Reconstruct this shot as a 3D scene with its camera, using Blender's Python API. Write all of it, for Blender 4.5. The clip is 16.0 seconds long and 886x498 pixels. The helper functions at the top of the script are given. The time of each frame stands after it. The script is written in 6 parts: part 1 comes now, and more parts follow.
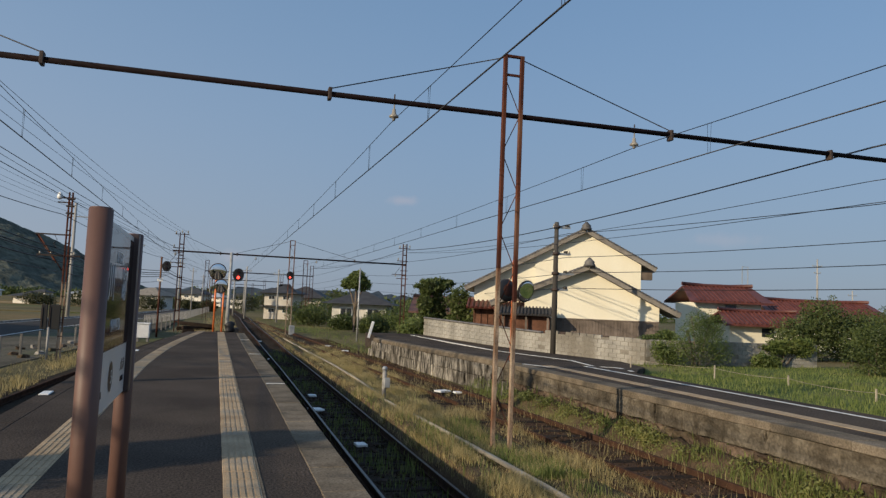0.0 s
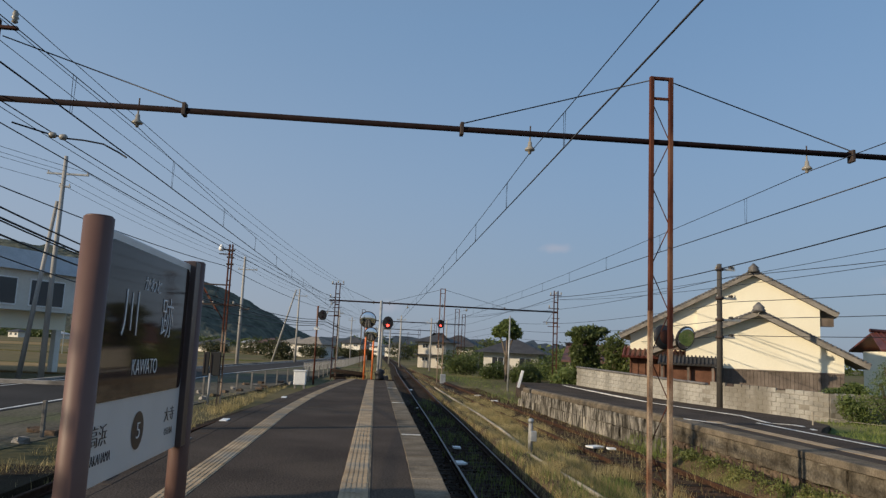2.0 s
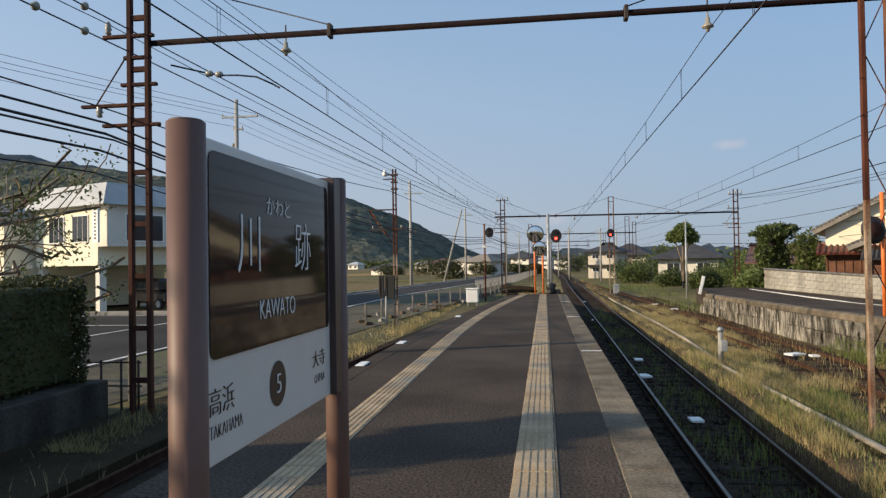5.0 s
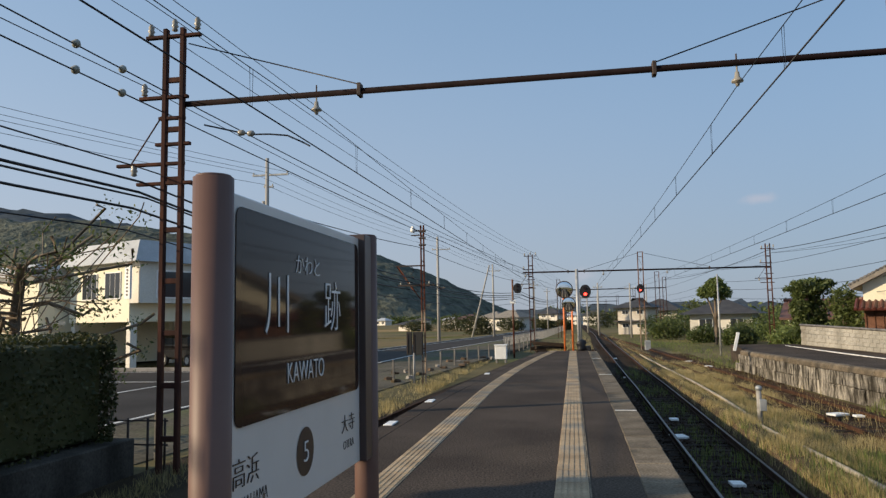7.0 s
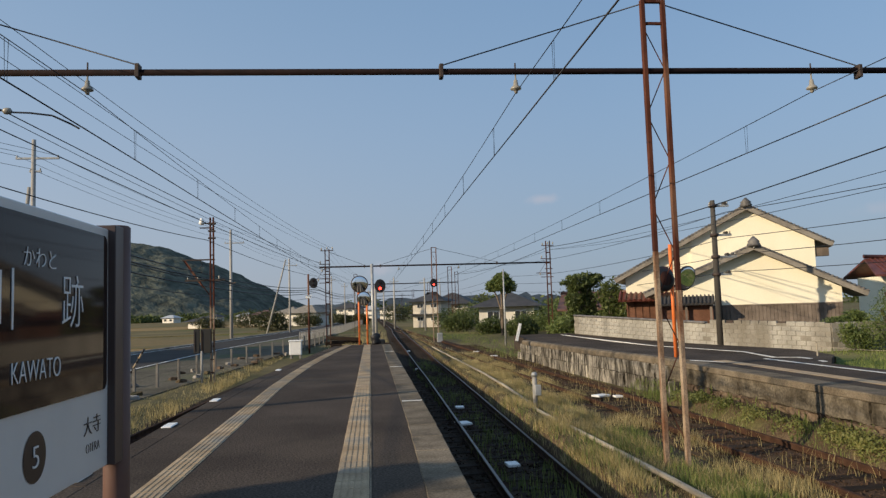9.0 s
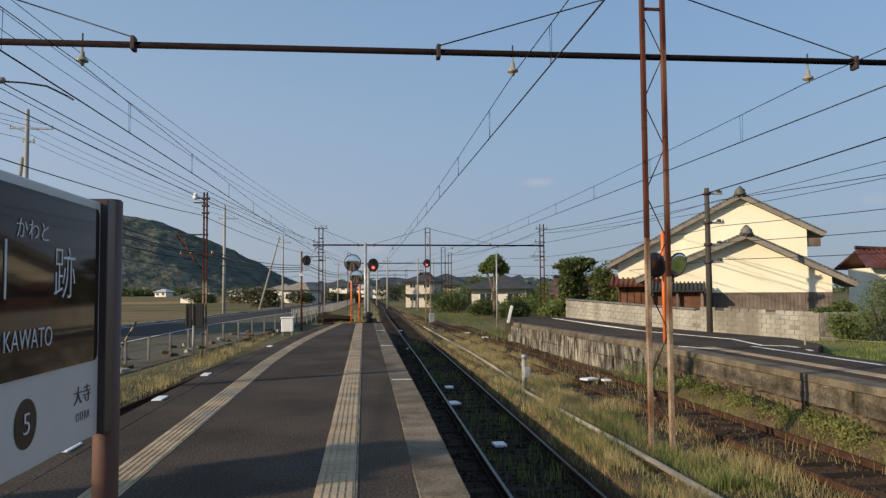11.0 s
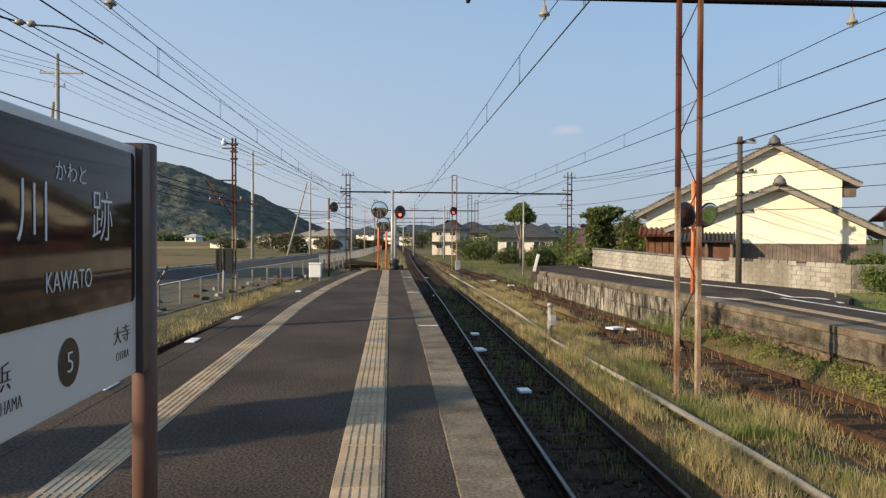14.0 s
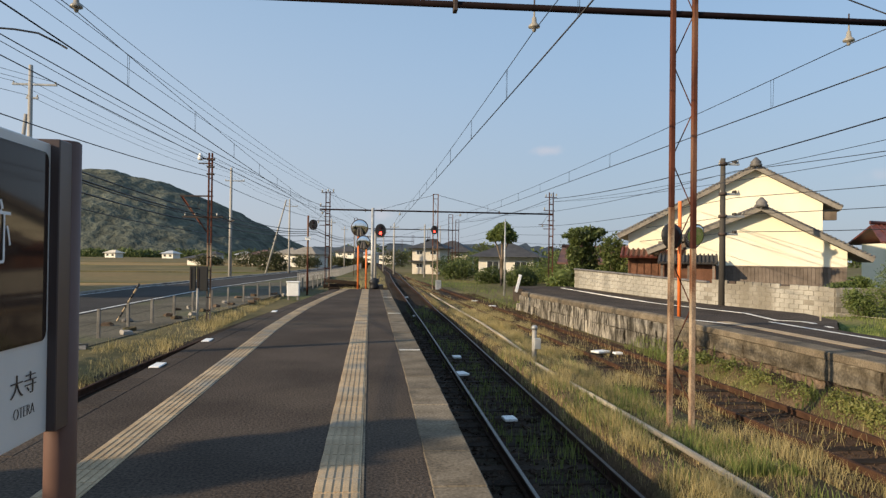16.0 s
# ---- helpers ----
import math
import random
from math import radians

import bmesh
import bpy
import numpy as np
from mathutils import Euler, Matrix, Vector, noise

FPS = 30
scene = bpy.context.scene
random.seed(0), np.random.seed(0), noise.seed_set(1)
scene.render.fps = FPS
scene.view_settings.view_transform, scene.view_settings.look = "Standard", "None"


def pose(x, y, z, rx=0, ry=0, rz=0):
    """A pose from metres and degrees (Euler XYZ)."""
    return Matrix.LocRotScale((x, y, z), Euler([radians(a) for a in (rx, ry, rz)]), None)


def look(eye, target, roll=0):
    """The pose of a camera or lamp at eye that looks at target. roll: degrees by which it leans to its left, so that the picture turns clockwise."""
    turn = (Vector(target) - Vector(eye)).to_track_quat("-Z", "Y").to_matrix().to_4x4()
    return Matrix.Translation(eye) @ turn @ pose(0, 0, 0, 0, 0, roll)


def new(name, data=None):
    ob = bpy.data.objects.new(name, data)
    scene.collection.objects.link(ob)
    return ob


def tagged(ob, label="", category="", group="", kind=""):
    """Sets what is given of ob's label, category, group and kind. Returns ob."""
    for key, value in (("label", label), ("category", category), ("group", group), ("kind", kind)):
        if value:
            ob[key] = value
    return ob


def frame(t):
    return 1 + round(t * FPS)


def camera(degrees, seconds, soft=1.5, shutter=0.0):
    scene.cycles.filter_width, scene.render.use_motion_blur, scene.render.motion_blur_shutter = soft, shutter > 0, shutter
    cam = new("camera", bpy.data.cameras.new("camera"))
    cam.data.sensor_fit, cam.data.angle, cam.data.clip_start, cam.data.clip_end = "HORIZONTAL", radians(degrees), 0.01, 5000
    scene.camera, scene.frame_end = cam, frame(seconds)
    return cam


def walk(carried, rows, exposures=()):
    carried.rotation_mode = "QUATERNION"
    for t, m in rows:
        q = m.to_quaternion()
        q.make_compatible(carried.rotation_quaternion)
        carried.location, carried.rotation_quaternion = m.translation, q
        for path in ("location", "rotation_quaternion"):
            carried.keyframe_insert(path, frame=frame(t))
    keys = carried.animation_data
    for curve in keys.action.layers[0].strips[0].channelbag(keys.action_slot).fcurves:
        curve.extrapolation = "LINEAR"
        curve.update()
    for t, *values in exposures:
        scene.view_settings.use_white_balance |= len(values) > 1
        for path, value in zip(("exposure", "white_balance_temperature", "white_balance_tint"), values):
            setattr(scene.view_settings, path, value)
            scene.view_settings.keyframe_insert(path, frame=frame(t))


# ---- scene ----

# camera and its way: it stands and turns on the platform, after a short step forward
cam = camera(61.76, 16.0, soft=1.35)
ROWS = [
    (0, (-0.296, -2.139, 1.511), (2.586, 7.403, 2.313), 2.37),
    (0.5, (-0.150, -2.012, 1.466), (1.787, 7.771, 2.194), 0.09),
    (1, (-0.058, -1.772, 1.474), (1.466, 8.069, 2.385), 0.27),
    (1.5, (0.040, -1.572, 1.466), (1.281, 8.323, 2.201), -0.22),
    (2, (0.144, -1.329, 1.481), (0.971, 8.543, 2.847), 2.60),
    (2.5, (0.139, -1.037, 1.476), (1.217, 8.882, 2.152), 0.67),
    (3, (0.134, -0.877, 1.494), (1.980, 8.925, 2.211), 1.35),
    (3.5, (0.187, -0.687, 1.475), (2.175, 9.077, 2.328), 3.31),
    (4, (0.130, -0.626, 1.500), (1.247, 9.271, 2.399), 0.90),
    (4.5, (0.093, -0.600, 1.496), (-0.127, 9.371, 2.215), 0.63),
    (5, (0.100, -0.601, 1.501), (-1.254, 9.305, 1.696), -0.96),
    (5.2, (0.105, -0.584, 1.503), (-1.439, 9.296, 1.571), -0.18),
    (5.72, (0.092, -0.559, 1.506), (-1.494, 9.300, 1.820), -0.42),
    (6.25, (0.079, -0.533, 1.510), (-1.549, 9.304, 2.069), -0.66),
    (6.78, (0.067, -0.508, 1.513), (-1.603, 9.309, 2.319), -0.90),
    (7.3, (0.054, -0.483, 1.516), (-1.658, 9.313, 2.568), -1.13),
    (7.5, (0.058, -0.472, 1.515), (-1.571, 9.350, 2.451), -1.64),
    (8, (0.078, -0.474, 1.508), (-1.040, 9.439, 2.196), -0.95),
    (8.5, (0.163, -0.517, 1.516), (0.686, 9.445, 2.208), -2.31),
    (9, (0.197, -0.541, 1.504), (1.186, 9.377, 2.318), -1.82),
    (9.2, (0.209, -0.547, 1.505), (1.270, 9.364, 2.314), -1.61),
    (9.72, (0.211, -0.560, 1.504), (1.269, 9.356, 2.239), -1.26),
    (10.25, (0.213, -0.573, 1.504), (1.269, 9.348, 2.164), -0.91),
    (10.78, (0.215, -0.586, 1.503), (1.268, 9.340, 2.089), -0.55),
    (11.3, (0.217, -0.599, 1.503), (1.268, 9.332, 2.013), -0.20),
    (11.5, (0.216, -0.609, 1.503), (1.212, 9.330, 1.977), 0.00),
    (12, (0.211, -0.605, 1.502), (1.209, 9.339, 1.838), 0.17),
    (12.5, (0.204, -0.602, 1.502), (1.082, 9.358, 1.685), 0.50),
    (13, (0.199, -0.592, 1.501), (0.952, 9.380, 1.526), 0.31),
    (13.5, (0.194, -0.587, 1.500), (0.868, 9.390, 1.414), 0.26),
    (14, (0.198, -0.584, 1.499), (0.909, 9.389, 1.349), 0.19),
    (14.5, (0.183, -0.419, 1.497), (1.067, 9.541, 1.413), 0.43),
    (15, (0.185, -0.305, 1.499), (1.135, 9.649, 1.496), 0.81),
    (15.5, (0.171, -0.098, 1.514), (1.158, 9.853, 1.566), 1.01),
    (16, (0.188, -0.023, 1.517), (1.167, 9.928, 1.625), 0.72),
]
walk(cam, [(t, look(e, g, r)) for t, e, g, r in ROWS],
     exposures=[(0.0, -0.24, 6150, 10), (3.5, -0.17, 6150, 10), (4.5, -0.05, 6250, 10), (5.0, 0.2, 6350, 10), (7.5, 0.08, 6400, 10), (8.5, 0.17, 6400, 10), (9.0, -0.02, 6350, 10), (12.0, 0.06, 6280, 10), (13.0, 0.23, 6420, 10), (14.0, 0.37, 6560, 10), (14.5, 0.39, 6600, 10), (16.0, 0.35, 6650, 10)])

# late afternoon sun from behind on the left
SUN_AZ, SUN_EL = radians(23.0), radians(19.8)
sun_way = Vector((math.cos(SUN_AZ) * math.cos(SUN_EL), math.sin(SUN_AZ) * math.cos(SUN_EL), -math.sin(SUN_EL)))
world = bpy.data.worlds.new("sky")
scene.world = world
world.use_nodes = True
wn = world.node_tree
sky = wn.nodes.new("ShaderNodeTexSky")
sky.sky_type, sky.sun_disc = "NISHITA", False
sky.sun_elevation = SUN_EL
sky.sun_rotation = math.atan2(-sun_way.x, -sun_way.y)
sky.air_density, sky.dust_density, sky.ozone_density = 1.0, 0.8, 2.0
# a veil of evening haze that thickens towards the horizon
tc = wn.nodes.new("ShaderNodeTexCoord")
sep = wn.nodes.new("ShaderNodeSeparateXYZ")
wn.links.new(tc.outputs["Generated"], sep.inputs[0])
veil = wn.nodes.new("ShaderNodeMapRange")
veil.interpolation_type = "SMOOTHSTEP"
for i, v in enumerate((0.0, 0.5, 0.88, 0.5)):
    veil.inputs[i + 1].default_value = v
wn.links.new(sep.outputs["Z"], veil.inputs[0])
haze = wn.nodes.new("ShaderNodeMix")
haze.data_type = "RGBA"
tint = wn.nodes.new("ShaderNodeMix")
tint.data_type = "RGBA"
tint.inputs[6].default_value = (2.75, 3.3, 4.1, 1)
tint.inputs[7].default_value = (2.5, 4.05, 6.1, 1)
rise = wn.nodes.new("ShaderNodeMapRange")
rise.inputs[1].default_value, rise.inputs[2].default_value = 0.0, 0.42
wn.links.new(sep.outputs["Z"], rise.inputs[0])
wn.links.new(rise.outputs[0], tint.inputs[0])
# the haze is brighter on the sun's side
sunward = wn.nodes.new("ShaderNodeMapRange")
for i, v in enumerate((-0.75, 0.3, 1.0, 0.0)):
    sunward.inputs[i + 1].default_value = v
wn.links.new(sep.outputs["X"], sunward.inputs[0])
gain = wn.nodes.new("ShaderNodeMix")
gain.data_type = "RGBA"
gain.inputs[6].default_value, gain.inputs[7].default_value = (1.0, 1.0, 1.0, 1), (1.52, 1.31, 1.17, 1)
wn.links.new(sunward.outputs[0], gain.inputs[0])
glare = wn.nodes.new("ShaderNodeVectorMath")
glare.operation = "MULTIPLY"
wn.links.new(tint.outputs[2], glare.inputs[0])
wn.links.new(gain.outputs[2], glare.inputs[1])
wn.links.new(glare.outputs[0], haze.inputs[7])
wn.links.new(veil.outputs[0], haze.inputs[0])
wn.links.new(sky.outputs[0], haze.inputs[6])
# two small faint evening clouds
tinted = haze.outputs[2]
for cx, cz, wide, tall, amount in ((0.2425, 0.148, 0.028, 0.009, 0.5), (0.014, 0.056, 0.026, 0.013, 0.45), (0.77, 0.128, 0.05, 0.012, 0.3)):
    flat = Vector((cx, 1.0, cz)).normalized()
    mv = wn.nodes.new("ShaderNodeMapping")
    mv.inputs["Location"].default_value = [-v / s for v, s in zip(flat, (wide, 0.2, tall))]
    mv.inputs["Scale"].default_value = (1 / wide, 1 / 0.2, 1 / tall)
    wn.links.new(tc.outputs["Generated"], mv.inputs[0])
    ln = wn.nodes.new("ShaderNodeVectorMath")
    ln.operation = "LENGTH"
    wn.links.new(mv.outputs[0], ln.inputs[0])
    puff = wn.nodes.new("ShaderNodeTexNoise")
    puff.inputs["Scale"].default_value = 60.0
    wn.links.new(tc.outputs["Generated"], puff.inputs[0])
    add = wn.nodes.new("ShaderNodeMath")
    wn.links.new(ln.outputs["Value"], add.inputs[0])
    wn.links.new(puff.outputs[0], add.inputs[1])
    rim = wn.nodes.new("ShaderNodeMapRange")
    rim.interpolation_type = "SMOOTHSTEP"
    for i, v in enumerate((0.5, 1.5, amount, 0.0)):
        rim.inputs[i + 1].default_value = v
    wn.links.new(add.outputs[0], rim.inputs[0])
    cl = wn.nodes.new("ShaderNodeMix")
    cl.data_type = "RGBA"
    cl.inputs[7].default_value = (4.6, 4.5, 5.0, 1)
    wn.links.new(rim.outputs[0], cl.inputs[0])
    wn.links.new(tinted, cl.inputs[6])
    tinted = cl.outputs[2]
wn.links.new(tinted, wn.nodes["Background"].inputs[0])
wn.nodes["Background"].inputs[1].default_value = 0.11
sun = new("sun", bpy.data.lights.new("sun", "SUN"))
sun.data.energy, sun.data.angle, sun.data.color = 4.8, radians(0.6), (1.0, 0.8, 0.54)
sun.matrix_world = look((0, 0, 40), Vector((0, 0, 40)) + sun_way)


# ---- materials ----
def surf(name, a, b, rough=0.8, scale=3.0, fine=40.0, bump=0.2, metal=0.0, rand=0.0, c=None, streak=0.0, island=0.0, dist=0.01, grain=0.2):
    """Two colours mixed by broad noise, darkened by fine grain, with bump; c: a third colour in patches."""
    m = bpy.data.materials.new(name)
    m.use_nodes = True
    nt = m.node_tree
    n, l = nt.nodes, nt.links
    bs = n["Principled BSDF"]
    geo = n.new("ShaderNodeNewGeometry")
    mp = n.new("ShaderNodeMapping")
    l.new(geo.outputs["Position"], mp.inputs[0])
    if streak:
        mp.inputs["Scale"].default_value = (1, 1, streak)
    big = n.new("ShaderNodeTexNoise")
    big.inputs["Scale"].default_value, big.inputs["Detail"].default_value = scale, 5
    small = n.new("ShaderNodeTexNoise")
    small.inputs["Scale"].default_value, small.inputs["Detail"].default_value = fine, 5
    l.new(mp.outputs[0], big.inputs[0])
    l.new(geo.outputs["Position"], small.inputs[0])
    ramp = n.new("ShaderNodeValToRGB")
    ramp.color_ramp.elements[0].position, ramp.color_ramp.elements[1].position = 0.36, 0.64
    ramp.color_ramp.elements[0].color, ramp.color_ramp.elements[1].color = (*a, 1), (*b, 1)
    l.new(big.outputs[0], ramp.inputs[0])
    col = ramp.outputs[0]
    if c:
        pat = n.new("ShaderNodeTexNoise")
        pat.inputs["Scale"].default_value, pat.inputs["Detail"].default_value = scale * 0.37, 6
        l.new(mp.outputs[0], pat.inputs[0])
        pr = n.new("ShaderNodeMapRange")
        pr.inputs[1].default_value, pr.inputs[2].default_value = 0.52, 0.66
        l.new(pat.outputs[0], pr.inputs[0])
        mx = n.new("ShaderNodeMix")
        mx.data_type = "RGBA"
        l.new(pr.outputs[0], mx.inputs[0])
        l.new(col, mx.inputs[6])
        mx.inputs[7].default_value = (*c, 1)
        col = mx.outputs[2]
    gr = n.new("ShaderNodeMapRange")
    gr.inputs[1].default_value, gr.inputs[2].default_value, gr.inputs[3].default_value, gr.inputs[4].default_value = 0.3, 0.7, 1 - grain, 1 + grain
    l.new(small.outputs[0], gr.inputs[0])
    mul = n.new("ShaderNodeVectorMath")
    mul.operation = "SCALE"
    l.new(col, mul.inputs[0])
    fac = gr.outputs[0]
    for amount, node, out in ((rand, "ShaderNodeObjectInfo", "Random"), (island, "ShaderNodeNewGeometry", "Random Per Island")):
        if amount:
            src = n.new(node)
            rr = n.new("ShaderNodeMapRange")
            rr.inputs[3].default_value, rr.inputs[4].default_value = 1 - amount, 1 + amount
            l.new(src.outputs[out], rr.inputs[0])
            mm = n.new("ShaderNodeMath")
            mm.operation = "MULTIPLY"
            l.new(fac, mm.inputs[0])
            l.new(rr.outputs[0], mm.inputs[1])
            fac = mm.outputs[0]
    l.new(fac, mul.inputs["Scale"])
    l.new(mul.outputs[0], bs.inputs["Base Color"])
    bs.inputs["Roughness"].default_value, bs.inputs["Metallic"].default_value = rough, metal
    if rough >= 0.8:
        bs.inputs["Specular IOR Level"].default_value = 0.12
    if bump:
        bp = n.new("ShaderNodeBump")
        bp.inputs["Strength"].default_value, bp.inputs["Distance"].default_value = bump, dist
        l.new(small.outputs[0], bp.inputs["Height"])
        l.new(bp.outputs[0], bs.inputs["Normal"])
    return m


def plain(name, col, rough=0.5, metal=0.0, glow=0.0):
    m = bpy.data.materials.new(name)
    m.use_nodes = True
    bs = m.node_tree.nodes["Principled BSDF"]
    bs.inputs["Base Color"].default_value = (*col, 1)
    bs.inputs["Roughness"].default_value, bs.inputs["Metallic"].default_value = rough, metal
    if glow:
        bs.inputs["Emission Color"].default_value, bs.inputs["Emission Strength"].default_value = (*col, 1), glow
    return m


def leafy(name, cols, rough=0.6, through_light=0.25):
    """Foliage whose colour differs leaf by leaf and in broad patches."""
    m = bpy.data.materials.new(name)
    m.use_nodes = True
    n, l = m.node_tree.nodes, m.node_tree.links
    bs = n["Principled BSDF"]
    geo = n.new("ShaderNodeNewGeometry")
    nz = n.new("ShaderNodeTexNoise")
    nz.inputs["Scale"].default_value, nz.inputs["Detail"].default_value = 0.9, 3
    l.new(geo.outputs["Position"], nz.inputs[0])
    mix = n.new("ShaderNodeMath")
    mix.operation = "MULTIPLY_ADD"
    mix.inputs[1].default_value = 0.5
    l.new(geo.outputs["Random Per Island"], mix.inputs[0])
    sub = n.new("ShaderNodeMapRange")
    sub.inputs[1].default_value, sub.inputs[2].default_value, sub.inputs[3].default_value, sub.inputs[4].default_value = 0.3, 0.7, 0.0, 0.5
    l.new(nz.outputs[0], sub.inputs[0])
    l.new(sub.outputs[0], mix.inputs[2])
    ramp = n.new("ShaderNodeValToRGB")
    el = ramp.color_ramp.elements
    while len(el) < len(cols):
        el.new(0.5)
    for i, cc in enumerate(cols):
        el[i].position, el[i].color = i / (len(cols) - 1), (*cc, 1)
    l.new(mix.outputs[0], ramp.inputs[0])
    l.new(ramp.outputs[0], bs.inputs["Base Color"])
    bs.inputs["Roughness"].default_value = rough
    tr = n.new("ShaderNodeBsdfTranslucent")
    l.new(ramp.outputs[0], tr.inputs[0])
    sh = n.new("ShaderNodeMixShader")
    sh.inputs[0].default_value = through_light
    l.new(bs.outputs[0], sh.inputs[1])
    l.new(tr.outputs[0], sh.inputs[2])
    l.new(sh.outputs[0], n["Material Output"].inputs[0])
    return m


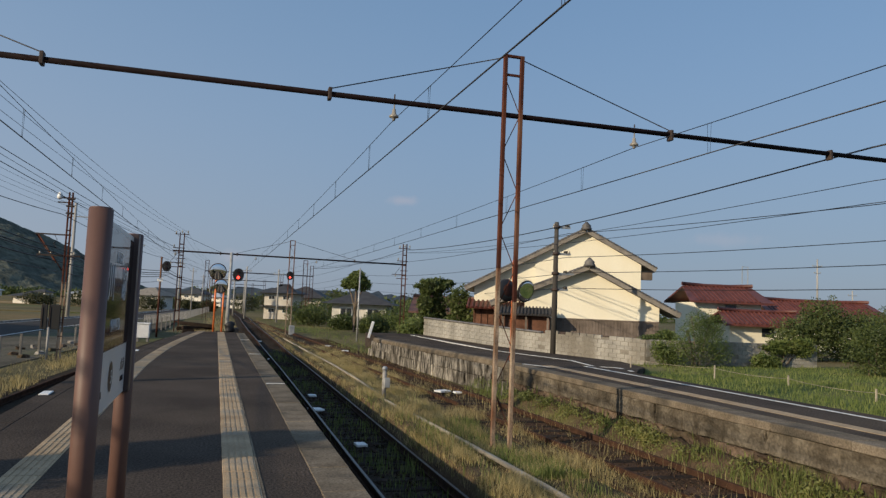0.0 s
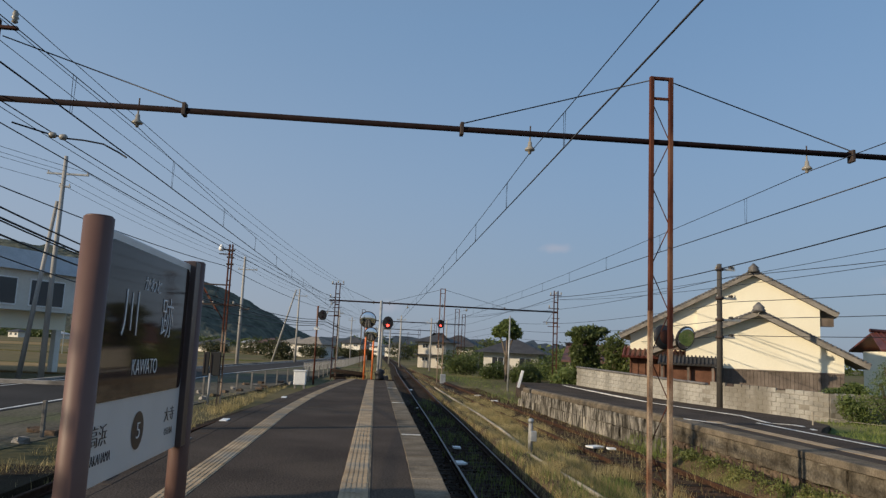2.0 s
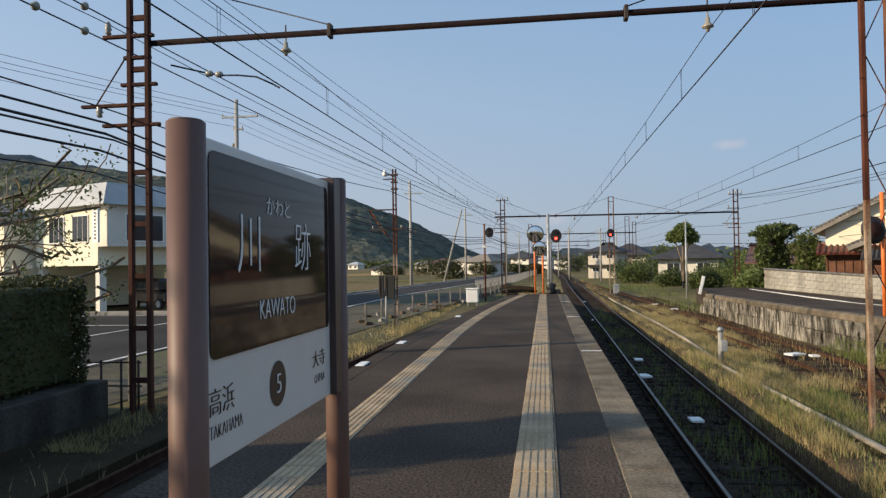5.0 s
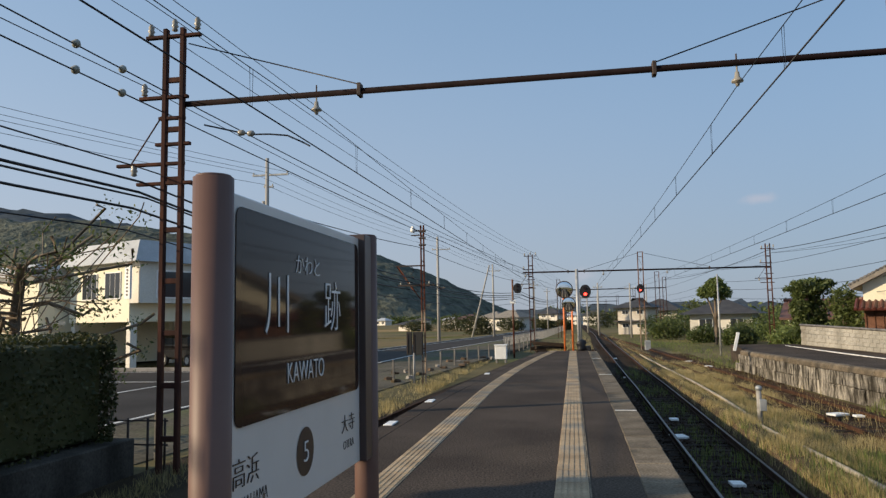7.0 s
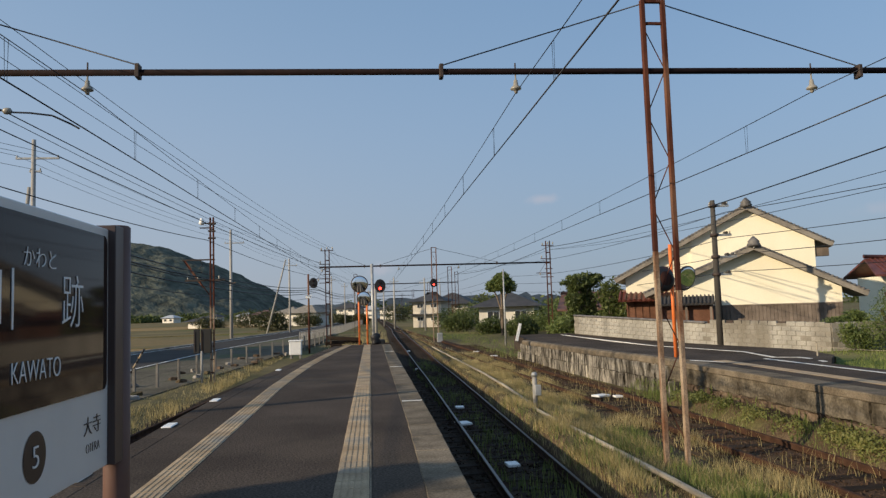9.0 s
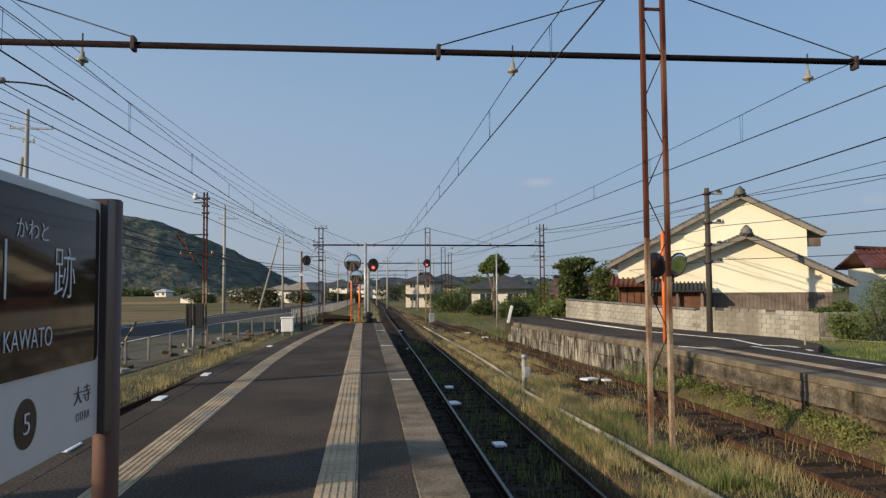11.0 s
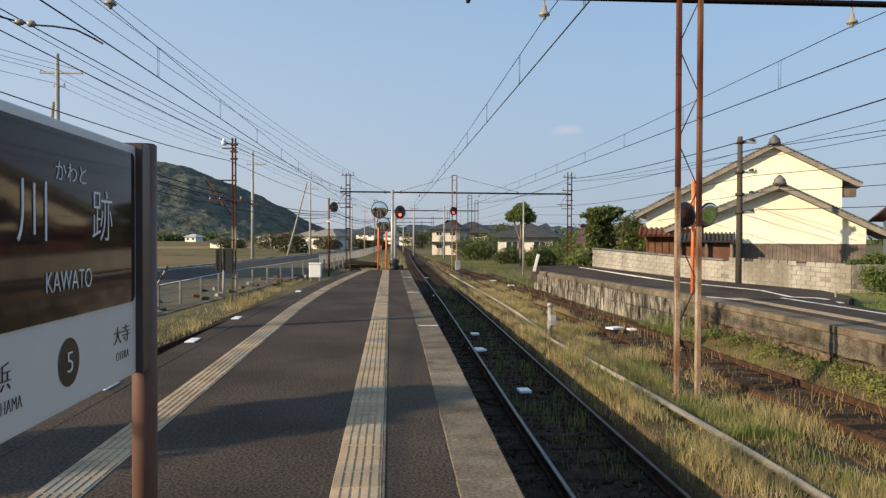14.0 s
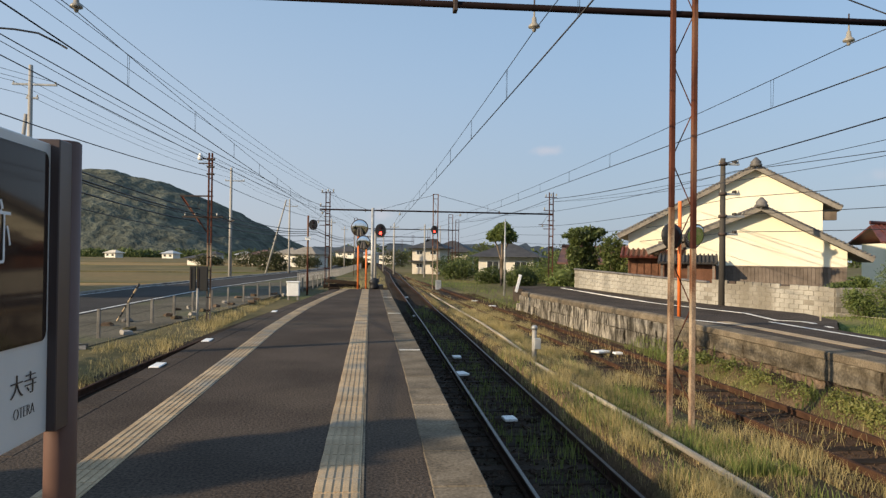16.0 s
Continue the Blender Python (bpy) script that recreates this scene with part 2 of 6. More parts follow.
M = dict(
    asphalt=surf("asphalt", (0.05, 0.039, 0.0315), (0.081, 0.064, 0.0515), 0.95, 0.6, 42, 1.0, c=(0.094, 0.074, 0.056), dist=0.01, grain=0.6),
    road=surf("road", (0.038, 0.034, 0.031), (0.055, 0.05, 0.046), 0.85, 0.3, 60, 0.3),
    coping=surf("coping", (0.14, 0.113, 0.08), (0.215, 0.177, 0.129), 0.9, 2.6, 40, 0.5, rand=0.14, c=(0.085, 0.074, 0.058), grain=0.35),
    # streaky concrete with stains, base darkened to hold the shade under the hedge
    stained_shade=surf("stained_shade", (0.04, 0.035, 0.029), (0.08, 0.071, 0.06), 0.95, 1.8, 30, 0.6, c=(0.03, 0.028, 0.022), streak=0.4, grain=0.3),
    # earth tone lowered so the hedge's shade sits in the colour
    shade_soil=surf("shade_soil", (0.03, 0.021, 0.012), (0.056, 0.04, 0.023), 0.95, 1.2, 24, 0.9, c=(0.075, 0.06, 0.03), dist=0.03, grain=0.35),
    soil_brown=surf("soil_brown", (0.07, 0.048, 0.029), (0.125, 0.087, 0.052), 0.95, 1.5, 24, 0.9, c=(0.13, 0.115, 0.045), dist=0.03, grain=0.35),
    concrete=surf("concrete", (0.24, 0.225, 0.205), (0.36, 0.34, 0.31), 0.9, 1.2, 30, 0.4, c=(0.13, 0.12, 0.11)),
    tactile=surf("tactile", (0.36, 0.265, 0.165), (0.48, 0.365, 0.235), 0.8, 2.5, 70, 0.3, rand=0.12, c=(0.29, 0.26, 0.21)),
    seam=plain("seam", (0.03, 0.03, 0.03), 0.9),
    white_line=surf("white_line", (0.5, 0.5, 0.48), (0.75, 0.75, 0.72), 0.7, 3, 60, 0.1),
    white_plate=surf("white_plate", (0.82, 0.82, 0.8), (0.88, 0.88, 0.86), 0.5, 5, 60, 0.05),
    rail_side=surf("rail_side", (0.028, 0.016, 0.011), (0.05, 0.027, 0.017), 0.8, 6, 60, 0.2),
    rail_top=surf("rail_top", (0.14, 0.13, 0.12), (0.2, 0.19, 0.18), 0.45, 4, 60, 0.02, metal=0.9),
    rusty_rail=surf("rusty_rail", (0.045, 0.024, 0.016), (0.075, 0.04, 0.025), 0.85, 6, 60, 0.2),
    sleeper=surf("sleeper", (0.022, 0.016, 0.012), (0.043, 0.031, 0.023), 0.9, 4, 40, 0.4, rand=0.25),
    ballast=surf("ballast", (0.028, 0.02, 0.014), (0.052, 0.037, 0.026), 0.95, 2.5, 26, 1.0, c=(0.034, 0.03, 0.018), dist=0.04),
    rust_ballast=surf("rust_ballast", (0.06, 0.036, 0.022), (0.108, 0.066, 0.042), 0.95, 2.0, 24, 1.0, c=(0.085, 0.065, 0.035), dist=0.05),
    brown_stones=surf("brown_stones", (0.055, 0.035, 0.023), (0.11, 0.07, 0.046), 0.95, 3, 30, 0.3, island=0.45),
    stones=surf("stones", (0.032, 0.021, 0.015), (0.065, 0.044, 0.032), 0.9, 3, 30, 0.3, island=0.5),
    ground=surf("ground", (0.095, 0.085, 0.04), (0.18, 0.145, 0.07), 0.95, 0.11, 3.0, 0.5, c=(0.095, 0.115, 0.035), dist=0.05),
    gravel=surf("gravel", (0.085, 0.076, 0.056), (0.135, 0.12, 0.09), 0.95, 0.5, 9.0, 0.6, c=(0.11, 0.115, 0.06), dist=0.03, grain=0.35),
    lawn=surf("lawn", (0.085, 0.115, 0.03), (0.14, 0.165, 0.045), 0.95, 0.5, 9.0, 0.8, c=(0.2, 0.18, 0.075), dist=0.04, grain=0.4),
    field=surf("field", (0.2, 0.14, 0.065), (0.12, 0.115, 0.056), 0.95, 0.06, 1.2, 0.5, c=(0.08, 0.08, 0.05), dist=0.05),
    straw=surf("straw", (0.24, 0.165, 0.075), (0.31, 0.22, 0.105), 0.95, 0.1, 2.0, 0.5, c=(0.2, 0.16, 0.075), dist=0.05),
    rust=surf("rust", (0.06, 0.022, 0.016), (0.125, 0.045, 0.027), 0.85, 5.0, 60, 0.25, c=(0.2, 0.11, 0.07), streak=0.25),
    rust_pale=surf("rust_pale", (0.22, 0.14, 0.09), (0.42, 0.33, 0.24), 0.85, 7.0, 60, 0.3, c=(0.16, 0.075, 0.042), streak=0.3, grain=0.35),
    rust_dark=surf("rust_dark", (0.035, 0.018, 0.015), (0.07, 0.03, 0.023), 0.8, 6.0, 60, 0.25, c=(0.13, 0.055, 0.03), streak=0.15),
    pipe=surf("pipe", (0.01, 0.006, 0.007), (0.016, 0.009, 0.01), 0.85, 5, 60, 0.1),
    wire=plain("wire", (0.03, 0.03, 0.034), 0.5, 0.6),
    iron=surf("iron", (0.035, 0.022, 0.018), (0.06, 0.04, 0.03), 0.7, 8, 80, 0.2),
    galvanised=surf("galvanised", (0.34, 0.35, 0.35), (0.45, 0.46, 0.46), 0.5, 4, 60, 0.05, metal=0.3),
    pole=surf("pole", (0.3, 0.29, 0.27), (0.4, 0.385, 0.36), 0.9, 1.0, 50, 0.2, streak=0.3),
    dark_pole=surf("dark_pole", (0.06, 0.055, 0.05), (0.1, 0.092, 0.083), 0.85, 1.0, 50, 0.2, streak=0.3),
    porcelain=plain("porcelain", (0.3, 0.28, 0.24), 0.3),
    sign_post=surf("sign_post", (0.125, 0.067, 0.052), (0.145, 0.079, 0.061), 0.55, 2.0, 20, 0.0, grain=0.04),
    sign_dark=surf("sign_dark", (0.034, 0.021, 0.017), (0.038, 0.024, 0.019), 0.05, 1.0, 5, 0.0, grain=0.03),
    sign_white=surf("sign_white", (0.6, 0.575, 0.545), (0.64, 0.615, 0.585), 0.35, 1.0, 5, 0.0, grain=0.03),
    letter=plain("letter", (0.75, 0.75, 0.74), 0.4),
    ink=plain("ink", (0.035, 0.022, 0.02), 0.4),
    trim=plain("trim", (0.06, 0.04, 0.037), 0.4),
    orange=surf("orange", (0.75, 0.17, 0.035), (0.85, 0.22, 0.05), 0.5, 3, 60, 0.05),
    mirror=plain("mirror", (0.85, 0.86, 0.86), 0.03, 1.0),
    black=plain("black", (0.014, 0.014, 0.016), 0.55),
    red_lamp=plain("red_lamp", (1.0, 0.05, 0.03), 0.3, 0.0, 6.0),
    dark_lens=plain("dark_lens", (0.03, 0.015, 0.015), 0.15),
    conduit=surf("conduit", (0.33, 0.285, 0.22), (0.45, 0.395, 0.31), 0.85, 2.0, 50, 0.2),
    plaster=surf("plaster", (0.84, 0.78, 0.6), (0.88, 0.83, 0.66), 0.9, 0.5, 30, 0.1, c=(0.78, 0.72, 0.55), grain=0.06),
    white_wall=surf("white_wall", (0.66, 0.63, 0.56), (0.74, 0.71, 0.64), 0.9, 0.5, 30, 0.1),
    far_wall=surf("far_wall", (0.55, 0.5, 0.42), (0.66, 0.61, 0.52), 0.9, 0.4, 20, 0.1),
    timber=surf("timber", (0.13, 0.105, 0.085), (0.22, 0.18, 0.15), 0.9, 1.5, 40, 0.3, rand=0.15),
    brown_board=surf("brown_board", (0.11, 0.055, 0.035), (0.17, 0.085, 0.055), 0.8, 2.0, 40, 0.3, rand=0.15),
    grey_tile=surf("grey_tile", (0.085, 0.08, 0.078), (0.17, 0.16, 0.15), 0.6, 3.0, 30, 0.3, rand=0.2),
    verge=surf("verge", (0.2, 0.18, 0.155), (0.28, 0.255, 0.22), 0.85, 2.0, 30, 0.3),
    red_tile=surf("red_tile", (0.085, 0.026, 0.02), (0.135, 0.043, 0.031), 0.5, 2.0, 30, 0.3, rand=0.15),
    block=surf("block", (0.28, 0.268, 0.235), (0.39, 0.372, 0.33), 0.95, 1.1, 40, 0.4, rand=0.05, c=(0.19, 0.172, 0.14), streak=0.3, grain=0.25),
    mortar=surf("mortar", (0.19, 0.174, 0.145), (0.27, 0.247, 0.207), 0.95, 2.0, 40, 0.3),
    masonry=surf("masonry", (0.02, 0.017, 0.013), (0.36, 0.33, 0.28), 0.95, 7.0, 22, 0.9, rand=0.25, c=(0.05, 0.044, 0.034), streak=0.25, dist=0.03, grain=0.3),
    wall_face=surf("wall_face", (0.085, 0.07, 0.05), (0.17, 0.145, 0.108), 0.95, 3.0, 20, 0.9, rand=0.2, c=(0.05, 0.042, 0.03), streak=0.5, dist=0.03, grain=0.35),
    rubble=surf("rubble", (0.085, 0.06, 0.042), (0.165, 0.12, 0.085), 0.95, 1.6, 16, 1.0, rand=0.3, c=(0.075, 0.075, 0.035), dist=0.04, grain=0.3),
    glass_disc=plain("glass_disc", (0.3, 0.29, 0.24), 0.2),
    window=plain("window", (0.03, 0.035, 0.042), 0.08),
    metal_roof=surf("metal_roof", (0.36, 0.38, 0.4), (0.46, 0.48, 0.5), 0.45, 1.0, 30, 0.05),
    car_black=plain("car_black", (0.012, 0.012, 0.014), 0.25),
    rubber=plain("rubber", (0.02, 0.02, 0.02), 0.8),
    fence_post=surf("fence_post", (0.16, 0.15, 0.135), (0.24, 0.225, 0.2), 0.9, 3.0, 50, 0.2),
    brown_tile=surf("brown_tile", (0.1, 0.05, 0.038), (0.15, 0.078, 0.058), 0.6, 2.0, 30, 0.3, rand=0.15),
    dark_tile=surf("dark_tile", (0.035, 0.033, 0.034), (0.06, 0.057, 0.056), 0.7, 1.0, 12, 0.3),
    bark=surf("bark", (0.13, 0.1, 0.07), (0.22, 0.175, 0.13), 0.95, 4, 40, 0.6),
    hedge_leaf=leafy("hedge_leaf", [(0.026, 0.03, 0.009), (0.046, 0.054, 0.014), (0.1, 0.095, 0.027)]),
    tree_leaf=leafy("tree_leaf", [(0.045, 0.06, 0.02), (0.085, 0.115, 0.03), (0.16, 0.19, 0.05)], 0.6, 0.32),
    bush_leaf=leafy("bush_leaf", [(0.08, 0.11, 0.03), (0.14, 0.185, 0.05), (0.24, 0.28, 0.08)], 0.6, 0.4),
    weed_leaf=leafy("weed_leaf", [(0.08, 0.1, 0.025), (0.16, 0.185, 0.045), (0.28, 0.25, 0.09)]),
    dry_grass=leafy("dry_grass", [(0.17, 0.16, 0.06), (0.42, 0.34, 0.15), (0.7, 0.57, 0.3)], 0.7, 0.4),
    green_grass=leafy("green_grass", [(0.08, 0.12, 0.028), (0.17, 0.215, 0.05), (0.32, 0.32, 0.11)], 0.7, 0.38),
    # greyed greens: distance haze over the wooded hill is mixed into the colour
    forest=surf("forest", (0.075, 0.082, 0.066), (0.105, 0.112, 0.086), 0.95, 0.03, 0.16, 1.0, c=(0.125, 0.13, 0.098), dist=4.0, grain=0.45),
    # blue of the far ridges is painted haze
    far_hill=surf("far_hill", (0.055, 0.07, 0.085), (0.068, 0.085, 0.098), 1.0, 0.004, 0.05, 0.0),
)
M["sign_dark"].node_tree.nodes["Principled BSDF"].inputs["Specular IOR Level"].default_value = 0.17


# ---- shaping helpers ----
def part(name, bm, material, parent=None, label=""):
    """Links a bmesh as one mesh object, under a thing or a part."""
    me = bpy.data.meshes.new(name)
    bm.to_mesh(me)
    bm.free()
    me.materials.append(material)
    ob = new(name, me)
    ob.parent = parent
    if label:
        tagged(ob, label)
    return ob


GROUPS = dict(marker_plate="marker plates in the track bed", reflector="reflectors on the platform edge", utility_pole="utility poles along road and railway",
              catenary_mast="masts of the overhead line", cross_beam="pipe beams across the tracks", overhead_wire="wires along the masts", overhead_line="contact lines over the tracks",
              railway_signal="signals at the platform end", convex_mirror="round mirrors on orange posts", house="houses round the station", bush="bushes along the line", tree="garden trees")


def thing(name, label, category, at=(0, 0, 0), rz=0.0, kind="", group=""):
    group = group or GROUPS.get(name, "")
    ob = new(name)
    ob.empty_display_size = 0.1
    ob.matrix_world = pose(*at, 0, 0, rz)
    return tagged(ob, label, category, group, kind)


def again(name, mesh, parent, at=(0, 0, 0), rz=0.0, size=(1, 1, 1)):
    """One more piece on a shared mesh."""
    ob = new(name, mesh)
    ob.parent = parent
    ob.matrix_basis = pose(*at, 0, 0, rz) @ Matrix.Diagonal((*size, 1))
    return ob


def box(bm, lo, hi, bevel=0.0, m=None):
    r = bmesh.ops.create_cube(bm, size=1)["verts"]
    for v in r:
        v.co = Vector([lo[i] + (v.co[i] + 0.5) * (hi[i] - lo[i]) for i in range(3)])
    if m is not None:
        bmesh.ops.transform(bm, matrix=m, verts=r)
    if bevel:
        es = list({e for v in r for e in v.link_edges})
        bmesh.ops.bevel(bm, geom=es, offset=bevel, segments=1, affect="EDGES", profile=0.5)
    return bm


def new_box(lo, hi, bevel=0.0):
    return box(bmesh.new(), lo, hi, bevel)


def rod(bm, a, b, r, r2=None, sides=8):
    a, b = Vector(a), Vector(b)
    d = b - a
    m = Matrix.Translation((a + b) / 2) @ d.to_track_quat("Z", "Y").to_matrix().to_4x4()
    bmesh.ops.create_cone(bm, cap_ends=True, segments=sides, radius1=r, radius2=r if r2 is None else r2, depth=d.length, matrix=m)
    return bm


def new_rod(a, b, r, r2=None, sides=10):
    bm = rod(bmesh.new(), a, b, r, r2, sides)
    for f in bm.faces:
        f.smooth = len(f.verts) == 4
    return bm


def lathe(bm, profile, at=(0, 0, 0), sides=14, turn=None):
    """A turned shape from (radius, height) pairs."""
    rings = []
    for r, z in profile:
        ring = []
        for i in range(sides):
            a = 2 * math.pi * i / sides
            p = Vector((r * math.cos(a), r * math.sin(a), z))
            if turn is not None:
                p = turn @ p
            ring.append(bm.verts.new(p + Vector(at)))
        rings.append(ring)
    for u, w in zip(rings, rings[1:]):
        for i in range(sides):
            j = (i + 1) % sides
            f = bm.faces.new((u[i], u[j], w[j], w[i]))
            f.smooth = True
    bm.faces.new(rings[0][::-1])
    bm.faces.new(rings[-1])
    return bm


def tube(bm, pts, r, sides=5):
    """A pipe along a line of points."""
    pts = [Vector(p) for p in pts]
    rings = []
    for i, p in enumerate(pts):
        d = (pts[min(i + 1, len(pts) - 1)] - pts[max(i - 1, 0)]).normalized()
        s = d.cross(Vector((0, 0, 1)))
        s = s.normalized() if s.length > 1e-4 else Vector((1, 0, 0))
        u = s.cross(d)
        rings.append([bm.verts.new(p + r * (math.cos(2 * math.pi * k / sides) * s + math.sin(2 * math.pi * k / sides) * u)) for k in range(sides)])
    for a, b in zip(rings, rings[1:]):
        for k in range(sides):
            f = bm.faces.new((a[k], a[(k + 1) % sides], b[(k + 1) % sides], b[k]))
            f.smooth = True
    bm.faces.new(rings[0])
    bm.faces.new(rings[-1][::-1])
    return bm


def sagging(a, b, sag, n=14):
    a, b = Vector(a), Vector(b)
    return [a.lerp(b, i / n) - Vector((0, 0, 4 * sag * (i / n) * (1 - i / n))) for i in range(n + 1)]


def bend(table, y):
    """x of a line given by (y, x) pairs, smoothly joined."""
    ys, xs = zip(*table)
    return float(np.interp(y, ys, xs))


def strip(bm, left, right, ys, z0, z1):
    """A solid band between two lines x = left(y) and x = right(y), from z0 up to z1 (numbers or functions of y)."""
    f0 = z0 if callable(z0) else (lambda y: z0)
    f1 = z1 if callable(z1) else (lambda y: z1)
    rows = [[bm.verts.new(p) for p in ((left(y), y, f0(y)), (right(y), y, f0(y)), (right(y), y, f1(y)), (left(y), y, f1(y)))] for y in ys]
    for a, b in zip(rows, rows[1:]):
        for k in range(4):
            j = (k + 1) % 4
            bm.faces.new((a[k], a[j], b[j], b[k]))
    bm.faces.new(rows[0][::-1])
    bm.faces.new(rows[-1])
    bmesh.ops.recalc_face_normals(bm, faces=bm.faces)
    return bm


def from_arrays(name, verts, faces, material, parent=None):
    me = bpy.data.meshes.new(name)
    me.from_pydata(verts, [], faces)
    me.materials.append(material)
    ob = new(name, me)
    ob.parent = parent
    return ob


def leaves(name, blobs, count, size, material, parent=None, seed=1, shell=0.55):
    """Many small folded leaves spread through ellipsoids (x, y, z, rx, ry, rz)."""
    g = np.random.default_rng(seed)
    vol = np.array([b[3] * b[4] * b[5] for b in blobs]) ** 0.67
    verts, faces = [], []
    for b, share in zip(blobs, vol / vol.sum()):
        k = max(8, int(count * share))
        d = g.normal(size=(k, 3))
        d /= np.linalg.norm(d, axis=1)[:, None]
        bumps = 1 + 0.22 * np.sin(d[:, 0] * 5 + b[0] * 3) * np.cos(d[:, 2] * 6 + b[1]) + 0.15 * np.sin(d[:, 1] * 9 + b[2])
        rad = (shell + (1 - shell) * g.random(k) ** 0.7) * bumps
        c = np.array(b[:3]) + d * rad[:, None] * np.array(b[3:])
        u = g.normal(size=(k, 3))
        u /= np.linalg.norm(u, axis=1)[:, None]
        w = np.cross(u, g.normal(size=(k, 3)))
        w /= np.linalg.norm(w, axis=1)[:, None]
        s = size * (0.6 + 0.8 * g.random(k))[:, None]
        quad = np.stack([c - u * s, c + w * s * 0.45, c + u * s, c - w * s * 0.45], 1).reshape(-1, 3)
        base = len(verts)
        verts.extend(quad.tolist())
        faces.extend([(base + 4 * i, base + 4 * i + 1, base + 4 * i + 2, base + 4 * i + 3) for i in range(k)])
    return from_arrays(name, verts, faces, material, parent)


def blades(name, spots, height, width, material, seed=1, lean=0.35):
    """Grass: one bent blade of two faces at each spot (x, y, z, factor)."""
    g = np.random.default_rng(seed)
    s = np.asarray(spots, float)
    k = len(s)
    h = height * (0.45 + 0.8 * g.random(k)) * s[:, 3]
    a = g.random(k) * 2 * math.pi
    side = np.stack([np.cos(a), np.sin(a), 0 * a], 1) * (width * (0.6 + 0.7 * g.random(k)))[:, None]
    b = g.random(k) * 2 * math.pi
    tip = np.stack([np.cos(b), np.sin(b), 0 * b], 1) * (lean * h * g.random(k))[:, None]
    p = s[:, :3]
    up = np.array([0, 0, 1.0])
    mid = p + tip * 0.3 + up * (h * 0.55)[:, None]
    top = p + tip + up * h[:, None]
    v = np.stack([p - side, p + side, mid + side * 0.7, mid - side * 0.7, top], 1).reshape(-1, 3)
    faces = []
    for i in range(k):
        o = 5 * i
        faces += [(o, o + 1, o + 2, o + 3), (o + 3, o + 2, o + 4)]
    return from_arrays(name, v.tolist(), faces, material)


def scatter(n, x0, x1, y0, y1, z, seed, clump=0.0, keep=None):
    """Spots over a stretch of ground, thicker near y0, in clumps where wanted."""
    g = np.random.default_rng(seed)
    x = x0 + (x1 - x0) * g.random(n)
    y = y0 + (y1 - y0) * g.random(n) ** 1.7
    f = np.ones(n)
    if clump:
        w = np.array([noise.noise((float(a) * 0.9, float(c) * 0.6, seed * 3.1)) + 0.5 * noise.noise((float(a) * 2.7, float(c) * 2.2, seed)) for a, c in zip(x, y)])
        f = np.clip(0.75 + clump * w, 0.25, 1.5)
        ok = g.random(n) < np.clip(0.6 + 1.2 * clump * w, 0.08, 1)
        x, y, f = x[ok], y[ok], f[ok]
    if keep is not None:
        ok = np.array([keep(a, c) for a, c in zip(x, y)])
        x, y, f = x[ok], y[ok], f[ok]
    zz = np.array([z(a, c) for a, c in zip(x, y)]) if callable(z) else np.full(len(x), z)
    return np.stack([x, y, zz, f], 1)


# ---- ground, roads, tracks, platforms ----
LEFT_EDGE = [(-15, -2.72), (6, -2.72), (10, -2.74), (14, -2.72), (17, -2.6), (22, -2.33), (29, -1.86), (34.4, -1.42), (60, -0.2)]
RIGHT_EDGE = [(-15, 0.97), (3.6, 0.98), (9.8, 1.03), (34.4, 1.05)]
FAR_EDGE = [(-15, 7.72), (5, 7.78), (12, 7.84), (17.5, 7.86), (18.5, 7.82), (23, 7.55), (34.5, 7.2)]
ROAD = [(-40, -13.0), (36, -13.0), (52, -12.7), (67, -11.3), (98, -8.2), (130, -6.0), (200, -3.5), (400, 0.0)]
FENCE = [(8, -7.1), (20, -7.05), (25.5, -6.95), (30, -6.7), (35, -6.15), (45.4, -4.7), (60, -3.6)]
MAIN = [(-20, 2.5), (6, 2.54), (12, 2.61), (20, 2.72), (30, 2.83), (45, 2.87), (60, 2.8), (75, 2.95), (95, 3.3), (120, 3.3), (200, 3.0), (400, 2.1)]
TRACK2 = [(-20, 6.5), (8, 6.5), (12, 6.42), (17, 6.28), (22, 6.12), (34, 5.65), (48, 5.1), (62, 4.7), (80, 3.9), (100, 3.3), (120, 3.3), (200, 3.0), (400, 2.1)]


def dip(y):
    """How much deeper the main track lies beside the platforms."""
    return float(np.interp(y, [36, 62], [-0.3, 0.0]))


def ground_z(x, y):
    """Low between the platforms, higher to the sides."""
    right = np.interp(x, [9.0, 10.9, 16.0, 400], [-0.98, np.interp(y, [16, 19], [-0.25, -0.85]), -0.66, -0.7]) if y < 70 else -0.95
    left = np.interp(-x, [4.9, 6.0, 6.8, 12.6, 16, 400], [-0.98, -0.82, -0.8, -0.8, -0.95, -1.0])
    z = max(right, left) if -40 < y < 70 else left
    return z + 1.2 * dip(y) if 0.4 < x < 3.6 else z


bm = bmesh.new()
gx = [-2500, -900, -400, -150, -60, -30, -18, -14, -12.6, -9, -6.8, -6, -5, -3, 0, 0.5, 3.55, 3.75, 6, 9, 10.9, 13, 16, 20, 30, 60, 150, 400, 900, 2500]
gy = [-900, -200, -40, -15, 0, 10, 16, 19, 22, 30, 40, 55, 69, 72, 90, 130, 200, 400, 900, 3500]
grid = [[bm.verts.new((x, y, ground_z(x, y))) for x in gx] for y in gy]
for r0, r1 in zip(grid, grid[1:]):
    for i in range(len(gx) - 1):
        bm.faces.new((r0[i], r0[i + 1], r1[i + 1], r1[i]))
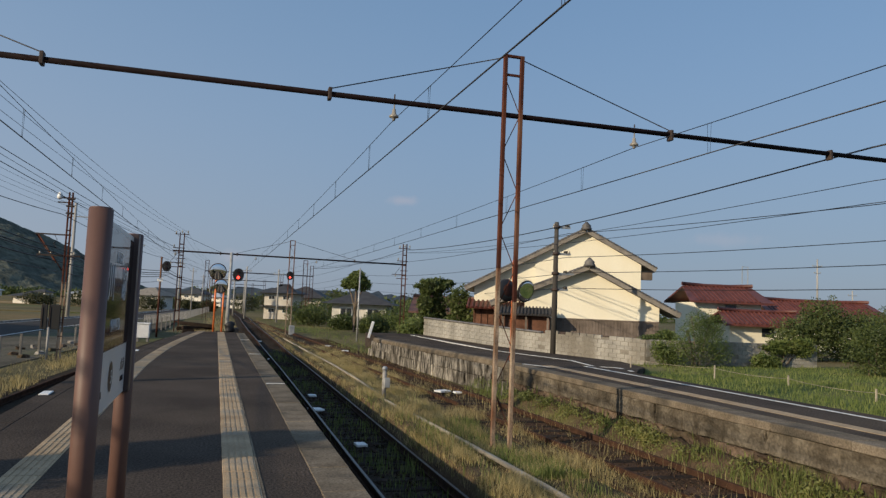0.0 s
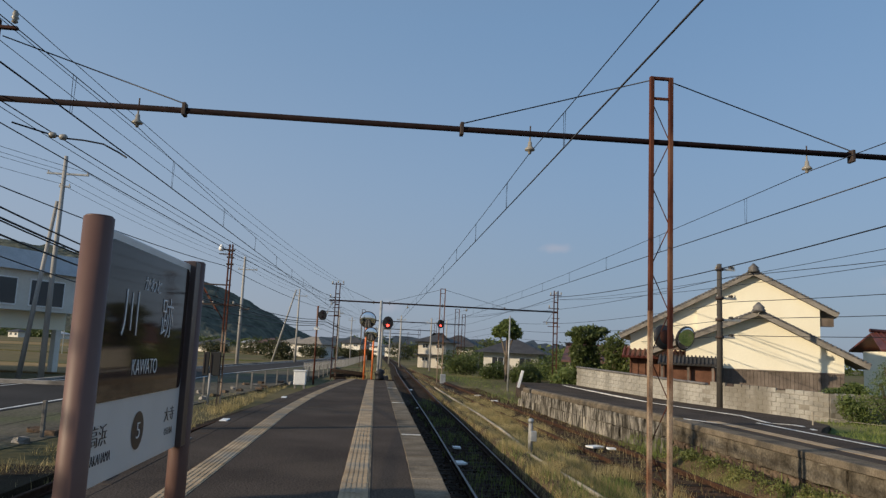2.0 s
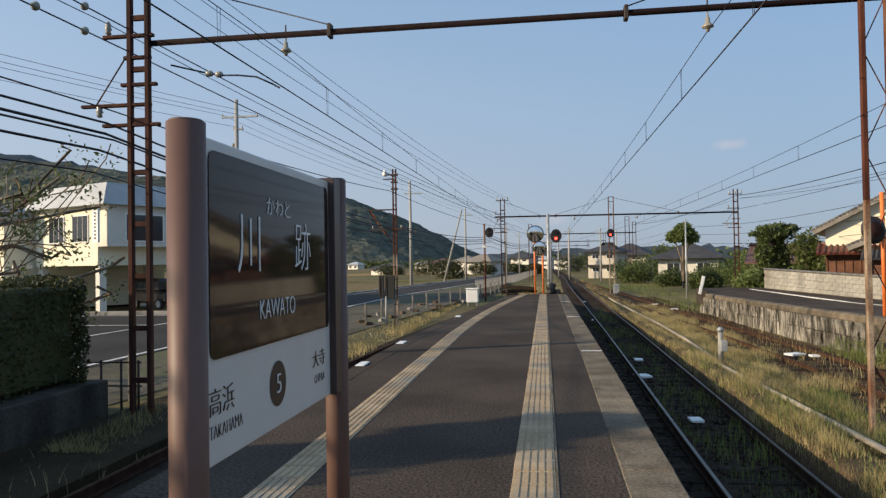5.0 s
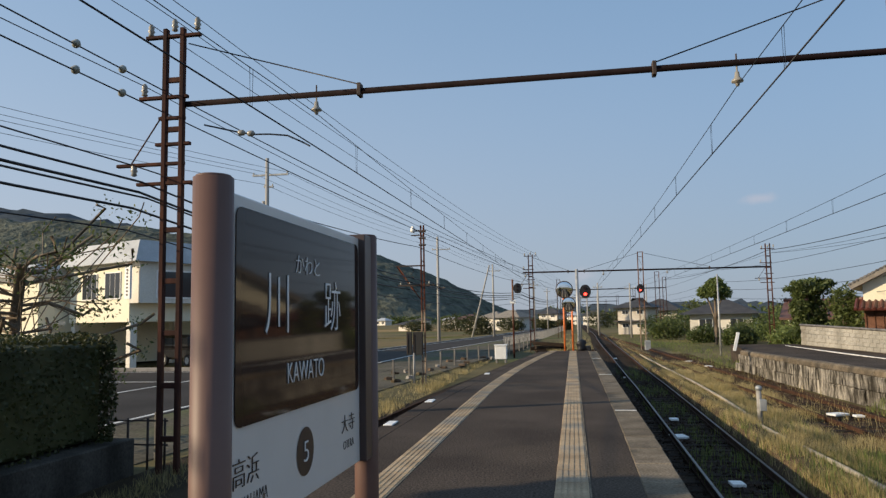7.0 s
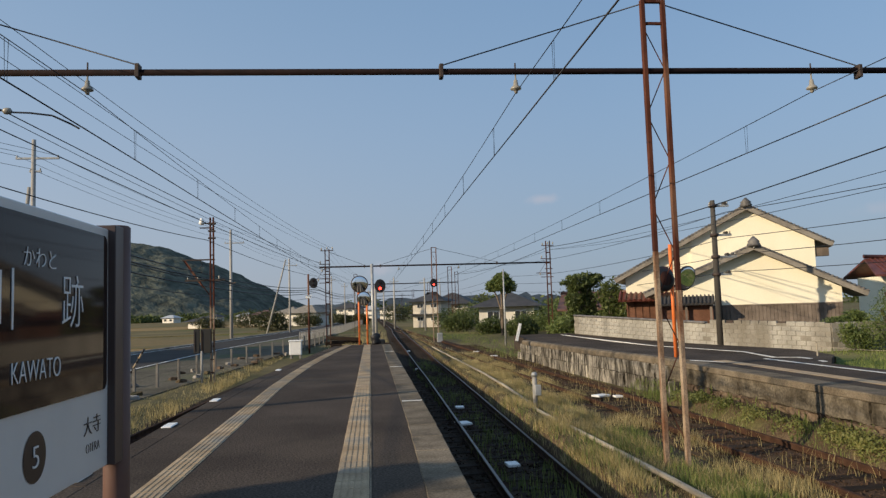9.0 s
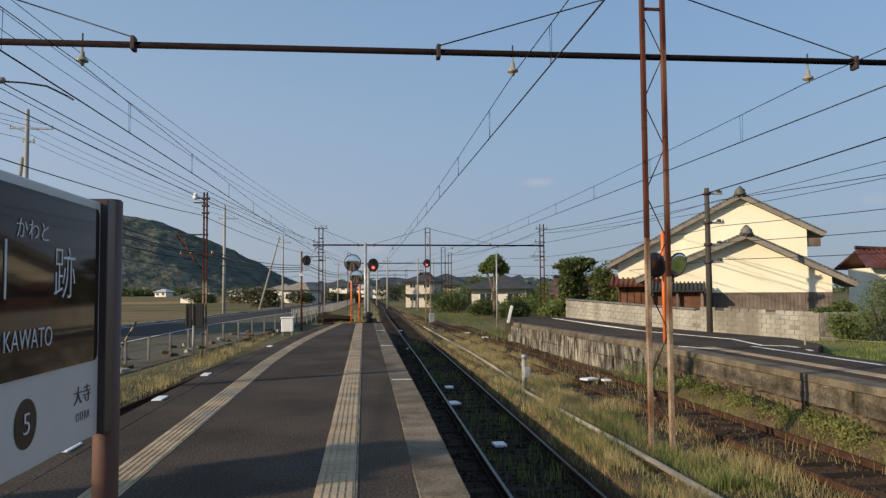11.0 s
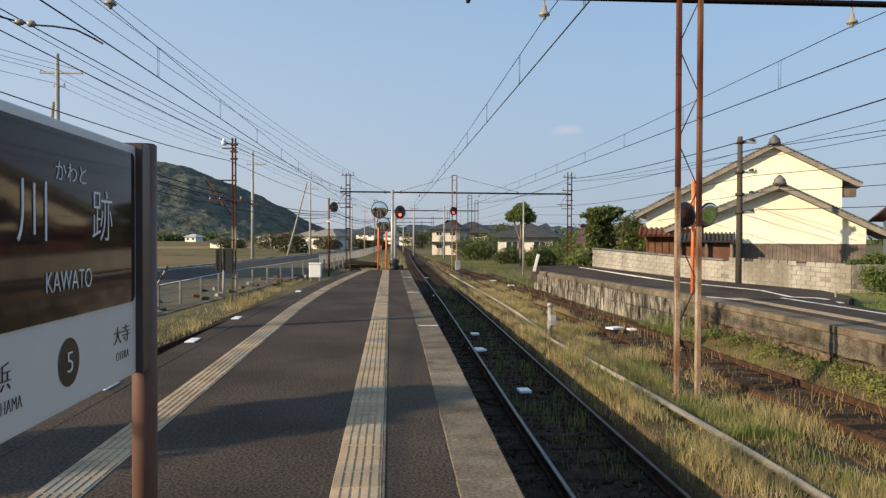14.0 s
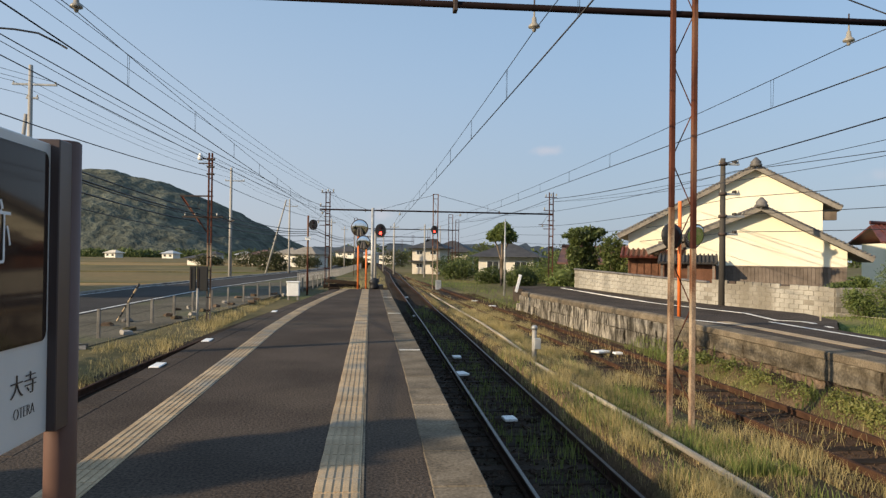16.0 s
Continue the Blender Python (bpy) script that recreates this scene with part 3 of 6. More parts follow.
ground = tagged(part("ground", bm, M["ground"]), "flat ground of dry grass and earth round the station", "ground", kind="structure")

# fields beyond the road
for k, (x0, x1, y0, y1, key) in enumerate([(-140, -14.5, 46, 60, "straw"), (-140, -14, 61, 92, "field"), (-140, -14, 100, 150, "ground"), (-140, -13, 152, 190, "straw"), (-160, -12, 196, 420, "field")]):
    tagged(part("field", new_box((x0, y0, -1.3), (x1, y1, -0.84 + 0.01 * k)), M[key]), "harvested straw-coloured rice field beyond the road", "field", kind="structure")

ys = [-40, -20, 0, 20, 36, 45, 52, 60, 70, 80, 91, 105, 120, 140, 170, 200, 260, 400]
road = tagged(part("road", strip(bmesh.new(), lambda y: bend(ROAD, y) - 2.6, lambda y: bend(ROAD, y) + 2.6, ys, -1.2, -0.77), M["road"]),
              "grey asphalt country road beside the fenced railway", "road", kind="structure")
for off, wid in ((-2.35, 0.06), (2.35, 0.07)):
    part("edge_line", strip(bmesh.new(), lambda y: bend(ROAD, y) + off - wid, lambda y: bend(ROAD, y) + off + wid, ys, -0.78, -0.766), M["white_line"], road, "worn white edge line")
part("kerb", strip(bmesh.new(), lambda y: bend(ROAD, y) - 2.9, lambda y: bend(ROAD, y) - 2.62, [34.5] + ys[4:], -1.2, -0.66), M["concrete"], road, "low concrete kerb")
side = tagged(part("road", new_box((-60, 21, -1.2), (-12.2, 33.5, -0.774)), M["road"]), "grey asphalt side road with a white stop line", "road", kind="structure")
part("edge_line", new_box((-40, 27.2, -0.78), (-13.6, 27.35, -0.77)), M["white_line"], side, "worn white line")
part("edge_line", new_box((-40, 32.9, -0.78), (-13.6, 33.02, -0.77)), M["white_line"], side, "worn white line")
part("kerb", new_box((-50, 33.5, -1.2), (-13.4, 33.75, -0.6), 0.02), M["concrete"], side, "low concrete kerb")

# added dark sheet that deepens the hedge's shade on the ground
tagged(part("ground", new_box((-6.72, -14, -1.3), (-5.0, 12.5, max(ground_z(-6.7, 2), ground_z(-5.1, 2), ground_z(-6, 11)) + 0.012), 0.004), M["shade_soil"]), "earth strip between hedge wall and siding, coloured darker for hedge shade", "ground", kind="structure")

tagged(part("ground", strip(bmesh.new(), lambda y: bend(ROAD, y) + 2.58, lambda y: np.interp(y, [11, 60, 110], [-7.2, -3.9, -4.2]), [11, 18, 25.5, 30, 35, 45, 52, 60, 67, 80, 95], -1.2, -0.782), M["gravel"]),
       "pale trodden gravel strip between fence and road", "ground", kind="structure")
tagged(part("ground", strip(bmesh.new(), lambda y: np.interp(y, [-14, 16, 18, 24, 27], [10.62, 10.95, 12.3, 16.25, 16.95]), lambda y: 34.0, [-14, 0, 10, 16, 18, 21, 24, 27], -1.2, lambda y: np.interp(y, [-14, 16, 20, 27], [-0.34, -0.34, -0.52, -0.6])), M["lawn"]),
       "lush green lawn beyond the opposite platform", "ground", kind="structure")

beside_main = lambda x, y: (bend(MAIN, y) - 2.58) * min(1.0, max(0.0, (4.0 - x) / 0.6))
end_z = lambda y: float(np.interp(y, [34.7, 38, 44, 52], [-0.14, -0.28, -0.7, -1.0]))
tagged(part("ground", strip(bmesh.new(), lambda y: np.interp(y, [34.7, 52], [-1.35, -0.4]), lambda y: 0.95, [34.7, 36, 38, 41, 44, 48, 52], -1.3, end_z), M["ground"]),
       "grassy earth ramp falling away past the platform end", "ground", kind="structure")

def bank(profile, y0, y1, step, seed, wobble, follow=lambda x, y: 0.0):
    """An uneven earth bank with the given (x, z) profile along the tracks."""
    g = random.Random(seed)
    b = bmesh.new()
    rows = []
    y = y0
    while y <= y1:
        rows.append([b.verts.new((x + follow(x, y) + g.uniform(-0.5, 0.5) * wobble, y, z + (g.uniform(-1, 1) * wobble if 0 < i < len(profile) - 1 else 0))) for i, (x, z) in enumerate(profile)])
        y += step
    for r0, r1 in zip(rows, rows[1:]):
        for i in range(len(profile) - 1):
            b.faces.new((r0[i], r0[i + 1], r1[i + 1], r1[i])).smooth = True
    return b


tagged(part("ground", bank([(3.22, -1.3), (3.26, -1.02), (3.33, -0.87), (3.5, -0.81), (3.75, -0.82), (3.98, -0.93), (4.03, -1.05)], -14, 60, 0.5, 31, 0.02, beside_main), M["soil_brown"]), "brown earth ridge between the tracks under dry grass", "ground", kind="structure")
tagged(part("ground", bank([(4.08, -1.05), (4.12, -0.94), (4.5, -0.93), (5.25, -0.94), (5.42, -1.05)], -14, 60, 0.5, 32, 0.015), M["soil_brown"]), "brown earth strip beside the disused track", "ground", kind="structure")
tagged(part("ground", bank([(7.18, -1.05), (7.3, -0.93), (7.45, -0.85), (7.6, -0.73), (7.76, -0.63), (7.86, -0.9)], 0, 17.3, 0.22, 33, 0.06), M["soil_brown"]), "earth and rubble banked against the old platform wall", "ground", kind="structure")

# the island platform that the camera stands on
platform = thing("platform", "island platform of worn dark asphalt with concrete edges", "platform", kind="structure")
py = [-15, -5, 0, 4, 8, 10, 12, 14, 15.5, 17, 19, 22, 25, 29, 32, 34.4]
part("surface", strip(bmesh.new(), lambda y: bend(LEFT_EDGE, y) + 0.3, lambda y: bend(RIGHT_EDGE, y) - 0.38, py, -1.4, 0.0), M["asphalt"], platform)
part("side_wall", strip(bmesh.new(), lambda y: bend(RIGHT_EDGE, y) - 0.38, lambda y: bend(RIGHT_EDGE, y) - 0.08, py, -1.4, -0.16), M["masonry"], platform, "dark stained concrete side wall")
part("side_wall", strip(bmesh.new(), lambda y: bend(LEFT_EDGE, y) + 0.06, lambda y: bend(LEFT_EDGE, y) + 0.3, py, -0.99, -0.14), M["masonry"], platform, "dark stained concrete side wall")
part("end_ramp", box(bmesh.new(), (-1.25, 34.4, -0.99), (0.78, 34.7, -0.06)), M["concrete"], platform)

# the platform opposite
far_platform = thing("platform", "opposite platform of dark asphalt on an old stone wall", "platform", kind="structure")
fy = [-15, -5, 0, 5, 9, 12, 15, 17.6]
fy2 = [17.6, 18.5, 20, 23, 26, 30, 34.5]
part("surface", strip(bmesh.new(), lambda y: bend(FAR_EDGE, y) + 0.5, lambda y: 10.6, fy, -0.9, 0.0), M["asphalt"], far_platform)
part("surface", strip(bmesh.new(), lambda y: bend(FAR_EDGE, y) + 0.34, lambda y: np.interp(y, [17.6, 20, 34.5], [10.6, 9.9, 8.6]), fy2, -0.9, lambda y: np.interp(y, [17.6, 34.5], [0.0, -0.12])), M["asphalt"], far_platform)
part("backing", strip(bmesh.new(), lambda y: bend(FAR_EDGE, y) + 0.13, lambda y: bend(FAR_EDGE, y) + 0.5, fy + fy2[1:], -0.99, -0.13), M["mortar"], far_platform)
part("tactile_band", strip(bmesh.new(), lambda y: bend(FAR_EDGE, y) + 0.92, lambda y: bend(FAR_EDGE, y) + 1.23, fy, -0.05, 0.006), M["tactile"], far_platform, "tan tactile paving band")
part("white_line", strip(bmesh.new(), lambda y: 10.1, lambda y: 10.2, fy, -0.05, 0.004), M["white_line"], far_platform)
part("white_line", strip(bmesh.new(), lambda y: bend(FAR_EDGE, y) + 0.5, lambda y: bend(FAR_EDGE, y) + 0.6, [18.3] + fy2[2:], -0.2, lambda y: np.interp(y, [17.6, 34.5], [0.0, -0.12]) + 0.005), M["white_line"], far_platform)
part("white_line", strip(bmesh.new(), lambda y: np.interp(y, [16.6, 18.3], [8.9, 8.22]), lambda y: np.interp(y, [16.6, 18.3], [9.05, 8.32]), [16.6, 17.4, 18.3], -0.05, 0.004), M["white_line"], far_platform)
lane_z = lambda y: np.interp(y, [16, 18, 24, 34, 42], [-0.02, -0.1, -0.5, -0.45, -0.1])
lane = tagged(part("road", strip(bmesh.new(), lambda y: np.interp(y, [16, 20, 34.5, 42], [10.62, 9.95, 8.65, 8.4]), lambda y: np.interp(y, [16, 18, 24, 27, 32.5, 42], [10.9, 12.2, 16.2, 16.9, 15.4, 11.6]), [16, 18, 20, 22, 24, 27, 30, 32.5, 36, 42], -1.1, lane_z), M["asphalt"]),
              "narrow asphalt lane between platform and block wall", "road", kind="structure")
part("edge_line", strip(bmesh.new(), lambda y: np.interp(y, [16.5, 22, 27, 41], [11.0, 13.6, 14.4, 10.9]), lambda y: np.interp(y, [16.5, 22, 27, 41], [11.12, 13.75, 14.52, 11.0]), [16.5, 20, 22, 24, 27, 32.5, 41], -0.8, lambda y: lane_z(y) + 0.012), M["white_line"], lane)


# tracks
def rails(track, centre, ys, z, top_material, side_material, gauge=1.067, drop=lambda y: 0.0):
    at = lambda h: (lambda y: z + h + drop(y))
    for s in (-1, 1):
        xr = lambda y: bend(centre, y) + s * (gauge / 2 + 0.032)
        r = part("rail", strip(bmesh.new(), lambda y: xr(y) - 0.012, lambda y: xr(y) + 0.012, ys, at(-0.11), at(-0.03)), side_material, track, "rusty steel rail")
        part("rail_foot", strip(bmesh.new(), lambda y: xr(y) - 0.055, lambda y: xr(y) + 0.055, ys, at(-0.13), at(-0.11)), side_material, r)
        part("rail_head", strip(bmesh.new(), lambda y: xr(y) - 0.032, lambda y: xr(y) + 0.032, ys, at(-0.03), at(-0.003)), side_material, r)
        part("running_face", strip(bmesh.new(), lambda y: xr(y) - 0.02, lambda y: xr(y) + 0.02, ys, at(-0.003), at(0.0)), top_material, r, "polished running surface" if top_material is M["rail_top"] else "rusty running surface")


SIDING = [(-20, -4.15), (12, -4.15), (20, -3.75), (30, -3.0), (46, -1.9)]
line_y = list(range(-20, 130, 6)) + [160, 220, 300, 400]
main_track = thing("railway_track", "railway track with polished rails on dark weedy ballast", "track", kind="structure")
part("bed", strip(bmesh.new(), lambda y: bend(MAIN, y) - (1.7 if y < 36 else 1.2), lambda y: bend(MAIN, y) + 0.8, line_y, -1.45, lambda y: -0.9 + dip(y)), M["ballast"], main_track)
rails(main_track, MAIN, line_y, -0.73, M["rail_top"], M["rail_side"], drop=dip)
old_track = thing("railway_track", "disused railway track with rusty rails on brown ballast", "track", kind="structure")
old_y = [y for y in line_y if y < 98]
part("bed", strip(bmesh.new(), lambda y: bend(TRACK2, y) - 1.1, lambda y: bend(TRACK2, y) + 1.25, old_y, -1.1, -0.95), M["rust_ballast"], old_track)
rails(old_track, TRACK2, old_y, -0.84, M["rusty_rail"], M["rusty_rail"])
siding = thing("railway_track", "overgrown siding track with rusty rails behind the platform", "track", kind="structure")
sy = list(range(-20, 46, 5))
# widened near the hedge: the extra dark ballast stands in for shade
part("bed", strip(bmesh.new(), lambda y: bend(SIDING, y) - (2.55 if y < 12 else 1.2), lambda y: bend(SIDING, y) + 1.0, sy, -1.1, -0.92), M["ballast"], siding)
rails(siding, SIDING, sy, -0.78, M["rusty_rail"], M["rusty_rail"])

# hills
def hill(name, x0, x1, y0, y1, nx, ny, height, material, label, rough):
    bm = bmesh.new()
    g = []
    for j in range(ny + 1):
        row = []
        for i in range(nx + 1):
            x, y = x0 + (x1 - x0) * i / nx, y0 + (y1 - y0) * j / ny
            z = height(x, j / ny)
            z += rough * noise.fractal((x * 0.03, y * 0.03, 1.0), 1.0, 2.1, 5) * min(1.0, max(z, 0) / 12)
            z += rough * 0.35 * abs(noise.noise((x * 0.11, y * 0.11, 7.0))) * min(1.0, max(z, 0) / 12)
            row.append(bm.verts.new((x, y, z - 2)))
        g.append(row)
    for a, b in zip(g, g[1:]):
        for i in range(nx):
            bm.faces.new((a[i], a[i + 1], b[i + 1], b[i])).smooth = True
    return tagged(part(name, bm, material), label, "hill", kind="structure")


near_hill_line = lambda x: np.interp(x, [-620, -470, -380, -320, -262, -210, -180, -150, -122, -97, -80, -62], [112, 106, 92, 80, 74, 69, 64, 54, 40, 25, 14, 0])
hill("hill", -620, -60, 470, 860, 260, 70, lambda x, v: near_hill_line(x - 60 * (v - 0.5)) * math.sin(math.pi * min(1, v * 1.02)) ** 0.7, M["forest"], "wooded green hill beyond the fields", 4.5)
hill("hill", -2600, -700, 1300, 2600, 90, 12, lambda x, v: np.interp(x, [-2600, -2100, -1500, -1250, -1000, -700], [360, 420, 330, 280, 160, 0]) * math.sin(math.pi * v), M["far_hill"], "far mountain ridge with blue haze put into its colour", 30.0)
hill("hill", -900, 1700, 2600, 3300, 80, 8, lambda x, v: 42 * math.sin(math.pi * v) * (1 + 0.3 * math.sin(x * 0.004)), M["far_hill"], "low hills on the horizon with haze put into their colour", 20.0)


# ---- railway masts and wires ----
def lattice(name, at, gap, top, base, label, material, braces, depth=0.0, cap=True):
    """Two uprights joined by zigzag braces."""
    t = thing(name, label, "mast", (at[0], at[1], 0))
    for s in (-1, 1):
        cut = base + 0.42 * (top - base) - 0.3 * s
        up = part("upright", new_box((s * gap / 2 - 0.035, -0.04, cut), (s * gap / 2 + 0.035, 0.04, top), 0.008), material, t)
        part("footing", new_box((s * gap / 2 - 0.035, -0.04, base), (s * gap / 2 + 0.035, 0.04, cut), 0.006), M["rust_pale"] if material is M["rust"] else material, up, "bare pale rusty lower length")
    n = braces
    zs = [base + 0.5 + (top - base - 0.9) * i / n for i in range(n + 1)]
    for i, (a, b) in enumerate(zip(zs, zs[1:])):
        s = 1 if i % 2 else -1
        part("brace", rod(bmesh.new(), (-s * gap / 2, 0.03, a), (s * gap / 2, 0.03, b), 0.009, sides=5), material, t)
    if cap:
        part("cap", new_box((-gap / 2 - 0.03, -0.03, top - 0.05), (gap / 2 + 0.03, 0.03, top), 0.006), material, t)
        part("cross_tie", new_box((-gap / 2, -0.02, top - 0.4), (gap / 2, 0.02, top - 0.36)), material, t)
    return t


def insulator(parent, at, r=0.075):
    bm = lathe(bmesh.new(), [(0.012, 0.24), (0.014, 0.12), (0.03, 0.11), (0.04, 0.03), (r, 0.0), (r * 1.15, -0.02), (r * 1.1, -0.035), (0.03, -0.045), (0.03, -0.08), (0.012, -0.1)], at)
    return part("insulator", bm, M["porcelain"], parent, "cream porcelain bell insulator")


BEAM_Y, BEAM_Z = 10.35, 5.1
near_portal = lattice("catenary_mast", (4.7, BEAM_Y), 0.33, 6.24, -1.1, "tall rusty twin-post lattice mast standing in the weeds", M["rust"], 9)
beam = thing("cross_beam", "long dark rusty pipe beam across the tracks with clamps and insulators", "beam", (0, BEAM_Y, 0))
part("pipe", new_rod((-6.1, 0.05, 5.08), (15.4, 0.05, 5.15), 0.05), M["pipe"], beam)
for x in (-3.1, 1.345, 8.09, 12.0):
    c = part("clamp", new_box((x - 0.03, -0.03, BEAM_Z - 0.1), (x + 0.03, 0.13, BEAM_Z + 0.11), 0.008), M["iron"], beam)
for x in (-3.81, 2.488, 7.284):
    b = part("bracket", new_rod((x, 0.05, BEAM_Z + 0.14), (x, 0.05, BEAM_Z - 0.12), 0.012), M["iron"], beam)
    insulator(beam, (x, 0.05, 4.86))
for a, c in (((4.55, 6.2), 1.345), ((4.85, 6.2), 8.09), ((-6.0, 6.1), -3.1)):
    part("stay_wire", tube(bmesh.new(), [(a[0], 0.05, a[1]), (c, 0.05, BEAM_Z + 0.1)], 0.011), M["wire"], beam)


def side_mast(at, base, label, arms=True, top=6.35):
    """A rusty ladder mast with arms and insulators that holds one end of a beam."""
    t = thing("catenary_mast", label, "mast", (at[0], at[1], 0))
    for s in (-1, 1):
        part("upright", new_box((s * 0.15 - 0.037, -0.05, base), (s * 0.15 + 0.037, 0.05, top), 0.008), M["rust_dark"], t)
    z = base + 0.7
    while z < 6.2:
        part("rung", new_box((-0.12, -0.03, z), (0.12, 0.03, z + 0.085), 0.006), M["rust_dark"], t)
        z += 0.82
    if arms:
        for x0, x1, z in ((-0.5, 0.46, 6.22), (-0.6, 0.25, 5.2), (-0.3, 0.3, 4.42), (-0.98, 0.2, 4.1), (-0.62, 0.35, 3.78), (-0.25, 0.2, 4.85)):
            part("arm", new_box((x0, -0.04, z - 0.026), (x1, 0.04, z + 0.026), 0.006), M["rust_dark"], t)
        for x, z in ((-0.42, 6.3), (0.0, 6.36), (0.4, 6.36), (-0.52, 5.3), (-0.68, 3.98)):
            bm = lathe(bmesh.new(), [(0.02, -0.06), (0.05, -0.04), (0.035, 0.0), (0.06, 0.03), (0.04, 0.06), (0.05, 0.1), (0.025, 0.15), (0.008, 0.16)], (x, 0, z))
            part("insulator", bm, M["porcelain"], t, "white porcelain pin insulator")
        part("strut", new_rod((-0.2, 0, 4.9), (-0.75, 0, 4.1), 0.012), M["rust_dark"], t)
    return t


side_mast((-6.22, BEAM_Y), -1.0, "rusty ladder-like steel mast with arms and porcelain insulators")
side_mast((15.5, BEAM_Y), -0.6, "rusty ladder-like steel mast beyond the opposite platform")

# second portal
P2 = 56.0
side_mast((-3.0, P2), -1.0, "slender dark steel mast beside the road fence")
side_mast((14.05, P2), -0.8, "slender dark steel mast beside the bushes", top=6.6)
lattice("catenary_mast", (5.1, P2), 0.36, 6.3, -1.05, "rusty twin-post lattice mast with a red signal", M["rust"], 9)
b2 = thing("cross_beam", "dark pipe beam across the tracks on the second portal", "beam", (0, P2, 0))
part("pipe", new_rod((-3.6, 0.06, 4.98), (14.2, 0.06, 4.92), 0.06), M["pipe"], b2)
for x in (-0.2, 1.0, 5.1, 10.0):
    part("clamp", new_box((x - 0.04, -0.03, 4.85), (x + 0.04, 0.13, 5.08)), M["iron"], b2)
for x in (-3.4, 2.4, 7.0):
    insulator(b2, (x, 0.06, 4.72), 0.09)
for a, c in (((4.9, 6.2), 1.0), ((5.3, 6.2), 10.0), ((-2.8, 6.1), -0.2)):
    part("stay_wire", tube(bmesh.new(), [(a[0], 0.05, a[1]), (c, 0.05, 5.05)], 0.014), M["wire"], b2)
# further portals along the line
for k, y in enumerate((92, 128, 164, 205)):
    sh = 0.25 * k
    lattice("catenary_mast", (-1.6 + sh, y), 0.4, 6.2, -1.0, "far slender steel mast of the overhead line", M["rust_dark"], 7)
    lattice("catenary_mast", (11.0 - 0.7 * k, y), 0.4, 6.2, -1.0, "far slender steel mast of the overhead line", M["rust_dark"], 7)
    fb = thing("cross_beam", "far pipe beam across the tracks", "beam", (0, y, 0))
    part("pipe", new_rod((-1.8 + sh, 0.1, 4.9), (11.2 - 0.7 * k, 0.1, 4.9), 0.06), M["pipe"], fb)
lattice("catenary_mast", (9.3, 84), 0.45, 6.4, -1.0, "slender steel mast between the tracks", M["rust_dark"], 8)


def wire(label, spans, r=0.011, sag=0.35):
    """One wire over a row of supports."""
    t = thing("overhead_wire", label, "wire")
    for a, b in zip(spans, spans[1:]):
        part("span", tube(bmesh.new(), sagging(a, b, sag * min(1.0, (Vector(b) - Vector(a)).length / 40)), r, 4), M["wire"], t)
    return t


def catenary(label, line, z_hold, z_contact, dropper_from):
    """Messenger wire over the supports with a level contact wire hung beneath."""
    t = thing("overhead_line", label, "wire")
    sag = 0.2
    for (x0, y0), (x1, y1) in zip(line, line[1:]):
        part("messenger_wire", tube(bmesh.new(), sagging((x0, y0, z_hold), (x1, y1, z_hold), sag), 0.0075, 4), M["wire"], t)
        part("contact_wire", tube(bmesh.new(), [(x0, y0, z_contact), (x1, y1, z_contact)], 0.0105, 5), M["wire"], t)
        y = dropper_from
        while y < min(y1, 60):
            if y > y0:
                f = (y - y0) / (y1 - y0)
                x = x0 + (x1 - x0) * f
                zt = z_hold - 4 * sag * f * (1 - f)
                part("dropper", tube(bmesh.new(), [(x, y - 0.03, z_contact), (x, y - 0.05, zt), (x, y + 0.05, zt), (x, y + 0.03, z_contact)], 0.004, 4), M["wire"], t)
            y += 4.4


catenary("messenger and contact wire with droppers over the polished track", [(2.5, -28), (2.488, 10.4), (2.4, 56), (2.3, 92), (2.25, 128), (2.25, 164), (2.2, 205)], 4.78, 4.24, 3.7)
catenary("messenger and contact wire with droppers over the disused track", [(7.4, -28), (7.284, 10.4), (7.0, 56), (4.4, 92), (3.3, 128)], 4.78, 4.24, 3.7)
catenary("messenger and contact wire with droppers over the siding", [(-4.6, -28), (-3.81, 10.4), (-3.2, 56), (0.5, 92), (1.7, 128)], 4.78, 4.24, 3.7)
for x0, z in ((-6.64, 6.45), (-6.22, 6.5), (-5.82, 6.5), (-6.75, 5.42)):
    wire("thin feeder wire along the rusty masts", [(x0 - 0.3, -26, z), (x0, BEAM_Y, z), (x0 + 3.2, P2, z - 0.1), (x0 + 4.4, 92, z - 0.3), (x0 + 4.8, 128, z - 0.3)], 0.008)
wire("black cable above the opposite platform", [(12.2, -20, 6.4), (13.1, BEAM_Y, 5.38), (14.05, P2, 6.1), (11.2, 92, 5.9)], 0.02, 0.5)
for z in (4.62, 4.14):
    wire("thin wire above the opposite platform", [(12.4, -20, z + 0.2), (13.0, BEAM_Y, z), (14.2, P2, 5.9), (11.4, 92, 6.1)], 0.009, 0.35)
wire("bracket feeder wire on the rusty masts", [(-7.2, -26, 4.2), (-6.9, BEAM_Y, 4.1), (-5.9, 28.0, 4.4), (-3.8, P2, 4.3)], 0.012, 0.3)


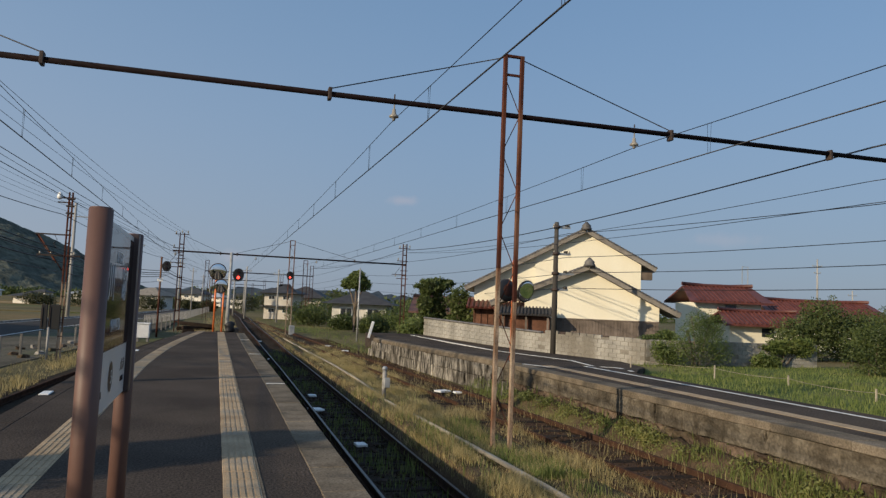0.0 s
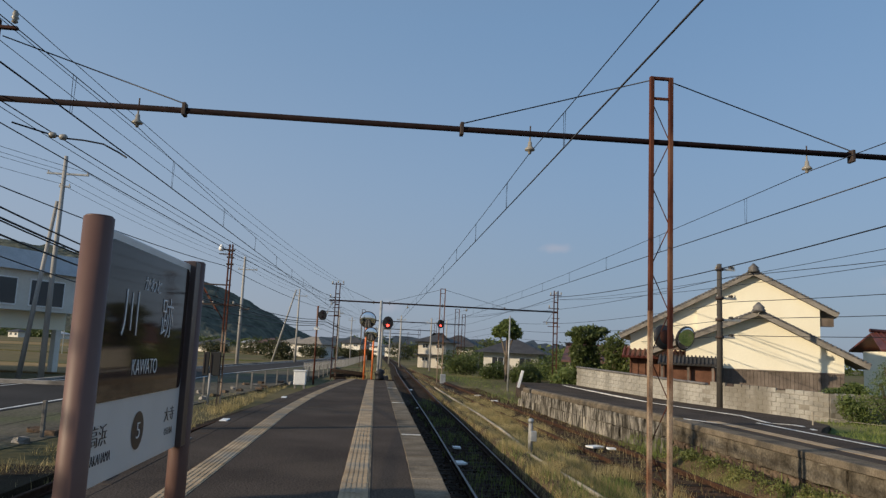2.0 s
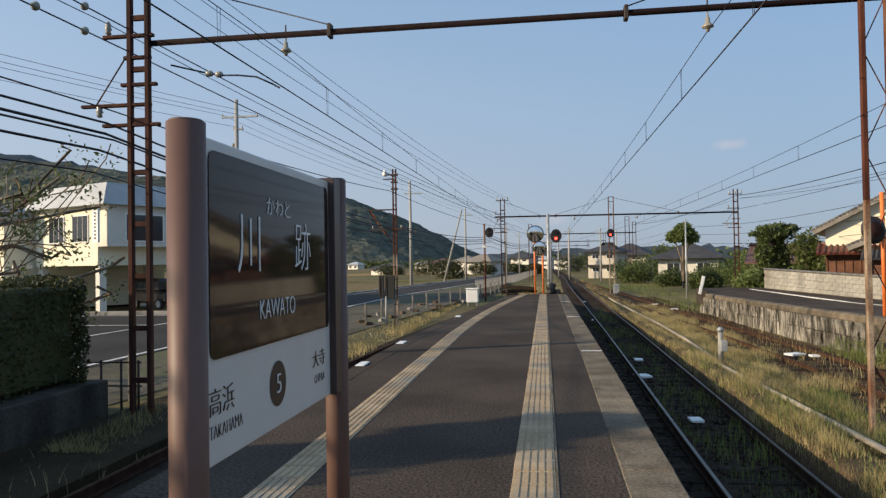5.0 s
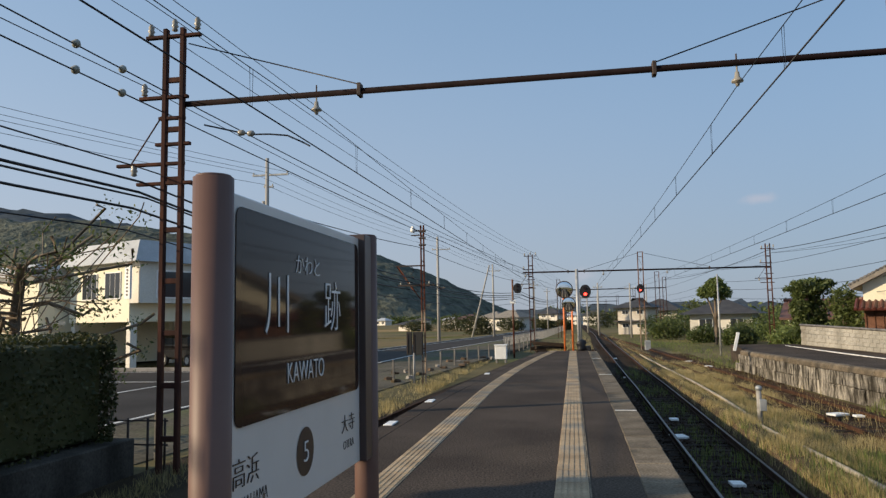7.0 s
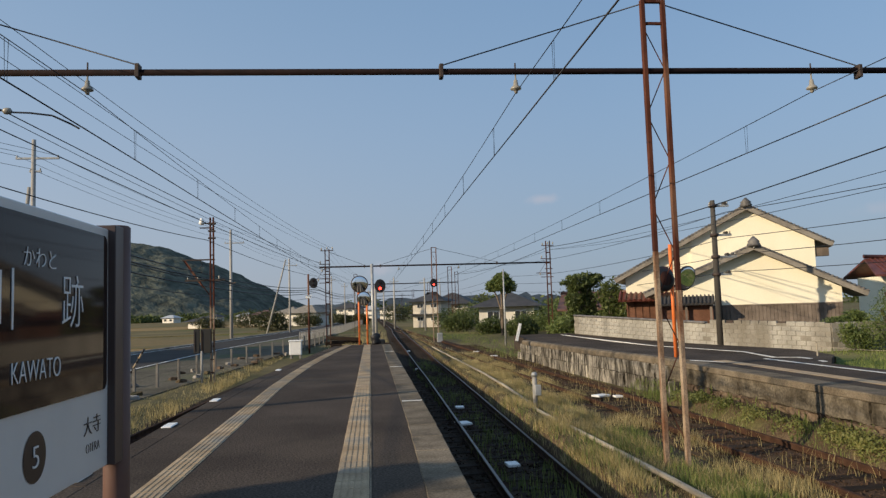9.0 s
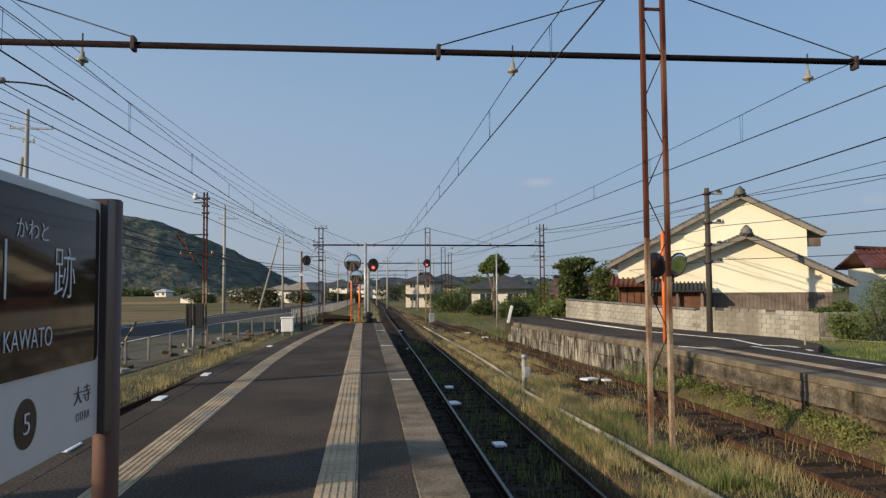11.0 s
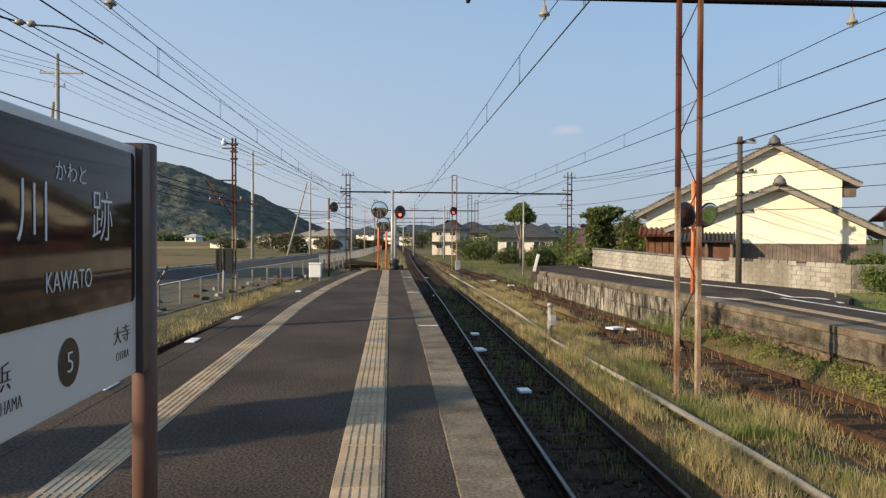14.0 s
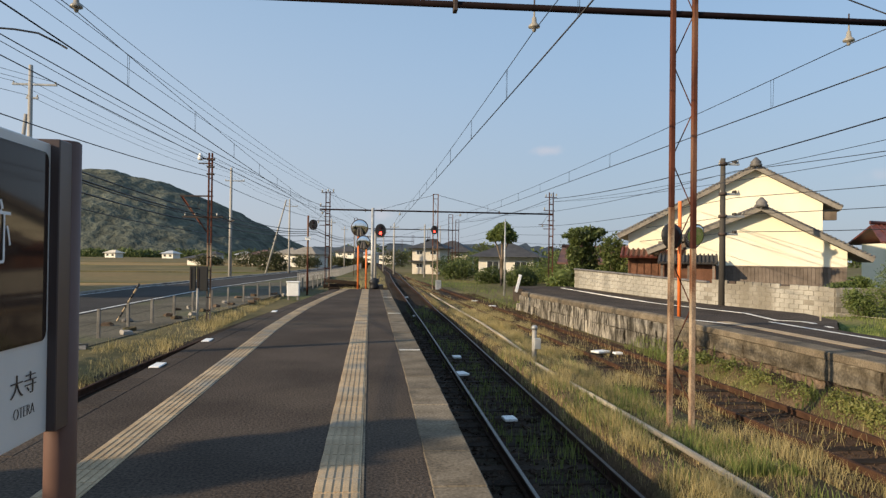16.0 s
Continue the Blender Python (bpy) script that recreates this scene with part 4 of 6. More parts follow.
# ---- signals, mirrors and poles ----
def signal(at, z, pole, lit, label):
    t = thing("railway_signal", label, "signal", at)
    if pole:
        part("pole", new_rod((-0.33, 0.2, pole[0]), (-0.33, 0.2, pole[1]), pole[2], sides=10), pole[3], t)
        part("arm", new_rod((-0.33, 0.2, z), (0.0, 0.2, z), 0.03), pole[3], t)
        part("number_plate", new_box((-0.5, 0.1, z - 0.95), (-0.16, 0.14, z - 0.75)), M["white_plate"], t, "small white plate")
    disc = lathe(bmesh.new(), [(0.26, 0.0), (0.27, 0.03), (0.26, 0.05)], (0, 0, 0), 20, Matrix.Rotation(radians(90), 3, "X"))
    for v in disc.verts:
        v.co.z = v.co.z * 1.22 + z
    part("backboard", disc, M["black"], t, "black oval backboard")
    part("housing", new_box((-0.16, 0.0, z - 0.3), (0.16, 0.36, z + 0.3), 0.03), M["black"], t)
    for dz, on in ((0.14, False), (-0.13, lit)):
        ln = lathe(bmesh.new(), [(0.07, -0.06), (0.066, -0.085), (0.03, -0.1)], (0, 0, 0), 14, Matrix.Rotation(radians(-90), 3, "X"))
        for v in ln.verts:
            v.co = Vector((v.co.x, -abs(v.co.y), v.co.z + z + dz))
        part("lens", ln, M["red_lamp"] if on else M["dark_lens"], t, "glowing red lens" if on else "dark lens")
        hood = bmesh.new()
        tube(hood, [(0.13 * math.cos(a), -0.12, z + dz + 0.13 * math.sin(a)) for a in np.linspace(0.1, math.pi - 0.1, 9)], 0.02, 4)
        part("hood", hood, M["black"], t)
    return t


signal((0.68, 36.0, 0), 2.76, None, True, "black railway signal showing red on a grey pole")
signal((5.0, 55.62, 0), 3.55, None, True, "black railway signal showing red on the lattice mast")
signal((-3.35, 46.6, 0), 3.42, (-1.0, 4.0, 0.06, M["rust"]), False, "black railway signal turned off on a rusty pole")
sp = thing("signal_pole", "grey galvanised pole with a signal arm at the platform end", "pole", (0.3, 36.0, 0))
part("shaft", new_rod((0, 0, -0.95), (0, 0, 3.85), 0.075), M["galvanised"], sp)
part("arm", new_rod((0, 0.1, 2.76), (0.4, 0.1, 2.76), 0.03), M["galvanised"], sp)
part("machine_box", new_box((0.0, -0.25, -0.7), (0.55, 0.25, 0.15), 0.05), M["black"], sp, "black point machine box")


def mirror_post(name, at, z, r, turn, post_top, label, tilt=8, hood=True, post_dx=0.0):
    t = thing(name, label, "mirror", at)
    part("post", new_rod((post_dx, 0.08, 0.0), (post_dx, 0.08, post_top), 0.045), M["orange"], t, "orange painted steel post")
    rot = Matrix.Rotation(radians(turn), 3, "Z") @ Matrix.Rotation(radians(90 + tilt), 3, "X")
    prof = [(r, 0.0)] + [(r * math.cos(a), 0.16 * r * math.sin(a)) for a in np.linspace(0.2, 1.55, 7)]
    head = part("mirror", lathe(bmesh.new(), prof, (0, 0, z), 28, rot), M["mirror"], t, "round convex mirror")
    part("rim", lathe(bmesh.new(), [(r * 0.8, -0.09), (r * 1.03, -0.05), (r * 1.05, 0.005), (r * 0.99, 0.02)], (0, 0, z), 28, rot), M["iron"], head, "dark rim and back")
    return t


mirror_post("convex_mirror", (-0.3, 34.05, 0), 2.8, 0.38, 0, 2.6, "large round convex mirror on an orange post", 4, post_dx=-0.05)
mirror_post("convex_mirror", (-0.12, 34.1, 0), 2.14, 0.31, 0, 2.1, "smaller round convex mirror on an orange post", 4, post_dx=0.14)
om = thing("convex_mirror", "orange post with a pair of round mirrors on the opposite platform", "mirror", (8.48, 19.2, 0))
part("post", new_rod((0, 0, 0), (0, 0, 3.1), 0.05), M["orange"], om, "orange painted steel post")
for dx, turn in ((-0.29, 200), (0.36, 24)):
    rot = Matrix.Rotation(radians(turn), 3, "Z") @ Matrix.Rotation(radians(94 if dx < 0 else 106), 3, "X")
    prof = [(0.33, 0.0)] + [(0.33 * math.cos(a), 0.05 * math.sin(a)) for a in np.linspace(0.2, 1.55, 6)]
    h = part("mirror", lathe(bmesh.new(), prof, (dx, -0.14, 2.15), 26, rot), M["mirror"], om, "round convex mirror")
    part("rim", lathe(bmesh.new(), [(0.2, -0.1), (0.34, -0.05), (0.35, 0.0), (0.33, 0.015)], (dx, -0.14, 2.15), 26, rot), M["black"], h, "black rim")
    if dx < 0:
        part("back", lathe(bmesh.new(), [(0.31, -0.055), (0.2, -0.1), (0.08, -0.125), (0.004, -0.13)], (dx, -0.14, 2.15), 26, rot), M["rust_dark"], h, "weathered brown backing plate")


def utility_pole(at, height, arms, label, material, r=0.13, lean=0.0):
    t = thing("utility_pole", label, "pole", at)
    part("shaft", new_rod((0, 0, -0.3), (lean * height, 0, height), r, r * 0.65, 12), material, t)
    for x0, x1, z in arms:
        a = part("arm", new_box((x0 + lean * z, -0.06, z - 0.05), (x1 + lean * z, 0.06, z + 0.05), 0.008), M["galvanised"], t)
        for x in (x0 + 0.06, x1 - 0.06):
            part("insulator", lathe(bmesh.new(), [(0.02, 0), (0.05, 0.03), (0.03, 0.06), (0.045, 0.1), (0.01, 0.14)], (x + lean * z, 0, z + 0.04), 8), M["porcelain"], a)
    return t


wall_pole = utility_pole((15.9, 31.8, -0.6), 6.7, [(-0.2, 0.75, 6.45), (-0.15, 0.8, 5.1), (-0.15, 1.0, 4.1), (-0.1, 0.7, 3.3)], "dark concrete utility pole with short arms before the block wall", M["dark_pole"], 0.16)
for z in (6.45, 5.1, 4.1, 3.3):
    part("collar", new_rod((0, 0, z - 0.07), (0, 0, z + 0.07), 0.185, 0.185, 12), M["iron"], wall_pole, "steel clamp band")
    part("spool", new_rod((0.55, -0.1, z + 0.1), (0.55, 0.12, z + 0.1), 0.07, 0.07, 10), M["dark_pole"], wall_pole, "dark spool insulator")
utility_pole((-13.5, 74.5, -0.95), 11.0, [(-0.6, 1.3, 9.7)], "grey concrete utility pole at the field edge", M["pole"], 0.18)
utility_pole((-10.1, 96, -0.95), 9.6, [(-0.5, 1.0, 8.7)], "grey concrete utility pole beside the road", M["pole"], 0.15)
utility_pole((-13.1, 96, -0.95), 9.5, [], "leaning grey concrete brace pole beside the road", M["pole"], 0.14, 0.27)
for x, y, h in ((-5.6, 112, 8.0), (-4.6, 140, 8.0), (-3.4, 175, 8.0), (-2.2, 215, 8.0), (3.4, 100, 7.0), (0.6, 60, 4.6), (2.3, 118, 6.8), (11.5, 120, 7.5), (6.8, 90, 6.4), (4.9, 150, 7), (0.9, 135, 7)):
    utility_pole((x, y, -0.95), h, [(-0.6, 0.6, h - 0.6)], "far grey utility pole along the railway", M["pole"], 0.13)
utility_pole((83.0, 85, -0.7), 11.6, [(-0.9, 0.9, 10.6), (-0.6, 0.6, 9.6)], "far grey utility pole behind the trees", M["pole"], 0.16)
utility_pole((89.4, 85, -0.7), 7.3, [(-0.8, 0.8, 6.6)], "far grey utility pole behind the trees", M["pole"], 0.14)
utility_pole((9.0, 48, -0.95), 5.0, [], "plain grey steel pole among the weeds", M["galvanised"], 0.07)
utility_pole((-17.35, 40, -0.95), 12.1, [(-0.9, 1.3, 11.1), (-0.2, 0.4, 10.4)], "concrete utility pole with cross arms beyond the road", M["pole"], 0.16)
utility_pole((-18.6, 40.2, -0.95), 9.6, [], "leaning brace pole beyond the road", M["pole"], 0.14, 0.1)
lattice("pylon", (66.4, 80), 0.9, 8.7, -0.7, "far steel lattice mast behind the red roof", M["galvanised"], 10)
pylon = lattice("pylon", (-38, 95), 0.9, 10.5, -1.0, "far steel lattice pylon before the hill", M["galvanised"], 12)
for x, z in ((-18.2, 10.3), (-17.3, 10.3), (-16.2, 10.3), (-17.5, 9.6)):
    wire("telephone wire along the road", [(x - 13, 0, z + 0.3), (x, 40, z), (x + 4.4, 74.5, z - 0.7), (x + 7.6, 96, z - 1.6), (x + 12, 130, z - 2.6), (x + 13, 160, z - 2.8)], 0.011, 0.45)
for x, z, r in ((-6.75, 3.82, 0.018), (-6.8, 3.66, 0.022), (-6.65, 3.55, 0.016), (-6.9, 3.4, 0.02), (-7.0, 3.05, 0.012)):
    wire("thick black cable on the mast brackets", [(x - 0.2, -26, z + 0.25), (x, BEAM_Y, z), (x + 0.9, 27.0, z - 0.72), (x + 3.0, P2, z - 0.3), (x + 5.0, 92, z)], r, 0.4)
for z in (5.33, 4.97):
    fw = wire("feeder wire strung with glass insulators", [(-6.42, -26, z + 0.1), (-6.42, BEAM_Y, z), (-3.2, P2, z - 0.2)], 0.012, 0.2)
    for y in (8.2, 9.25):
        part("insulator", lathe(bmesh.new(), [(0.016, -0.08), (0.03, -0.06), (0.062, -0.012), (0.062, 0.01), (0.03, 0.04), (0.016, 0.08)], (-6.42, y, z - 0.02), 12, Matrix.Rotation(radians(90), 3, "X")), M["glass_disc"], fw, "pale disc insulator")
jw = thing("jumper_cable", "curved jumper cable with white insulators above the siding", "wire")
part("cable", tube(bmesh.new(), [(-5.5, 10.0, 4.6), (-5.06, 10.3, 4.53), (-4.78, 10.3, 4.48), (-4.55, 10.3, 4.47), (-4.25, 10.3, 4.43), (-4.0, 10.3, 4.31), (-3.88, 10.3, 4.24)], 0.014, 5), M["wire"], jw)
for x, z in ((-5.02, 4.52), (-4.86, 4.5)):
    part("insulator", lathe(bmesh.new(), [(0.02, -0.06), (0.045, -0.04), (0.05, 0.0), (0.045, 0.04), (0.02, 0.06)], (x, 10.3, z), 10, Matrix.Rotation(radians(90), 3, "Y")), M["porcelain"], jw, "white insulator")
for z, x in ((5.55, 16.5), (4.35, 16.5), (3.6, 16.8), (2.8, 16.4)):
    wire("dark wire to the pole before the block wall", [(26, -10, z + 1.0), (x, 31.8, z), (14.5, 80, z + 0.6), (12, 130, z + 0.4)], 0.014, 0.5)

# lamp mast beside the siding
lm = thing("lamp_mast", "rusty steel mast with a lamp and bracket beside the fence", "mast", (-5.5, 27.0, 0))
for x in (-0.055, 0.055):
    up = part("upright", new_box((x - 0.026, -0.04, 1.9), (x + 0.026, 0.04, 5.12), 0.006), M["rust"], lm)
    part("footing", new_box((x - 0.026, -0.04, -0.95), (x + 0.026, 0.04, 1.9), 0.006), M["rust_pale"], up, "bare pale rusty lower length")
for k in range(12):
    part("tie", new_box((-0.07, -0.05, -0.5 + 0.47 * k), (0.07, 0.05, -0.47 + 0.47 * k)), M["rust_dark"], lm)
for z in (4.88, 4.62, 4.36):
    part("collar", new_box((-0.13, -0.06, z - 0.03), (0.13, 0.06, z + 0.03), 0.01), M["iron"], lm)
part("arm", new_box((-0.42, -0.03, 4.88), (0.15, 0.03, 4.93)), M["iron"], lm)
part("arm", new_box((-0.42, -0.03, 4.72), (0.05, 0.03, 4.76)), M["iron"], lm)
part("lamp", lathe(bmesh.new(), [(0.03, 0.2), (0.06, 0.17), (0.09, 0.07), (0.1, 0.0), (0.06, -0.05)], (-0.36, 0, 4.9)), M["white_plate"], lm, "small pale lamp head")
part("bracket", new_box((-1.05, -0.03, 3.55), (0.1, 0.03, 3.6)), M["iron"], lm)
part("bracket", tube(bmesh.new(), [(-1.0, 0, 3.55), (-0.66, 0, 3.05), (-0.32, 0, 2.58)], 0.022, 6), M["rust"], lm)
part("hook", tube(bmesh.new(), [(-0.42, 0, 3.55), (-0.34, 0, 3.4), (-0.44, 0, 3.25), (-0.36, 0, 3.12)], 0.014, 5), M["iron"], lm)
part("bracket", new_box((-0.95, -0.03, 2.8), (0.45, 0.03, 2.86)), M["iron"], lm)
part("bracket", tube(bmesh.new(), [(0.4, 0, 2.83), (0.7, 0, 2.7), (0.85, 0, 2.72)], 0.025, 6), M["iron"], lm)
for x in (-0.85, -0.5, 0.25):
    part("insulator", lathe(bmesh.new(), [(0.02, 0), (0.045, 0.03), (0.03, 0.06), (0.04, 0.1), (0.01, 0.13)], (x, 0, 2.86), 10), M["porcelain"], lm)
part("strut", new_rod((-0.95, 0, 3.55), (-0.1, 0, 2.3), 0.02), M["rust"], lm)
for x0, x1, y0 in ((-0.62, -0.42, -0.2), (-0.38, -0.02, -0.16)):
    bd = part("board", new_box((x0, y0, 0.22), (x1, y0 + 0.1, 1.08), 0.01), M["rubber"], lm, "black trackside board seen from behind")
    part("batten", new_box((x0 + 0.03, y0 - 0.02, 0.3), (x0 + 0.055, y0, 1.0)), M["iron"], bd)
part("board_post", new_rod((-0.35, -0.15, -0.95), (-0.35, -0.15, 0.3), 0.04), M["pole"], lm)


# ---- the station name sign ----
def glyphs(text, size, material, parent, at, name="lettering", width=None):
    """Raised letters on the board's face, read from the track side."""
    cu = bpy.data.curves.new("letters", "FONT")
    cu.body, cu.size, cu.extrude = text, size, 0.001
    cu.offset = (-0.036 if size < 0.04 else -0.014) * size
    tmp = new("letters", cu)
    me = bpy.data.meshes.new_from_object(tmp.evaluated_get(bpy.context.evaluated_depsgraph_get()))
    bpy.data.objects.remove(tmp)
    v = np.array([p.co[:] for p in me.vertices])
    if not len(v):
        return None
    lo, hi = v.min(0), v.max(0)
    sx = width / (hi[0] - lo[0]) if width else 1.0
    sy = size / (hi[1] - lo[1])
    for p in me.vertices:
        x, y, z = p.co
        p.co = ((z + 0.002), (x - lo[0]) * sx, (y - lo[1]) * sy)
    me.materials.append(material)
    ob = new(name, me)
    ob.parent = parent
    ob.location = at
    return ob


sign = thing("station_sign", "station name sign, brown and white board between two brown posts", "sign", (-0.76, 0, 0))
for y in (1.098, 2.385):
    pp = part("post", new_rod((0, y, 0.0), (0, y, 1.855), 0.047, sides=24), M["sign_post"], sign, "brown painted round steel post")
    part("cap", new_rod((0, y, 1.855), (0, y, 1.861), 0.045, 0.04, sides=24), M["sign_post"], pp)
board = part("board", new_box((-0.022, 1.158, 0.99), (0.01, 2.258, 1.835), 0.004), M["sign_white"], sign, "white enamel board")
for ya, yb, xr in ((1.142, 1.16, 0.014), (2.256, 2.345, 0.036)):
    part("frame_trim", new_box((-0.046, ya, 0.99), (xr, yb, 1.85), 0.003), M["trim"], board, "dark clamp channel")
bm = bmesh.new()
y0, y1, z0, z1, rr = 1.19, 2.235, 1.262, 1.805, 0.03
ring = []
for cy, cz, a0 in ((y1 - rr, z1 - rr, 0), (y0 + rr, z1 - rr, 90), (y0 + rr, z0 + rr, 180), (y1 - rr, z0 + rr, 270)):
    for k in range(6):
        a = radians(a0 + 18 * k)
        ring.append(bm.verts.new((0.012, cy + rr * math.cos(a), cz + rr * math.sin(a))))
f = bm.faces.new(ring)
ex = bmesh.ops.extrude_face_region(bm, geom=[f])
for v in ex["geom"]:
    if isinstance(v, bmesh.types.BMVert):
        v.co.x = 0.0145
bmesh.ops.recalc_face_normals(bm, faces=bm.faces)
panel = part("name_panel", bm, M["sign_dark"], board, "glossy dark brown panel with rounded corners")
X = 0.0145
glyphs("かわと", 0.055, M["letter"], board, (X, 1.58, 1.66), width=0.21)
glyphs("川", 0.165, M["letter"], board, (X, 1.36, 1.485), width=0.165)
glyphs("跡", 0.165, M["letter"], board, (X, 1.84, 1.485), width=0.165)
glyphs("KAWATO", 0.058, M["letter"], board, (X, 1.52, 1.342), width=0.31)
glyphs("高浜", 0.07, M["ink"], board, (0.0105, 1.185, 1.118), width=0.15)
glyphs("TAKAHAMA", 0.033, M["ink"], board, (0.0105, 1.185, 1.06), width=0.205)
glyphs("大寺", 0.06, M["ink"], board, (0.0105, 2.03, 1.125), width=0.15)
glyphs("OTERA", 0.03, M["ink"], board, (0.0105, 2.05, 1.065), width=0.12)
disc = bmesh.new()
bmesh.ops.create_circle(disc, cap_ends=True, segments=32, radius=0.072, matrix=Matrix.Translation((0.0118, 1.675, 1.128)) @ Matrix.Rotation(radians(90), 4, "Y"))
part("number_disc", disc, M["ink"], board, "dark round disc")
glyphs("5", 0.06, M["letter"], board, (0.0122, 1.655, 1.098), width=0.04)


# ---- buildings ----
def window_unit(parent, lo, hi, face, bars=1, frame_mat=None):
    """A framed window on a wall whose outside looks along -y (face = wall's y)."""
    fm = frame_mat or M["white_plate"]
    w = part("window", new_box((lo[0], face - 0.05, lo[1]), (hi[0], face + 0.02, hi[1])), fm, parent, "window with a light frame")
    n = bars + 1
    for k in range(n):
        a = lo[0] + 0.05 + (hi[0] - lo[0] - 0.05) * k / n
        b = lo[0] + (hi[0] - lo[0] - 0.05) * (k + 1) / n
        part("pane", new_box((a, face - 0.062, lo[1] + 0.06), (b, face - 0.045, hi[1] - 0.06)), M["window"], w)
    return w


def gable_roof(parent, left, ridge, right, y0, y1, thick, cover, edge, name="roof", verge_tiles=True):
    """Two slopes over points (x, z); the gable end looks along -y."""
    for a, b, label in ((left, ridge, "slope"), (right, ridge, "slope")):
        d = Vector((b[0] - a[0], 0, b[1] - a[1]))
        ln = d.length
        u = d / ln
        up = Vector((-u.z, 0, u.x)) if u.x > 0 else Vector((u.z, 0, -u.x))
        bm = bmesh.new()
        c = [Vector((a[0], y, a[1])) + o for y in (y0, y1) for o in (Vector(), d, d + up * thick, up * thick)]
        vs = [bm.verts.new(p) for p in c]
        for q in ((0, 1, 2, 3), (7, 6, 5, 4), (0, 4, 5, 1), (1, 5, 6, 2), (2, 6, 7, 3), (3, 7, 4, 0)):
            bm.faces.new([vs[i] for i in q])
        bmesh.ops.recalc_face_normals(bm, faces=bm.faces)
        slope = part(name, bm, edge, parent, "plastered roof edge under tiles")
        # tile columns running down the slope
        n = int((y1 - y0) / 0.3)
        base = bmesh.new()
        rod(base, (0, 0, 0), d, 0.085, sides=6)
        me = bpy.data.meshes.new("roof_tile")
        base.to_mesh(me)
        base.free()
        me.materials.append(cover)
        for k in range(n):
            again("roof_tile", me, slope, Vector((a[0], y0 + 0.1 + 0.3 * k, a[1])) + up * (thick + 0.02))
        cv = bmesh.new()
        q = [Vector((a[0], y, a[1])) + up * (thick + 0.005) + d * s for y, s in ((y0, 0), (y1, 0), (y1, 1), (y0, 1))]
        cv.faces.new([cv.verts.new(p) for p in q])
        ex = bmesh.ops.extrude_face_region(cv, geom=cv.faces[:])
        for v in ex["geom"]:
            if isinstance(v, bmesh.types.BMVert):
                v.co += up * 0.03
        bmesh.ops.recalc_face_normals(cv, faces=cv.faces)
        part("tile_bed", cv, cover, slope)
        if verge_tiles:
            m2 = bpy.data.meshes.new("verge_tile")
            b2 = bmesh.new()
            rod(b2, (0, -0.05, 0), (0, 0.22, 0), 0.055, sides=8)
            b2.to_mesh(m2)
            b2.free()
            m2.materials.append(cover)
            for k in range(int(ln / 0.21)):
                again("verge_tile", m2, slope, Vector((a[0], y0, a[1])) + u * (0.1 + 0.21 * k) + up * (thick + 0.06))
    part("ridge", new_rod((ridge[0], y0 - 0.05, ridge[1] + thick * 1.25 + 0.1), (ridge[0], y1, ridge[1] + thick * 1.25 + 0.1), 0.15), cover, parent)
    orn = lathe(bmesh.new(), [(0.3, -0.1), (0.34, 0.0), (0.26, 0.1), (0.3, 0.16), (0.16, 0.3), (0.05, 0.42)], (ridge[0], y0 + 0.02, ridge[1] + thick * 1.2), 10)
    part("ridge_ornament", orn, cover, parent)


def gable_wall(parent, left, ridge, right, zb, x0, x1, y, material, depth, name="wall"):
    """A wall under a gable between x0 and x1, following the slopes."""
    def top(x):
        return np.interp(x, [left[0], ridge[0], right[0]], [left[1], ridge[1], right[1]]) + 0.02
    xs = sorted({x0, x1, min(max(ridge[0], x0), x1)})
    bm = bmesh.new()
    front = [bm.verts.new((x, y, zb)) for x in xs] + [bm.verts.new((x, y, top(x))) for x in reversed(xs)]
    f = bm.faces.new(front)
    ex = bmesh.ops.extrude_face_region(bm, geom=[f])
    for v in ex["geom"]:
        if isinstance(v, bmesh.types.BMVert):
            v.co.y += depth
    bmesh.ops.recalc_face_normals(bm, faces=bm.faces)
    return part(name, bm, material, parent)


G = -0.7
upper = thing("storehouse", "tall cream plastered house with grey tiled gable roof", "house", (21.6, 39.5, 0.1), -25)
UL, UR_, UE = (-7.4, 2.64), (0.0, 6.48), (4.2, 4.16)
gable_wall(upper, UL, UR_, UE, G, -3.1, 3.4, 0.0, M["plaster"], 9.0)
gable_wall(upper, UL, UR_, UE, G, -6.9, -3.1, 0.12, M["plaster"], 8.0)
gable_roof(upper, UL, UR_, UE, -0.45, 9.1, 0.22, M["grey_tile"], M["verge"])
an = part("annex_roof", box(bmesh.new(), (-3.4, 0.1, 0.0), (0.0, 9.2, 0.32), 0.03, Matrix.Translation((-4.2, 0, 4.34)) @ Matrix.Rotation(-math.atan2(6.48 - 2.64, 7.4), 4, "Y")), M["brown_tile"], upper, "lower roof length of brown-red tiles")
part("vent_louvre", new_box((-5.2, 0.06, 2.1), (-3.6, 0.14, 2.5)), M["timber"], upper, "dark timber louvre")
part("eave_bracket", new_box((3.4, 0.1, 3.7), (4.1, 0.7, 4.15)), M["timber"], upper)
por = part("porch_roof", box(bmesh.new(), (-7.3, -0.7, 1.5), (-3.0, 0.5, 1.6), m=Matrix.Translation((0, -0.7, 1.55)) @ Matrix.Rotation(radians(26), 4, "X") @ Matrix.Translation((0, 0.7, -1.55))), M["red_tile"], upper, "red tiled porch roof")
tm = bpy.data.meshes.new("roof_tile")
tb = rod(bmesh.new(), (0, -0.05, 0.0), (0, 1.1, 0.55), 0.08, sides=6)
